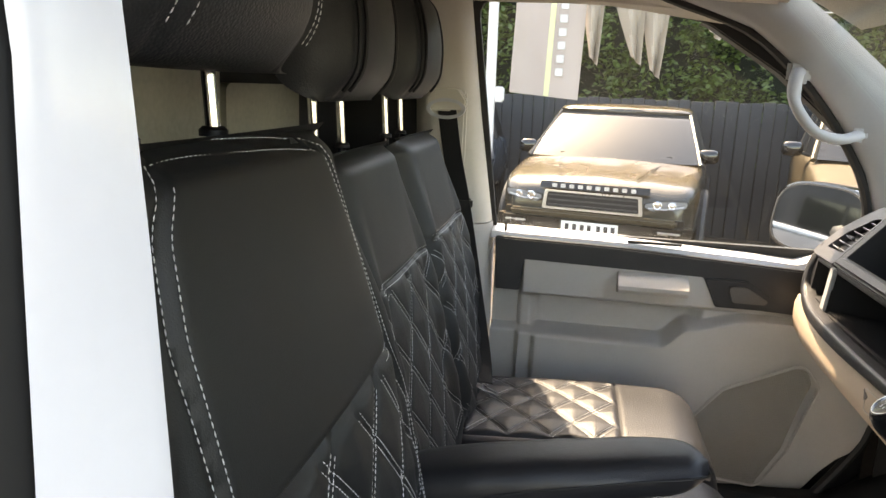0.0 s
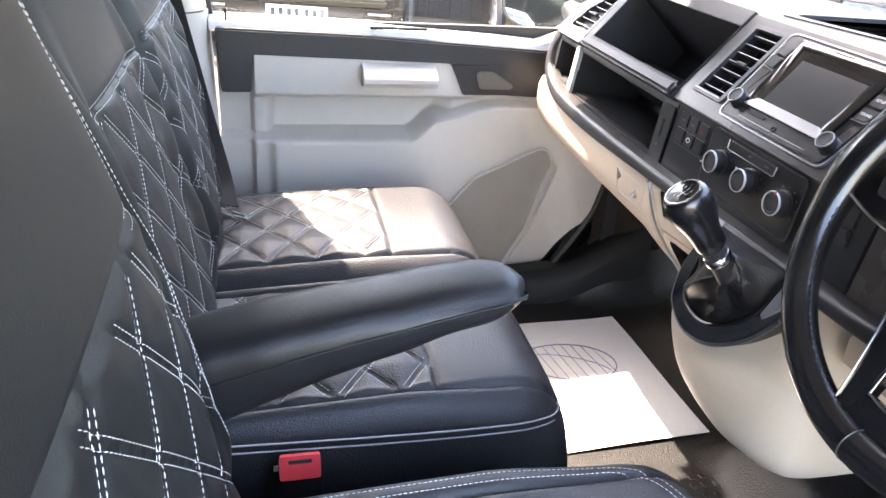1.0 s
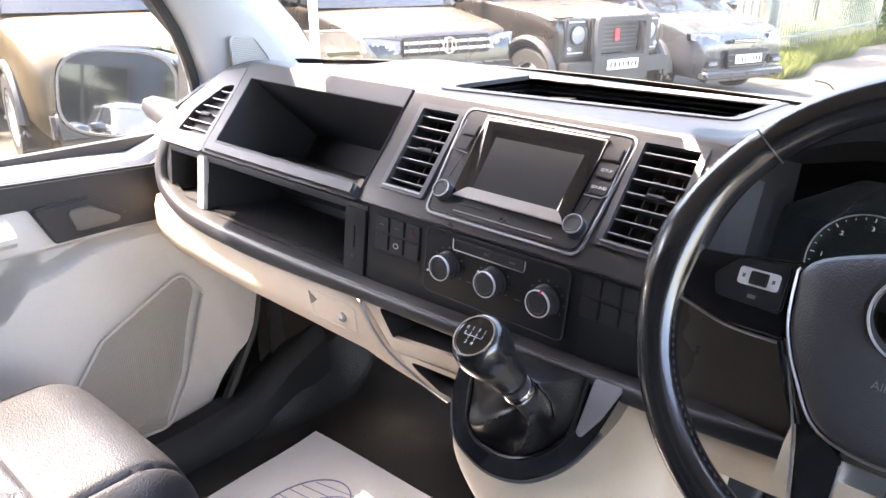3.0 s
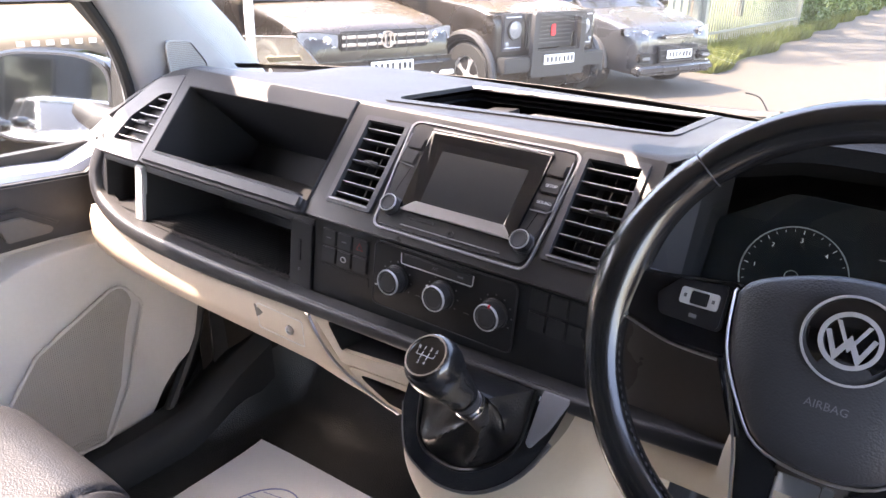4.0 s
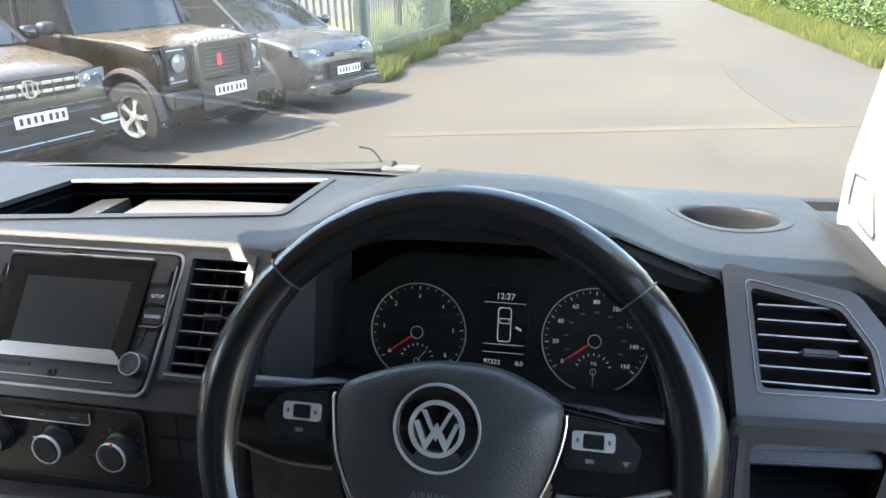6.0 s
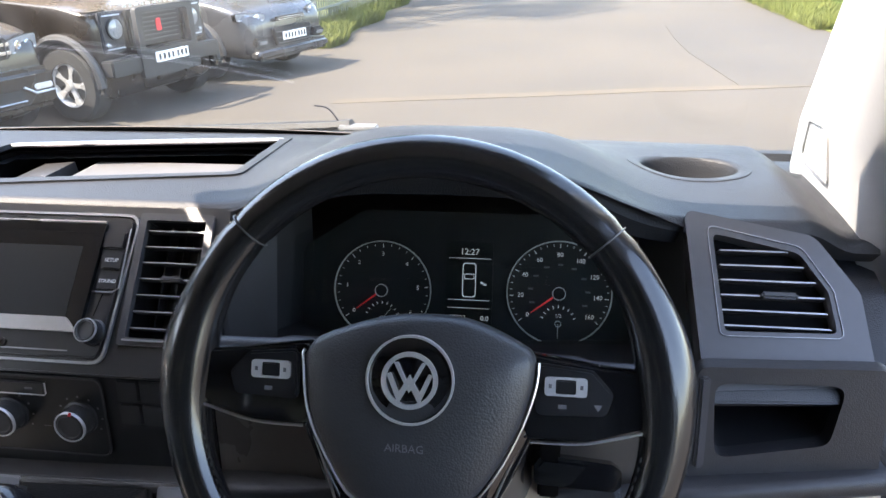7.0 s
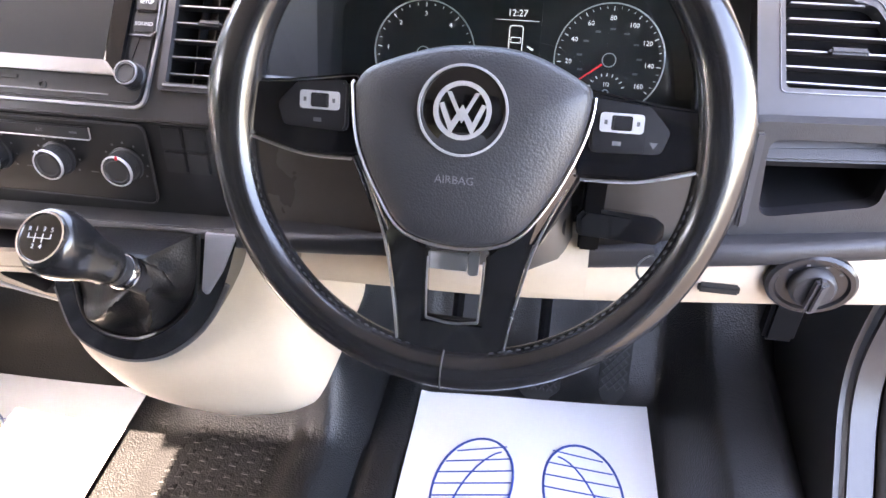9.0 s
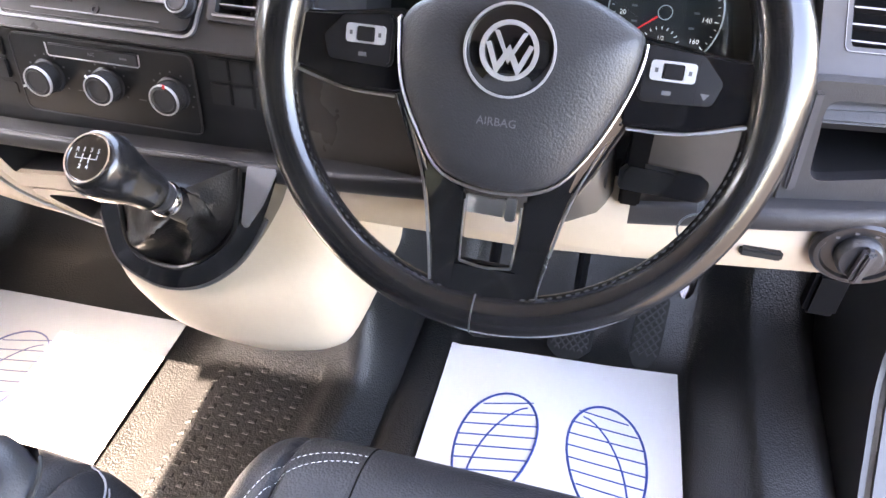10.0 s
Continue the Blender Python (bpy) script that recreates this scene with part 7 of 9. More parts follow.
# ---- paper floor mats
def paper_mat(corners, name, label, prints, ink, vc=0.50, line=1.0):
    """corners: near-left, near-right, far-right, far-left on the floor."""
    th_ = thing(name, label, "paper mat", "paper mats")
    c = [Vector((x, y, FLOOR_Z + 0.010)) for x, y in corners]

    def fn(u, v):
        p = c[0].lerp(c[1], u).lerp(c[3].lerp(c[2], u), v)
        z = floor_height(p.x, p.y) + 0.006 + 0.004 * math.sin(5 * u + 3 * v) * math.sin(4 * v) + 0.004 * v ** 6 * (0.5 + 0.5 * math.cos(6 * u))
        return (p.x, p.y, z)
    part("sheet", sheet(fn, 24, 24, 0.0008), M_paper, th_, "white paper sheet")

    def on(u, v, h=0.0012):
        p = Vector(fn(u, v))
        return p + Vector((0, 0, h))
    for cu, mir_ in prints:
        ob_ = []
        outline = []
        for k in range(41):
            a = 2 * math.pi * k / 40
            uu, vv = 0.150 * math.cos(a), 0.27 * math.sin(a)
            uu *= 1 + 0.18 * math.sin(a) * 1
            outline.append(on(cu + uu + mir_ * 0.03 * math.sin(a), vc + vv))
        pr = part("shoe_print", tube(outline, 0.0021 * line, 5, cap=False), ink, th_, "blue printed shoe outline")
        for k in range(9):
            vv = -0.23 + k * 0.056
            w_ = 0.150 * math.sqrt(max(0, 1 - (vv / 0.27) ** 2)) * (1 + 0.18 * vv / 0.27)
            part("print_line", tube([on(cu + w_ * q + mir_ * 0.03 * vv / 0.27, vc + vv + 0.02 * q * mir_) for q in (-1, -0.5, 0, 0.5, 1)], 0.0014 * line, 4), ink, pr)
        cv = [on(cu + mir_ * (0.105 - 0.19 * math.sin(math.pi / 2 * f)), vc + 0.21 - 0.43 * f ** 1.5) for f in [q / 12 for q in range(13)]]
        part("print_line", tube(cv, 0.0016 * line, 4), ink, pr)
    return th_


paper_mat([(0.62, -0.29), (0.645, -0.71), (1.065, -0.687), (1.028, -0.284)], "driver_paper_mat", "white paper mat with blue shoe prints in the driver footwell", [(0.28, 1), (0.72, -1)], M_ink)
# paler copy of the blue ink: the sun's glare on this mat put into its colour
M_inkpale = material("sun_washed_blue_ink", (0.22, 0.24, 0.42), 0.8)
paper_mat([(0.495, 0.635), (0.525, 0.195), (0.948, 0.213), (0.926, 0.650)], "passenger_paper_mat", "white paper mat with faint shoe prints in the passenger footwell", [(0.37, 1), (0.77, -1)], M_inkpale, 0.535, 0.75)


# ---- outside: yard, verge, fences, hedge ----
M_ground = material("dusty_asphalt", (0.052, 0.043, 0.033), 0.9, grain=0.4, grain_scale=60, vary=0.22, stain_scale=0.5)
M_grass = material("grass", (0.092, 0.105, 0.020), 0.8, vary=0.4, stain_scale=3)
M_leaf = material("hedge_leaves", (0.060, 0.100, 0.018), 0.55, vary=0.5, stain_scale=2)
M_bark = material("bark", (0.10, 0.08, 0.06), 0.9, grain=0.8, grain_scale=30)
M_fence = material("dark_timber_fence", (0.035, 0.038, 0.043), 0.75, vary=0.3, stain_scale=2)
M_galv = material("weathered_galvanised_steel", (0.125, 0.138, 0.118), 0.55, vary=0.2, stain_scale=3)
M_strip = material("pale_tar_joint", (0.068, 0.053, 0.036), 0.9, vary=0.2)


def ground_z(x, y):
    """The yard falls gently ahead of the van and to its left, then levels out."""
    return -0.10 - 0.012 * max(-10.0, min(12.0, y)) - 0.02 * max(-10.0, min(14.0, x))


structure("ground", sheet(lambda u, v: (-62 + 240 * u, -90 + 180 * v, ground_z(-62 + 240 * u, -90 + 180 * v)), 240, 90, 0.2), M_ground, "dusty pale asphalt yard and lane", "ground")
joint_pts = [(8.30 + 0.20 * t + 0.02 * math.sin(9 * t), 1.98 - 1.2 * t) for t in range(7)]
structure("road_joint", loft([[(x, y, ground_z(x, y) + 0.005), (x + 0.26, y, ground_z(x + 0.26, y) + 0.005), (x + 0.26, y, ground_z(x, y) - 0.02), (x, y, ground_z(x, y) - 0.02)] for x, y in joint_pts], caps=True), M_strip, "pale joint line across the asphalt", "road joint")

M_patch = material("darker_asphalt", (0.046, 0.039, 0.0315), 0.9, grain=0.4, grain_scale=60, vary=0.25, stain_scale=1.2)
structure("road_patch", loft([[(x, y0, ground_z(x, y0) + 0.006), (x, y1, ground_z(x, y1) + 0.006), (x, y1, ground_z(x, y1) - 0.03), (x, y0, ground_z(x, y0) - 0.03)] for x, y0, y1 in ((9.3, -2.75, -5.2), (10.4, -2.70, -5.2), (12.0, -2.62, -5.25), (13.9, -2.66, -5.3), (15.6, -2.75, -5.35), (16.6, -3.6, -5.35))], caps=True), M_patch, "darker mended stretch of asphalt", "road patch")


def blades(n, place, hmin, hmax, seed, width=0.012):
    rnd = random.Random(seed)
    vs, fs = [], []
    for _ in range(n):
        x, y, z = place(rnd)
        h, a = rnd.uniform(hmin, hmax), rnd.uniform(0, 6.28)
        lx, ly = rnd.uniform(-0.4, 0.4) * h, rnd.uniform(-0.4, 0.4) * h
        dx, dy = width * math.cos(a), width * math.sin(a)
        b = len(vs)
        vs += [(x - dx, y - dy, z), (x + dx, y + dy, z), (x + lx * 0.4 + dx * 0.6, y + ly * 0.4 + dy * 0.6, z + h * 0.6), (x + lx, y + ly, z + h)]
        fs += [(b, b + 1, b + 2), (b, b + 2, b + 3)]
    me = bpy.data.meshes.new("blades")
    me.from_pydata(vs, [], fs)
    return me


def leaves(n, place, size, seed):
    rnd = random.Random(seed)
    vs, fs = [], []
    for _ in range(n):
        p = Vector(place(rnd))
        s = size * rnd.uniform(0.6, 1.5)
        u = Vector((rnd.gauss(0, 1), rnd.gauss(0, 1), rnd.gauss(0, 0.6))).normalized()
        w = u.cross(Vector((rnd.gauss(0, 1), rnd.gauss(0, 1), rnd.gauss(0, 1)))).normalized()
        b = len(vs)
        vs += [tuple(p - u * s), tuple(p - w * s * 0.45), tuple(p + u * s), tuple(p + w * s * 0.45)]
        fs.append((b, b + 1, b + 2, b + 3))
    me = bpy.data.meshes.new("leaves")
    me.from_pydata(vs, [], fs)
    return me


def stuff(name, me, mat, label, cat):
    me.materials.append(mat)
    return tagged(new(name, me), label, cat, kind="stuff")


# verge along the lane on the far side of the parked cars
def verge_place(r):
    t = r.random()
    x = 13.4 + 30 * t * t + r.uniform(-0.3, 0.3)
    w = 1.1 + 0.4 * math.sin(x)
    edge = 3.45 + 0.02 * (x - 13.4) + 0.12 * math.sin(1.7 * x)
    y = edge + r.random() ** 1.5 * (w + 0.3)
    return x, y, ground_z(x, y)


stuff("grass_verge", blades(42000, verge_place, 0.04, 0.30, 1, 0.006), M_grass, "rough grass verge beside the fence", "grass")
stuff("grass_verge", blades(60000, lambda r: (14.6 + 28 * r.random() ** 1.6, -5.30 - 0.15 * math.sin(1.3 * r.random() * 20) - 2.4 * r.random() ** 1.2, -0.30), 0.04, 0.24, 2, 0.004), M_grass, "rough grass verge on the far side of the lane", "grass")
structure("verge", loft([[(x, 3.55 + 0.02 * (x - 13.4) + (0.6 if x < 13.5 else 0), -0.415), (x, 10.5, -0.44), (x, 10.5, -0.6), (x, 3.5, -0.6)] for x in (13.2, 14.4, 25, 60)], caps=True), M_grass, "grassy ground behind the verge", "verge")
structure("verge_right", loft([[(x, -5.4, -0.30), (x, -12.0, -0.25), (x, -12.0, -0.5), (x, -5.4, -0.5)] for x in (14.0, 17, 25, 60)], caps=True), M_grass, "grassy ground across the lane", "verge")


def palisade(name, a, b, h, n, label):
    f = thing(name, label, "fence", "steel fences")
    a, b = Vector((*a, ground_z(*a))), Vector((*b, ground_z(*b)))
    d = (b - a).normalized()
    nrm = Vector((-d.y, d.x, 0))
    prof = [(-0.032, 0.0), (-0.02, 0.012), (0.02, 0.012), (0.032, 0.0), (0.02, 0.008), (-0.02, 0.008)]
    bm = loft([[(x, y, z) for x, y in prof] for z in (0.06, h - 0.12)] + [[(x * 0.25, y, h) for x, y in prof]], caps=True)
    pale0 = part("pale", bm, M_galv, f, angle=30)
    me = pale0.data
    pale0.matrix_basis = Matrix.Translation(a) @ axes((0, 0, 0), d, nrm)
    for k in range(1, n):
        o_ = new("pale", me)
        o_.parent = f
        o_.matrix_basis = Matrix.Translation(a.lerp(b, k / n)) @ axes((0, 0, 0), d, nrm)
    for z in (0.4, h - 0.45):
        part("rail", moved(box(((b - a).length / 2, -0.02, z), ((b - a).length, 0.03, 0.05)), Matrix.Translation(a) @ axes((0, 0, 0), d, nrm)), M_galv, f)
    for t in (0.0, 1.0):
        p = a.lerp(b, t)
        part("post", box((p.x, p.y, p.z + h / 2), (0.15, 0.13, h), 0.006), M_galv, f, "steel fence post")
    return f


palisade("steel_fence", (14.0, 9.7), (15.6, 4.62), 2.6, 36, "grey galvanised palisade fence behind the parked cars")
palisade("steel_fence", (15.75, 4.52), (22.4, 4.10), 2.2, 46, "weathered green-grey palisade fence along the lane")
palisade("steel_fence", (18.3, -7.75), (28.5, -7.3), 1.9, 56, "grey palisade fence across the lane")

# dark close-boarded fence behind the sports utility cars
tf = thing("timber_fence", "dark close-boarded timber fence", "fence")
bb = box((0, 0, 0.88), (0.135, 0.025, 1.80), 0.006, 1)
b0 = part("board", bb, M_fence, tf)
b0.matrix_basis = Matrix.Translation((-6.0, 9.6, -0.36))
for k in range(1, 120):
    ob_ = new("board", b0.data)
    ob_.parent = tf
    ob_.matrix_basis = Matrix.Translation((-6.0 + 0.142 * k, 9.6 - 0.142 * k * 0.10 + (0.012 if k % 2 else 0), -0.36 + 0.01 * math.sin(k * 1.7) + 0.001 * k)) @ pose(0, 0, 0, 0, 0, -5.7)
for z in (0.4, 1.4):
    part("rail", moved(box((8.5, 0.04, z - 0.3), (17.2, 0.04, 0.09)), Matrix.Translation((-6.0, 9.6, 0)) @ pose(0, 0, 0, 0, 0, -5.7)), M_fence, tf)


HEDGE_CLUMPS = [(q.uniform(-9, 14), q.uniform(0.0, 0.9), 1.0 + 2.9 * q.random(), q.uniform(0.22, 0.55)) for q in [random.Random(77)] for _ in range(520)]


def hedge_place(r):
    cx, dy, cz, rad_ = HEDGE_CLUMPS[r.randrange(len(HEDGE_CLUMPS))]
    v = Vector((r.gauss(0, 1), r.gauss(0, 0.6), r.gauss(0, 0.8))).normalized() * rad_ * r.random() ** 0.35
    return cx + v.x, 10.5 - 0.10 * (cx + 6) + dy + v.y, max(0.6, cz + v.z)


stuff("hedge", leaves(60000, hedge_place, 0.046, 5), M_leaf, "tall leafy hedge above the dark fence", "hedge")
# dark sheet behind the leaves, coloured as the shade inside the hedge
structure("backdrop", sheet(lambda u, v: (-14 + 32 * u, 12.4 - 3.2 * u, -0.7 + 5.0 * v), 2, 2, 0.05), material("hedge_shade", (0.008, 0.013, 0.006), 0.9, vary=0.5), "dark sheet for the shade deep in the hedge", "backdrop")


def tree(x, y, h, r, seed, n=5200):
    t = thing("tree", "broad-leaved tree behind the lane fence", "tree", "trees", (x, y, ground_z(x, y)))
    rnd = random.Random(seed)
    part("trunk", tube([(0, 0, 0), (0.05, 0.03, h * 0.25), (-0.04, 0.06, h * 0.5), (0.05, 0.0, h * 0.8)], [0.16, 0.13, 0.09, 0.03], 9), M_bark, t)
    limbs = []
    for k in range(7):
        a = k * 0.9 + rnd.random()
        z0 = h * (0.3 + 0.07 * k)
        e = Vector((math.cos(a) * r * 0.7, math.sin(a) * r * 0.7, z0 + h * 0.18))
        part("limb", tube([(0, 0, z0), tuple(e * 0.5 + Vector((0, 0, z0 * 0.5 + 0.1))), tuple(e)], [0.06, 0.04, 0.015], 6), M_bark, t)
        limbs.append(e)
    clumps = [(l + Vector((rnd.gauss(0, 0.5), rnd.gauss(0, 0.5), rnd.gauss(0, 0.5))), rnd.uniform(0.5, 1.1)) for l in limbs for _ in range(3)] + [(Vector((rnd.gauss(0, r * 0.3), rnd.gauss(0, r * 0.3), h * rnd.uniform(0.6, 1.0))), rnd.uniform(0.6, 1.1)) for _ in range(9)]

    def place(q):
        c, s = clumps[q.randrange(len(clumps))]
        v = Vector((q.gauss(0, 1), q.gauss(0, 1), q.gauss(0, 0.8))).normalized() * s * q.random() ** 0.4
        return c + v
    me = leaves(n, place, 0.09, seed + 9)
    me.materials.append(M_leaf)
    cr = new("crown", me)
    cr.parent = t
    return t


def weeds_place(r):
    x = 22.3 + 22 * r.random() ** 1.5
    h = 0.7 + 1.0 * abs(math.sin(0.9 * x)) + 0.5 * abs(math.sin(2.3 * x + 1))
    z = h * r.random() ** 0.8
    y = 3.95 - 0.012 * (x - 22) + 0.35 * math.sin(1.9 * x + 3 * z) * 0.5 + abs(r.gauss(0, 0.5)) + 0.25 * z
    return x, y, ground_z(x, y) + z


stuff("bushes", leaves(26000, weeds_place, 0.05, 21), M_leaf, "tangled green bushes beyond the end of the fence", "bushes")
stuff("bushes", leaves(14000, lambda r: (17.5 + 16 * r.random() ** 1.3, -6.6 - 0.5 * abs(r.gauss(0, 1)), -0.28 + 1.0 * r.random() ** 1.6), 0.05, 22), M_leaf, "leafy weeds at the foot of the far fence", "bushes")
tree(16.8, 6.6, 10.5, 3.2, 1, 9000)
tree(21.5, 6.6, 11.0, 3.4, 2, 9000)
tree(27.0, 6.9, 11.0, 3.4, 3, 9000)
tree(33.5, 7.0, 11.0, 3.6, 4, 9000)
tree(42.0, 7.0, 10.0, 3.4, 5)
tree(29.0, -10.2, 6.0, 2.6, 6)
tree(40.0, -9.6, 7.0, 3.0, 7)

# banner flags on white poles
def banner_pole(x, y, label):
    f = thing("banner_flag", label, "flag", "banner flags", (x, y, ground_z(x, y)))
    part("pole", tube([(0, 0, 0), (-0.01, 0, 1.8), (-0.03, 0.01, 3.9)], [0.034, 0.031, 0.024], 10), M_white, f, "white pole")
    part("foot", lathe([(0.16, 0.0), (0.16, 0.03), (0.05, 0.05), (0.05, 0.16), (0.036, 0.17)], 20), M_galv, f, "steel pole foot")
    part("clip", box((0.045, 0, 1.62), (0.06, 0.05, 0.09), 0.01), M_paper, f, "pale cloth clip")
    return f


flag = banner_pole(-0.345, 3.5, "pale printed banner flag on a white pole")
M_bannercloth = material("banner_cloth", (0.46, 0.39, 0.36), 0.8, vary=0.1)
wave = lambda u, v: 0.035 * math.sin(6 * u + 2 * v)
part("cloth", sheet(lambda u, v: (0.105 + 0.405 * u + 0.05 * v, wave(u, v), 1.635 + 1.9 * v - 0.03 * u), 16, 30, 0.002), M_bannercloth, flag, "pale pink-grey cloth")
part("stripe", sheet(lambda u, v: (0.105 + 0.405 * (0.50 + 0.075 * u) + 0.05 * v, wave(0.50 + 0.075 * u, v) - 0.004, 1.62 + 1.9 * v), 2, 30, 0.001), material("banner_stripe", (0.75, 0.78, 0.45), 0.8), flag, "yellow-green stripe")
for k in range(6):
    part("letter_bar", box((0.39 + 0.0022 * k, wave(0.71, 0.1 + 0.04 * k) - 0.006, 1.76 + 0.075 * k), (0.045, 0.004, 0.045), 0.002), M_paper, flag, "plain bar in place of a letter")
banner_pole(3.38, 3.58, "white banner pole beside the black pick-up")
M_bunting = material("bunting_cloth", (0.42, 0.36, 0.30), 0.85)
bunting = thing("bunting", "string of faded bunting tied between the banner poles", "bunting")
cord = [Vector((-0.36 + 3.73 * k / 16, 3.50 + 0.08 * k / 16, 2.42 - 0.42 * math.sin(math.pi * k / 16) ** 0.7)) for k in range(17)]
part("cord", tube(cord, 0.004, 5), M_paper, bunting, "thin cord")
for cx, w, zt, zb, lean in ((0.20, 0.18, 2.22, 1.72, 0.04), (0.40, 0.22, 2.15, 1.73, 0.08), (0.56, 0.20, 2.12, 1.66, 0.03), (0.90, 0.2, 2.06, 1.88, 0.0)):
    part("pennant", sheet(lambda u, v: (cx + w * (u - 0.5) * (1 - 0.75 * v) + lean * v, 3.52 + 0.04 * math.sin(8 * u + 3 * v), zt + (zb - zt) * v - 0.05 * u * v), 8, 10, 0.002), M_bunting, bunting, "faded cloth pennant")


# ---- parked cars ----
M_tyre = material("tyre", (0.016, 0.016, 0.016), 0.8, grain=0.5, grain_scale=80)
M_alloy = material("alloy", (0.55, 0.55, 0.56), 0.28, metal=0.5, vary=0.05)
M_carglass = material("car_glass", (0.02, 0.022, 0.024), 0.05, coat=0.0, spec=0.6, vary=0.1, rough_vary=0.02)
M_lamp = material("headlamp", (0.20, 0.21, 0.22), 0.08, coat=1.0, vary=0.25, stain_scale=30, rough_vary=0.04)
M_cladding = material("car_cladding", (0.022, 0.022, 0.023), 0.55, grain=0.3, grain_scale=300)
M_plate = material("number_plate", (0.80, 0.80, 0.76), 0.4, vary=0.03)
M_plateink = material("plate_ink", (0.02, 0.02, 0.022), 0.6)


def sunlit_dusty(m, amount, colour=(0.21, 0.155, 0.10)):
    """Settled dust on a paint's upward faces, with sun glare put into its colour."""
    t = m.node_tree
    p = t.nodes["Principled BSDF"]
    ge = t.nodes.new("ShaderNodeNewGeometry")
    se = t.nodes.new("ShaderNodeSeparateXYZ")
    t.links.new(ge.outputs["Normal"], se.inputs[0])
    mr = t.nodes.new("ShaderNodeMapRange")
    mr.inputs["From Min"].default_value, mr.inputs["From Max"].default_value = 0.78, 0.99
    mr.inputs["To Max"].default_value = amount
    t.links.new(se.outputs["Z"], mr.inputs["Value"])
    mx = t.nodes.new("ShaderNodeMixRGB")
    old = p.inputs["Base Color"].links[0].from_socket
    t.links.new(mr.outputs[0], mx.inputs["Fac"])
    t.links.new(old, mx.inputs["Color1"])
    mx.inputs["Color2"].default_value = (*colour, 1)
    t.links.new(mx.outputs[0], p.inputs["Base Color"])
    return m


def car_wheel(parent, c, r, w, spokes, side, rim=1.0):
    wm = axes(c, (0, -1, 0), (0, 0, 1)) if side < 0 else axes(c, (0, 1, 0), (0, 0, 1))
    wh = part("wheel", moved(lathe([(r * 0.66 * rim, -w / 2), (r * 0.93, -w / 2), (r, -w * 0.36), (r, w * 0.36), (r * 0.93, w / 2), (r * 0.66 * rim, w / 2), (r * 0.64 * rim, w * 0.3)], 40, cap=False), wm), M_tyre, parent, "black tyre on a wheel")
    part("rim", moved(lathe([(rim * r * 0.67, w * 0.44), (rim * r * 0.64, w * 0.48), (rim * r * 0.60, w * 0.40), (rim * r * 0.58, 0.0), (rim * r * 0.3, -0.01), (0.01, -0.01)], 40, cap=False), wm), M_alloy, wh, "alloy rim")
    for k in range(spokes):
        part("wheel_spoke", moved(bevelled(prism([(rim * r * 0.10, -rim * r * 0.09), (rim * r * 0.34, -rim * r * 0.07), (rim * r * 0.60, -rim * r * 0.14), (rim * r * 0.60, rim * r * 0.14), (rim * r * 0.34, rim * r * 0.07), (rim * r * 0.10, rim * r * 0.09)], w * 0.22, w * 0.40), 0.006), wm @ pose(0, 0, 0, 0, 0, k * 360 / spokes)), M_alloy, wh)
    part("hub", moved(lathe([(rim * r * 0.16, 0.0), (rim * r * 0.16, w * 0.42), (rim * r * 0.10, w * 0.46), (0.005, w * 0.46)], 20), wm), M_alloy, wh)
    part("wheel_well", moved(lathe([(rim * r * 0.57, w * 0.05), (rim * r * 0.3, w * 0.04), (0.01, w * 0.04)], 30), wm), M_black, wh)
    return wh


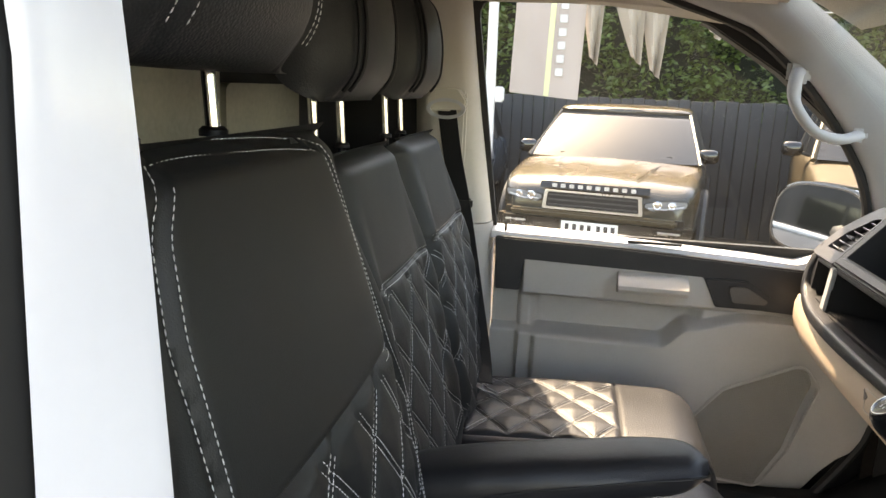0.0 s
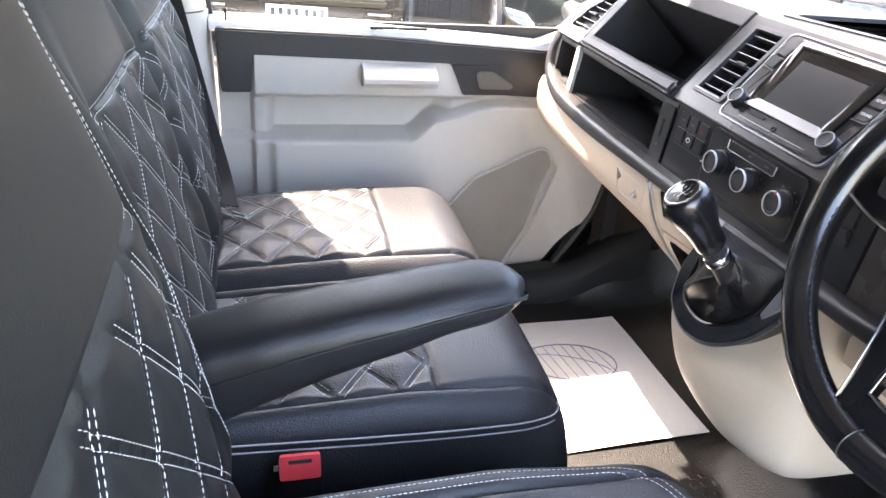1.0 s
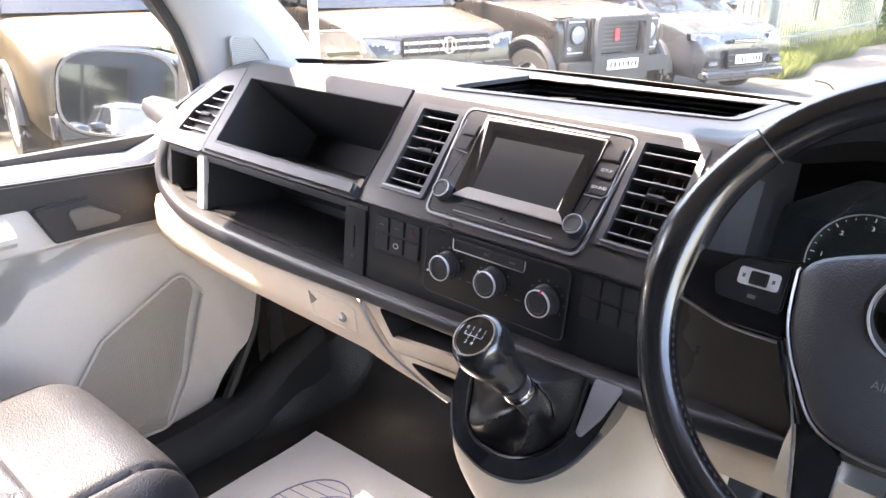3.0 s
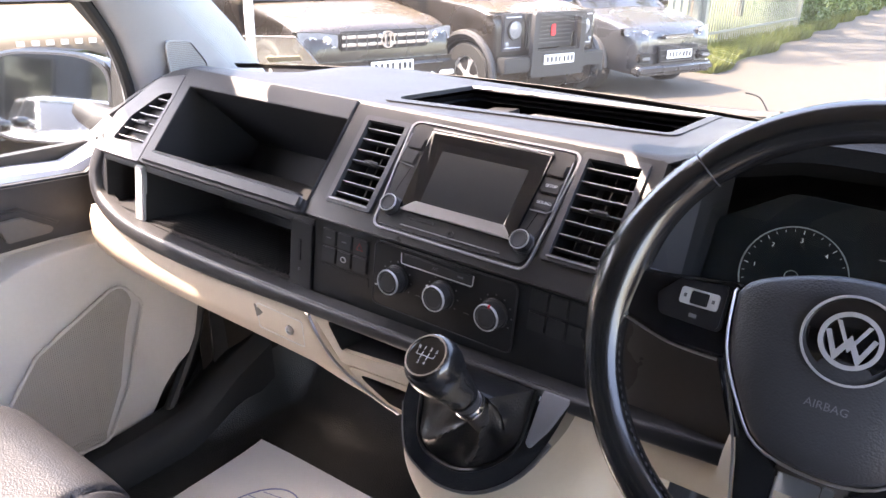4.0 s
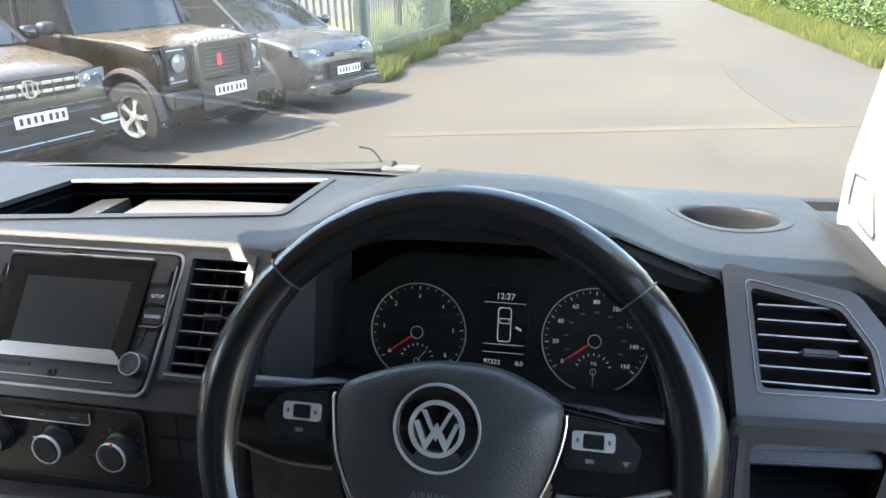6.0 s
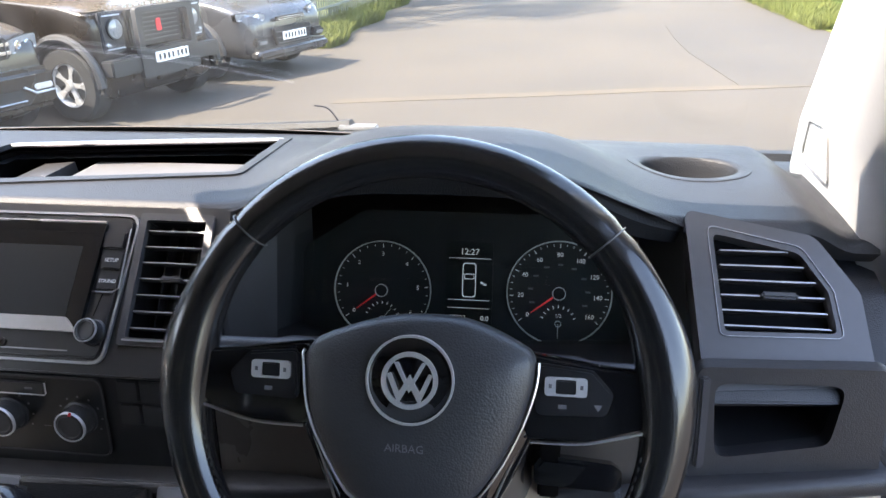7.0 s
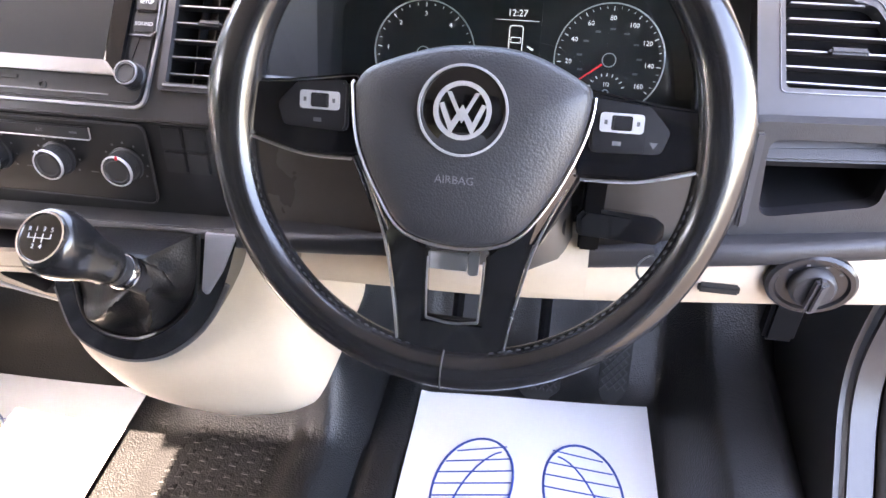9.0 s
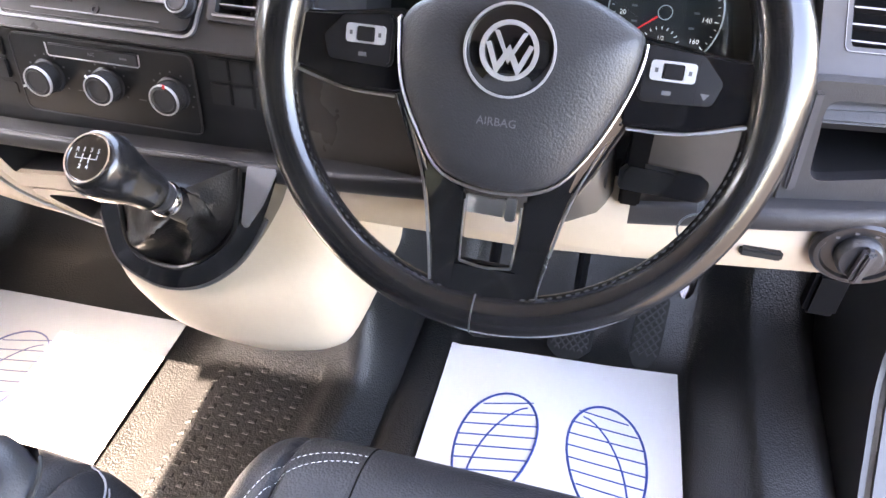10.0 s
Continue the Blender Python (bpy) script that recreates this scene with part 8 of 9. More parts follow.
def car(name, label, paint, front, heading, spec):
    """spec: sizes of one car. Local y runs back from the front bumper, x to the car's own right as seen from ahead, z up."""
    root = thing(name, label, "car", "parked cars")
    fx, fy = heading
    n_ = math.hypot(fx, fy)
    back = Vector((-fx / n_, -fy / n_, 0))
    right = back.cross(Vector((0, 0, 1)))
    root.matrix_basis = axes((front[0], front[1], ground_z(*front)), right, back)
    W, hood, belt_z, roof_z, Lc = spec["w"] / 2, spec["hood"], spec["belt"], spec["roof"], spec["len"]
    cowl, r, ax = spec["cowl"], spec["wheel"], spec["axle"]
    sq = spec.get("square", 0.0)

    def ring(y, zb, zt, w, drop=0.05):
        cr = 0.035
        return [(-w * 0.94, y, zb), (-w, y, zb + 0.10), (-w, y, zt - drop - 0.12), (-w * (0.985), y, zt - drop), (-w * (0.93 + 0.04 * sq), y, zt - drop * 0.35), (-w * 0.6, y, zt), (0, y, zt + cr * (1 - sq)), (w * 0.6, y, zt), (w * (0.93 + 0.04 * sq), y, zt - drop * 0.35), (w * 0.985, y, zt - drop), (w, y, zt - drop - 0.12), (w, y, zb + 0.10), (w * 0.94, y, zb)]
    ng, nh = spec["nose"], hood
    st = [ring(0.0 + 0.10 * (1 - sq), 0.26, ng - 0.10, W * (0.80 + 0.14 * sq)), ring(0.03 + 0.10 * (1 - sq), 0.24, ng, W * (0.84 + 0.13 * sq)), ring(0.16 + 0.08 * (1 - sq), 0.24, ng + (nh - ng) * 0.45, W * (0.93 + 0.06 * sq)), ring(0.45, 0.26, nh - (0.04 if sq < 0.5 else 0.0), W * 0.985), ring(cowl - 0.1, 0.28, nh + 0.05, W), ring(cowl + 0.25, 0.28, belt_z, W), ring(Lc * 0.7, 0.28, belt_z + 0.02, W), ring(Lc - 0.2, 0.30, belt_z + 0.02, W * 0.97), ring(Lc, 0.4, belt_z - 0.1, W * 0.9)]
    dn = []
    for a, b in zip(st, st[1:]):
        for q in range(4):
            t = q / 4
            dn.append([Vector(p).lerp(Vector(p2), t) for p, p2 in zip(a, b)])
    dn.append([Vector(p) for p in st[-1]])
    shell = loft(dn, caps=True)
    bmesh.ops.subdivide_edges(shell, edges=[e for e in shell.edges if abs(e.verts[0].co.y - e.verts[1].co.y) < 1e-5], cuts=1)
    for _ in range(1 if sq > 0.8 else 4):
        bmesh.ops.smooth_vert(shell, verts=shell.verts, factor=0.5, use_axis_x=True, use_axis_y=True, use_axis_z=True)
    body = part("body", shell, paint, root, angle=45)
    # cabin: glass block, pillars, roof
    wr = W * spec.get("roofw", 0.78)
    yb, yt = cowl, cowl + spec["rake"]
    ye, yte = Lc - 0.25, Lc - 0.45
    bulge = spec.get("bulge", 0.13)

    def plan(w, y0, y1, b, z):
        front = [(-w + 2 * w * k / 12, y0 - b * (1 - (k / 6 - 1) ** 2), z) for k in range(13)]
        return front + [(w, y0 + (y1 - y0) * 0.5, z), (w * 0.97, y1, z), (-w * 0.97, y1, z), (-w, y0 + (y1 - y0) * 0.5, z)]
    cab = []
    for k in range(7):
        f = k / 6
        cab.append(plan(W * 0.93 + (wr - W * 0.93) * f ** 1.15, yb + (yt - yb) * (0.88 * f + 0.12 * f * f), ye + (yte - ye) * f, bulge * (1 - 0.35 * f), belt_z - 0.02 + (roof_z - 0.045 - belt_z + 0.02) * f))
    part("windows", loft(cab, caps=True), M_carglass, root, "dark car glass")
    yc_ = (yt + yte) / 2
    base_ = plan(wr * 1.01, yt - 0.03, yte, bulge * 0.65, roof_z - 0.055)
    roof_l = [[(x * a, yc_ + (y - yc_) * b, zz) for x, y, z in base_] for a, b, zz in ((1.0, 1.0, roof_z - 0.06), (1.01, 1.005, roof_z - 0.035), (0.97, 0.98, roof_z - 0.010), (0.85, 0.93, roof_z + 0.008), (0.5, 0.6, roof_z + 0.022), (0.05, 0.1, roof_z + 0.026))]
    part("roof", loft(roof_l, caps=True), paint, root, "car roof", 60)
    for sx in (-1, 1):
        part("pillar", tube([(sx * W * 0.935, yb - 0.02, belt_z - 0.03), (sx * wr * 1.005, yt, roof_z - 0.045)], spec.get("pillar", 0.028), 8), paint, root)
        ym = yt + 0.75
        part("pillar", tube([(sx * W * 0.945, ym, belt_z - 0.03), (sx * wr * 1.01, ym + 0.02, roof_z - 0.045)], 0.035, 8), M_cladding, root)
        mr = part("mirror", moved(loft([[(f * 0.105 * math.copysign(abs(math.cos(a)) ** 0.6, math.cos(a)), y, f * 0.078 * math.copysign(abs(math.sin(a)) ** 0.6, math.sin(a))) for a in [2 * math.pi * q / 20 for q in range(20)]] for f, y in ((0.35, -0.075), (0.72, -0.062), (0.94, -0.03), (1.0, 0.02), (0.96, 0.045))], caps=True), Matrix.Translation((sx * (W + spec.get("mirror_out", 0.12)), yb + 0.18, belt_z + 0.06))), spec.get("mirror", M_gloss), root, "door mirror")
        part("mirror_arm", tube([(sx * W * 0.95, yb + 0.2, belt_z), (sx * (W - 0.06 + spec.get("mirror_out", 0.12)), yb + 0.18, belt_z + 0.03)], 0.02, 6), M_cladding, mr)
        for yy in (ax, ax + spec["base"]):
            car_wheel(root, (sx * (W - 0.085), yy, r), r, 0.24, spec.get("spokes", 5), 1 if sx > 0 else -1, spec.get("rim", 1.0))
            arch = []
            for k in range(17):
                a = math.pi * (-0.06 + 1.12 * k / 16)
                arch.append((sx * (W + 0.005), yy + (r + 0.06) * math.cos(a), r + (r + 0.06) * math.sin(a)))
            part("wheel_arch", tube(arch, spec.get("arch", 0.045), 8), M_cladding, root, "black wheel arch")
            # flat black half-disc for the shaded opening round the wheel
            part("arch_shade", moved(prism([((r + 0.05) * math.cos(math.pi * k / 12), (r + 0.05) * math.sin(math.pi * k / 12)) for k in range(13)], -0.004, 0.004), axes((sx * (W + 0.001), yy, r * 0.98), (0, 1, 0), (0, 0, 1))), M_black, root)
    return root, body


def plate(root, y, z, m_lean=0.0):
    pl = part("number_plate", bevelled(box((0, y, z), (0.52, 0.016, 0.112)), 0.004), M_plate, root, "white number plate with plain bars")
    for k, (x, w) in enumerate(((-0.205, 0.05), (-0.135, 0.05), (-0.065, 0.05), (0.0, 0.045), (0.085, 0.05), (0.150, 0.05), (0.215, 0.05))):
        part("plate_bar", box((x, y - 0.0075, z), (w * 0.72, 0.003, 0.066), 0.001), M_plateink, pl)


def badge_bars(root, y, z, w, n, mat, size=0.035):
    for k in range(n):
        part("bonnet_bar", box((-w / 2 + w * (k + 0.5) / n, y, z), (w / n * 0.55, 0.012, size), 0.003), mat, root, "plain bar in place of a letter")


def headlamps(root, body, x0, x1, z0, z1, y, sweep, mat=M_lamp):
    for sx in (-1, 1):
        zm, xm = (z0 + z1) / 2, (x0 + x1) / 2
        pts = rounded([(sx * x0, z0 + 0.03), (sx * (x0 + 0.06), z0), (sx * x1, z0 + 0.035), (sx * (x1 + 0.015), z1), (sx * xm, z1 - 0.005), (sx * x0, z1 - 0.03)], 0.022)
        at = lambda x, z, d: (x, y + sweep * (abs(x) - x0) ** 1.0 + d, z)
        big = [((x - sx * xm) * 1.05 + sx * xm, (z - zm) * 1.10 + zm) for x, z in pts]
        hl = part("headlamp", bevelled(loft([[at(x, z, d) for x, z in big] for d in (0.05, -0.006)], caps=True), 0.006), M_gloss, root, "headlamp in a dark surround")
        part("lens", bevelled(loft([[at(x, z, d) for x, z in pts] for d in (0.02, -0.015)], caps=True), 0.008, 3), mat, hl, "bluish clear lens")
        for q, rr in ((0.30, 0.042), (0.66, 0.036)):
            xc = x0 + (x1 - x0) * q
            part("lamp_reflector", moved(lathe([(rr, 0.0), (rr, 0.008), (rr * 0.8, 0.012), (rr * 0.55, 0.004), (0.004, 0.006)], 20), axes(at(sx * xc, zm + 0.005, -0.016), (1, sweep * sx, 0), (0, 0, 1))), M_chrome, hl)
        part("lamp_strip", tube([at(sx * (x0 + 0.03), z0 + 0.028, -0.018), at(sx * xm, z0 + 0.020, -0.020), at(sx * (x1 - 0.02), z0 + 0.050, -0.018)], 0.006, 6), M_badge, hl, "bright lamp strip")


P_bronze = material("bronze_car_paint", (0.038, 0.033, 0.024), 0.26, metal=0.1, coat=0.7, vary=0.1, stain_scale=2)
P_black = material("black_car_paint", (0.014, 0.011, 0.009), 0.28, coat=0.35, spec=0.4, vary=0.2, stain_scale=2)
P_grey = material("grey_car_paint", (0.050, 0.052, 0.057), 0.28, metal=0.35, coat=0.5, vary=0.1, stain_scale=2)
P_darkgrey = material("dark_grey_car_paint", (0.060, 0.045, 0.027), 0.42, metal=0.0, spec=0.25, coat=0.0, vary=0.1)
P_blue = material("blue_grey_car_paint", (0.10, 0.14, 0.18), 0.25, metal=0.3, coat=0.9)
P_silver = material("silver_car_paint", (0.50, 0.50, 0.51), 0.25, metal=0.5, coat=0.9)

# tan tops: dust plus the sunlit look of bonnets and roofs, put into the paint
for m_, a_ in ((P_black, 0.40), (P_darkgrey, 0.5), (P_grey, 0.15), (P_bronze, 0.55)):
    sunlit_dusty(m_, a_)

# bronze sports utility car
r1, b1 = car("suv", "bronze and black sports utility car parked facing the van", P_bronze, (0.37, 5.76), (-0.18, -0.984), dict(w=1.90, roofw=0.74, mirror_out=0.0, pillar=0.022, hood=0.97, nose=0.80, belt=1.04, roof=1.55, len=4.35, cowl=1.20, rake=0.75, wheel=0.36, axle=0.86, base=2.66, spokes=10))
gr = part("grille", bevelled(box((0, 0.055, 0.715), (0.86, 0.05, 0.155)), 0.015), M_black, r1, "black slatted grille")
part("grille_frame", moved(ring_plate(rounded([(-0.46, 0.625), (0.46, 0.625), (0.44, 0.80), (-0.44, 0.80)], 0.02), rounded([(-0.425, 0.645), (0.425, 0.645), (0.41, 0.785), (-0.41, 0.785)], 0.015), 0.0, 0.03), Matrix(((1, 0, 0, 0), (0, 0, -1, 0.045), (0, 1, 0, 0), (0, 0, 0, 1)))), M_satin, gr, "silver grille frame")
for k in range(3):
    part("grille_slat", box((0, 0.026, 0.667 + 0.045 * k), (0.83, 0.012, 0.014), 0.003), M_trim, gr)
headlamps(r1, b1, 0.47, 0.82, 0.68, 0.775, 0.045, 0.26)
part("bonnet_band", bevelled(loft([[(x, 0.095 - 0.03 * (1 - (x / 0.5) ** 2) + d, 0.812 + q) for x in [-0.5 + 0.1 * k for k in range(11)]] for d, q in ((0.0, 0.0), (-0.012, 0.004), (0.012, 0.062), (0.03, 0.062))], closed_loop=False), 0.0), P_black, r1, "black leading edge of the bonnet")
badge_bars(r1, 0.060, 0.842, 0.80, 10, M_badge, 0.034)
part("lower_bumper", bevelled(box((0, 0.12, 0.44), (1.78, 0.24, 0.34)), 0.07, 4), P_black, r1, "gloss black lower bumper")
for sx in (-1, 1):
    part("bumper_vent", bevelled(box((sx * 0.72, 0.11, 0.46), (0.24, 0.2, 0.15)), 0.03), P_black, r1, "dark bumper vent")
    part("fog_strip", bevelled(box((sx * 0.70, -0.006, 0.50), (0.20, 0.02, 0.018)), 0.006), M_satin, r1)
part("bumper_bar", bevelled(box((0, 0.03, 0.585), (1.52, 0.10, 0.06)), 0.02, 3), P_darkgrey, r1, "dark bumper bar")
plate(r1, -0.012, 0.475)
part("bonnet_line", tube([(-0.52, 1.02, 1.005), (-0.44, 0.62, 0.985), (-0.36, 0.30, 0.925)], 0.006, 6), P_bronze, r1)
part("bonnet_line", tube([(0.52, 1.02, 1.005), (0.44, 0.62, 0.985), (0.36, 0.30, 0.925)], 0.006, 6), P_bronze, r1)
for sx in (-0.55, 0.1):
    part("wiper", tube([(sx, 1.19, 1.06), (sx + 0.50, 1.22, 1.075)], 0.012, 6), M_black, r1)

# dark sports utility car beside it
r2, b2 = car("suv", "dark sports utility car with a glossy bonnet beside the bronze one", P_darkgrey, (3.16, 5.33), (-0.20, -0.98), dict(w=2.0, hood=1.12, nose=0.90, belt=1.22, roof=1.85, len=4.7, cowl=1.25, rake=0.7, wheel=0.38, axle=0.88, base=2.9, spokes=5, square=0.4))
badge_bars(r2, 0.13, 0.965, 0.95, 9, M_satin, 0.04)
headlamps(r2, b2, 0.50, 0.90, 0.72, 0.88, 0.10, 0.25)
part("grille", bevelled(box((0, 0.05, 0.79), (0.92, 0.05, 0.16)), 0.02), M_black, r2, "black grille")
part("lower_bumper", bevelled(box((0, 0.06, 0.42), (1.75, 0.2, 0.28)), 0.05, 3), M_cladding, r2)
plate(r2, -0.045, 0.48)

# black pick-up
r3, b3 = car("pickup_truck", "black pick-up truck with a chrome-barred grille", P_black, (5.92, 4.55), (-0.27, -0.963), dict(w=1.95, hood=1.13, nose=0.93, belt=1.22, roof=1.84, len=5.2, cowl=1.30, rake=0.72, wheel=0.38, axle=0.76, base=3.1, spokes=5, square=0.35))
gr = part("grille", bevelled(box((0, 0.06, 0.895), (1.08, 0.06, 0.19)), 0.02), M_black, r3, "black grille with chrome bars")
for k in range(2):
    part("grille_bar", box((0, 0.022, 0.860 + 0.075 * k), (1.06, 0.016, 0.032), 0.005), M_chrome, gr, "chrome bar")
for k in range(9):
    part("grille_upright", box((-0.48 + 0.12 * k, 0.018, 0.895), (0.016, 0.012, 0.16), 0.003), M_trim, gr)
part("badge", joined(moved(ring_plate([(0.085 * math.cos(t * math.pi / 16), 0.085 * math.sin(t * math.pi / 16)) for t in range(32)], [(0.068 * math.cos(t * math.pi / 16), 0.068 * math.sin(t * math.pi / 16)) for t in range(32)], 0, 0.02), Matrix(((1, 0, 0, 0), (0, 0, -1, 0.02), (0, 1, 0, 0.898), (0, 0, 0, 1)))), box((-0.03, 0.008, 0.895), (0.018, 0.012, 0.12)), box((0.03, 0.008, 0.895), (0.018, 0.012, 0.12))), M_chrome, gr, "round chrome badge of plain bars")
headlamps(r3, b3, 0.55, 0.92, 0.815, 0.985, 0.075, 0.28)
part("lower_bumper", bevelled(box((0, 0.04, 0.51), (1.76, 0.22, 0.38)), 0.06, 3), P_black, r3, "black bumper")
part("lower_intake", bevelled(box((0, -0.068, 0.47), (1.00, 0.03, 0.15)), 0.02), M_black, r3)
for sx in (-1, 1):
    part("fog_strip", tube([(sx * 0.86, 0.02, 0.50), (sx * 0.82, -0.060, 0.475), (sx * 0.62, -0.080, 0.475), (sx * 0.50, -0.080, 0.545)], 0.013, 6), M_badge, r3, "bright angular fog lamp surround")
    part("fog_lamp", bevelled(box((sx * 0.715, -0.070, 0.530), (0.20, 0.03, 0.055)), 0.012), M_badge, r3, "bright oblong fog lamp")
part("intake_line", tube([(-0.50, -0.086, 0.425), (0.50, -0.086, 0.425)], 0.007, 6), M_satin, r3, "thin bright line of the intake")
plate(r3, -0.080, 0.640)

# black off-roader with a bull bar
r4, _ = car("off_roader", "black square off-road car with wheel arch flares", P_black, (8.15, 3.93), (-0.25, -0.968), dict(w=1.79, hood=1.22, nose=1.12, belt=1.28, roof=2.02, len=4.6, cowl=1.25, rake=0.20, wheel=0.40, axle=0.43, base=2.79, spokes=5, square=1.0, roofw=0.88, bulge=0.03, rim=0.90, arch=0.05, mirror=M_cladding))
gr = part("grille", bevelled(box((0, 0.0, 0.93), (0.80, 0.08, 0.40)), 0.02), M_cladding, r4, "black slatted grille")
for k in range(7):
    part("grille_slat", box((0, -0.045, 0.79 + 0.047 * k), (0.68, 0.014, 0.016), 0.004), M_trim, gr)
part("grille_badge", bevelled(prism(rounded([(-0.035, -0.07), (0.045, -0.07), (0.04, 0.07), (-0.03, 0.06)], 0.02), 0, 0.012), 0.003), M_red, gr, "red emblem").data.transform(Matrix(((1, 0, 0, 0.02), (0, 0, -1, -0.05), (0, 1, 0, 0.94), (0, 0, 0, 1))))
for sx in (-1, 1):
    hl = part("lamp_panel", bevelled(box((sx * 0.62, 0.0, 0.93), (0.30, 0.06, 0.42)), 0.012), M_trim, r4, "dark lamp panel")
    part("headlamp", moved(lathe([(0.105, 0), (0.105, 0.02), (0.09, 0.028), (0.005, 0.035)], 28), axes((sx * 0.60, -0.028, 0.96), (1, 0, 0), (0, 0, 1))), M_lamp, hl, "round headlamp")
    part("lamp_ring", moved(ring(0.100, 0.112, 0.0, 0.030, 32), axes((sx * 0.60, -0.028, 0.96), (1, 0, 0), (0, 0, 1))), M_cladding, hl, "black lamp bezel")
    for bz in (0.76, 1.10):
        part("panel_bolt_row", tube([(sx * 0.50, -0.034, bz), (sx * 0.74, -0.034, bz)], 0.008, 6), M_badge, hl, "pale edge of the lamp panel")
    part("indicator", moved(lathe([(0.03, 0), (0.03, 0.02), (0.005, 0.028)], 16), axes((sx * 0.72, -0.028, 0.80), (1, 0, 0), (0, 0, 1))), M_lamp, hl)
    part("wing_top", bevelled(box((sx * 0.72, 0.62, 1.10), (0.30, 1.2, 0.10)), 0.03, 3), P_black, r4)
    part("flare", tube([(sx * 0.93, 0.43 + 0.49 * math.cos(a), 0.40 + 0.49 * math.sin(a)) for a in [math.pi * k / 14 for k in range(15)]], 0.048, 8), M_cladding, r4, "wide arch flare")
badge_bars(r4, 0.02, 1.165, 0.80, 9, M_satin, 0.03)
part("bumper", bevelled(box((0, -0.10, 0.58), (1.72, 0.16, 0.17)), 0.015), M_cladding, r4, "steel bumper")
part("bull_bar", bevelled(loft([[(x, -0.20, z) for x, z in rounded([(-0.46, 0.42), (0.46, 0.42), (0.44, 1.16), (-0.44, 1.16)], 0.05)], [(x, -0.14, z) for x, z in rounded([(-0.46, 0.42), (0.46, 0.42), (0.44, 1.16), (-0.44, 1.16)], 0.05)], [(x, -0.14, z) for x, z in rounded([(-0.37, 0.72), (0.37, 0.72), (0.35, 1.10), (-0.35, 1.10)], 0.04)], [(x, -0.20, z) for x, z in rounded([(-0.37, 0.72), (0.37, 0.72), (0.35, 1.10), (-0.35, 1.10)], 0.04)]], wrap=True), 0.008), M_cladding, r4, "black moulded bull bar")
part("bull_bar_fill", box((0, -0.12, 0.58), (0.80, 0.06, 0.30), 0.01), M_cladding, r4)
plate(r4, -0.21, 0.62)

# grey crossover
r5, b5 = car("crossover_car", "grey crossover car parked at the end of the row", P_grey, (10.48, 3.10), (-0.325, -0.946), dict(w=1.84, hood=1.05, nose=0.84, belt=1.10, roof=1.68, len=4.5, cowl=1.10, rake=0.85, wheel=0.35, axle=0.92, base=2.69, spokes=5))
part("grille", bevelled(box((0, 0.06, 0.79), (0.62, 0.05, 0.06)), 0.01), M_black, r5, "slim upper grille")
for k in range(2):
    part("grille_bar", box((0, 0.032, 0.778 + 0.024 * k), (0.58, 0.01, 0.010), 0.003), M_chrome, r5)
part("lower_grille", bevelled(prism(rounded([(-0.36, 0.44), (0.36, 0.44), (0.42, 0.68), (-0.42, 0.68)], 0.03), 0, 0.05), 0.01), M_black, r5, "wide lower grille").data.transform(Matrix(((1, 0, 0, 0), (0, 0, -1, 0.07), (0, 1, 0, 0), (0, 0, 0, 1))))
for k in range(3):
    part("grille_slat", box((0, 0.015, 0.47 + 0.075 * k), (0.70 + 0.04 * k, 0.012, 0.014), 0.004), M_trim, r5)
headlamps(r5, b5, 0.48, 0.88, 0.77, 0.90, 0.12, 0.35)
part("lower_bumper", bevelled(box((0, 0.08, 0.36), (1.60, 0.2, 0.16)), 0.05, 3), P_grey, r5)
for sx in (-1, 1):
    part("fog_pocket", bevelled(box((sx * 0.64, 0.09, 0.52), (0.26, 0.1, 0.12)), 0.03), M_black, r5)
    part("fog_lamp", bevelled(box((sx * 0.64, 0.035, 0.515), (0.17, 0.03, 0.05)), 0.015), M_lamp, r5, "fog lamp")
plate(r5, 0.0, 0.56)

# blue-grey car beyond the flag pole
r6, b6 = car("hatchback", "blue-grey car beyond the flag pole", P_blue, (-2.15, 6.2), (-0.18, -0.98), dict(w=1.8, hood=0.98, nose=0.76, belt=1.05, roof=1.5, len=4.2, cowl=1.1, rake=0.8, wheel=0.32, axle=0.85, base=2.55, spokes=5))
headlamps(r6, b6, 0.45, 0.82, 0.64, 0.76, 0.10, 0.3)
plate(r6, 0.05, 0.45)
# white cars behind, seen in the door mirror
for k, (px, py) in enumerate(((-6.5, 3.2), (-8.2, 1.2), (-11.0, 4.0))):
    r7, b7 = car("parked_van" if k == 2 else "hatchback", "white parked car across the yard", M_white if k != 1 else P_silver, (px, py), (0.95, -0.3), dict(w=1.8, hood=0.98, nose=0.76, belt=1.05, roof=1.5, len=4.2, cowl=1.1, rake=0.8, wheel=0.32, axle=0.85, base=2.55, spokes=5))
    headlamps(r7, b7, 0.45, 0.82, 0.64, 0.76, 0.10, 0.3)
    plate(r7, 0.05, 0.45)

M_alu = material("weathered_grey_metal", (0.22, 0.22, 0.22), 0.5, metal=0.4, vary=0.2)
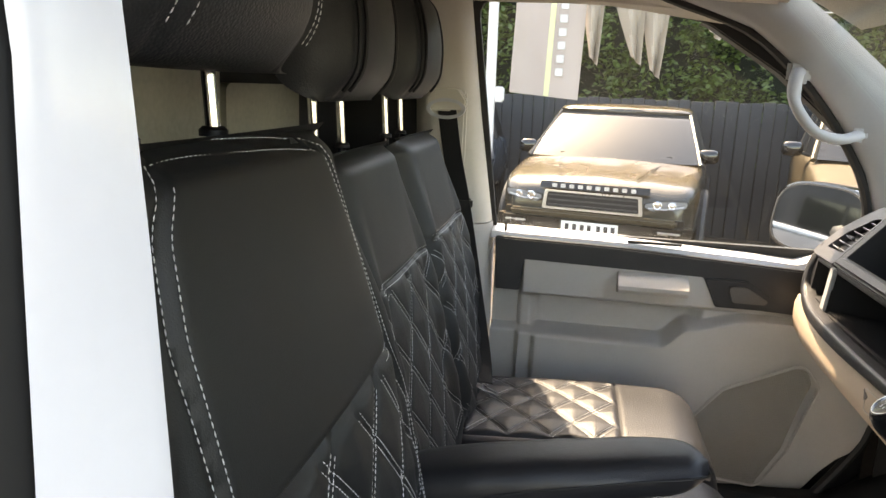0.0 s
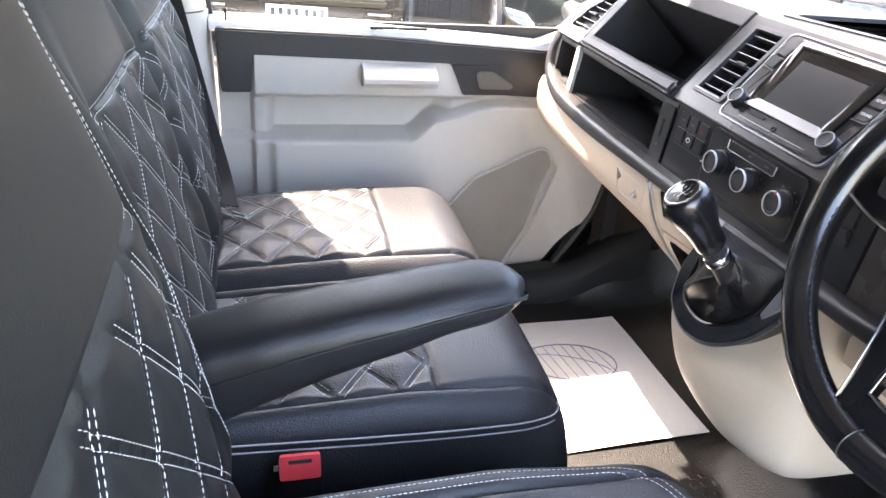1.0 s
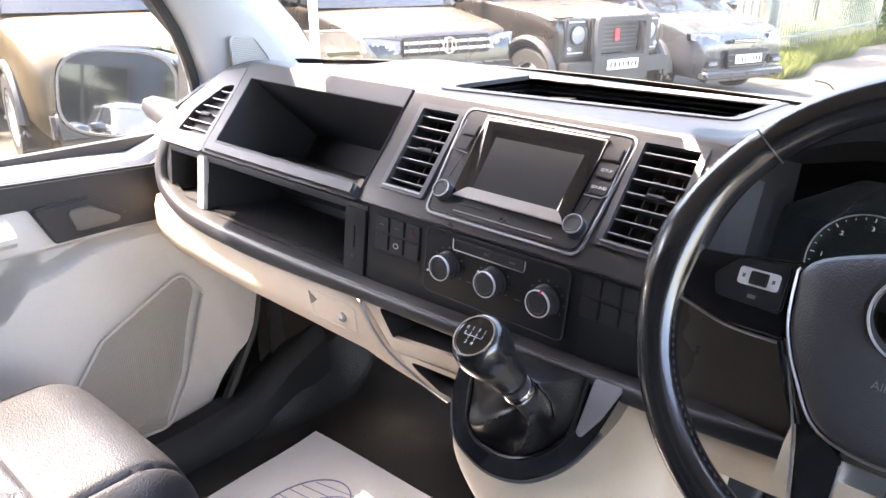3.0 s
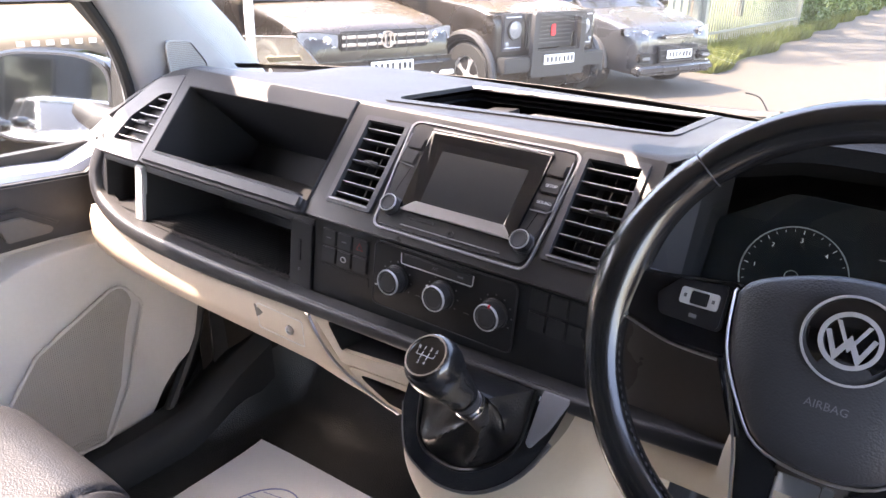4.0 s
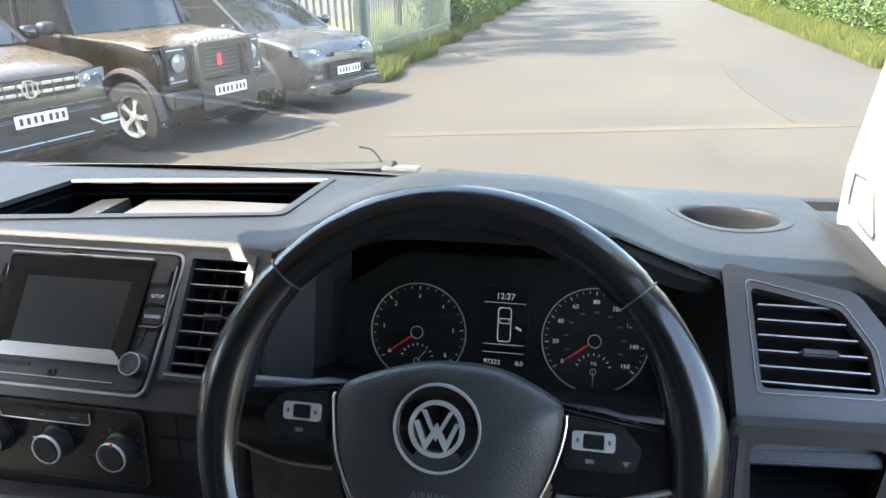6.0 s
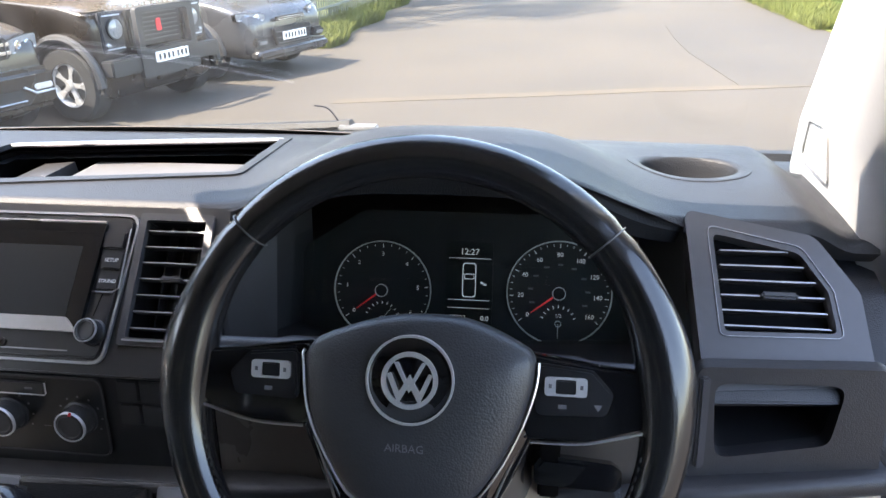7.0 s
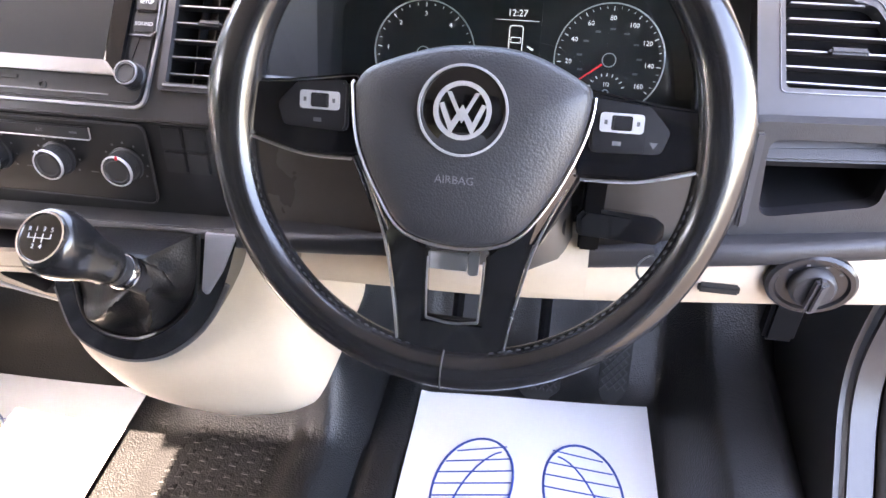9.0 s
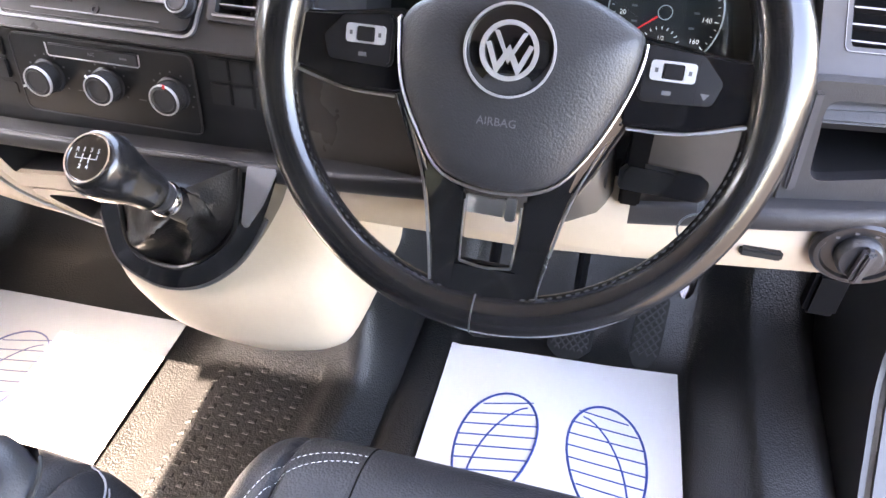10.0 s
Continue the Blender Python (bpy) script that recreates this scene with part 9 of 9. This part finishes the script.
# wiper at the foot of the windscreen
wp = thing("windscreen_wiper", "black windscreen wiper arms resting on the scuttle", "wiper")
part("arm", tube([(1.165, 0.42, 1.275), (1.175, 0.05, 1.300), (1.17, -0.20, 1.312), (1.16, -0.235, 1.318)], 0.008, 6), M_black, wp, "black wiper arm")
part("arm_joint", box((1.158, -0.245, 1.314), (0.02, 0.055, 0.007), 0.002), M_alu, wp, "worn metal joint")
part("blade", tube([(1.16, -0.30, 1.308), (1.145, -0.52, 1.298), (1.10, -0.70, 1.280)], 0.008, 6), M_black, wp, "black wiper blade")
part("washer_hose", tube(curve_pts([(1.165, -0.215, 1.320), (1.168, -0.20, 1.338), (1.168, -0.18, 1.342)], 4), 0.0013, 5), M_black, wp)
structure("scuttle", loft([[(1.145 - 0.11 * abs(y / 0.8) ** 2.2, y, 1.298 - 0.03 * abs(y / 0.8) ** 2), (1.23 - 0.11 * abs(y / 0.8) ** 2.2, y, 1.290 - 0.03 * abs(y / 0.8) ** 2), (1.30 - 0.11 * abs(y / 0.8) ** 2.2, y, 1.20), (1.20, y, 1.15)] for y in [-0.84 + 0.168 * k for k in range(11)]], caps=True), M_cladding, "black plastic scuttle below the windscreen", "scuttle")
structure("bonnet", sheet(lambda u, v: (1.29 - 0.10 * abs(2 * v - 1) ** 2 + 0.62 * u, 0.86 - 1.72 * v, 1.20 - 0.30 * u ** 1.5 - 0.05 * abs(2 * v - 1) ** 2), 10, 12, 0.02), M_white, "white painted van bonnet", "bonnet")

# dark garage behind the van, seen in the door mirror
gb = thing("garage_building", "dark clad garage with wide glazing across the yard", "building")
part("wall", box((-22.0, 3.0, 3.0), (0.4, 34.0, 6.2), 0.02), M_fence, gb, "dark cladding wall")
part("roof", box((-25.0, 3.0, 6.3), (7.0, 35.0, 0.35), 0.05), M_cladding, gb, "flat dark roof")
for k in range(6):
    w_ = part("window", box((-21.75, -9.0 + 4.8 * k, 1.75), (0.12, 3.9, 2.7), 0.02), M_cladding, gb, "wide shop window")
    for q in range(3):
        part("pane", box((-21.67, -9.0 + 4.8 * k + 1.28 * (q - 1), 1.75), (0.04, 1.18, 2.5), 0.004), M_carglass, w_, "dark glass")
M_sign = material("teal_sign_paint", (0.03, 0.32, 0.27), 0.5)
for k in range(4):
    part("sign_bar", box((-21.72, -1.0 + 2.6 * k, 4.3), (0.08, 1.9, 0.42), 0.02), M_sign, gb, "teal bar of a sign")
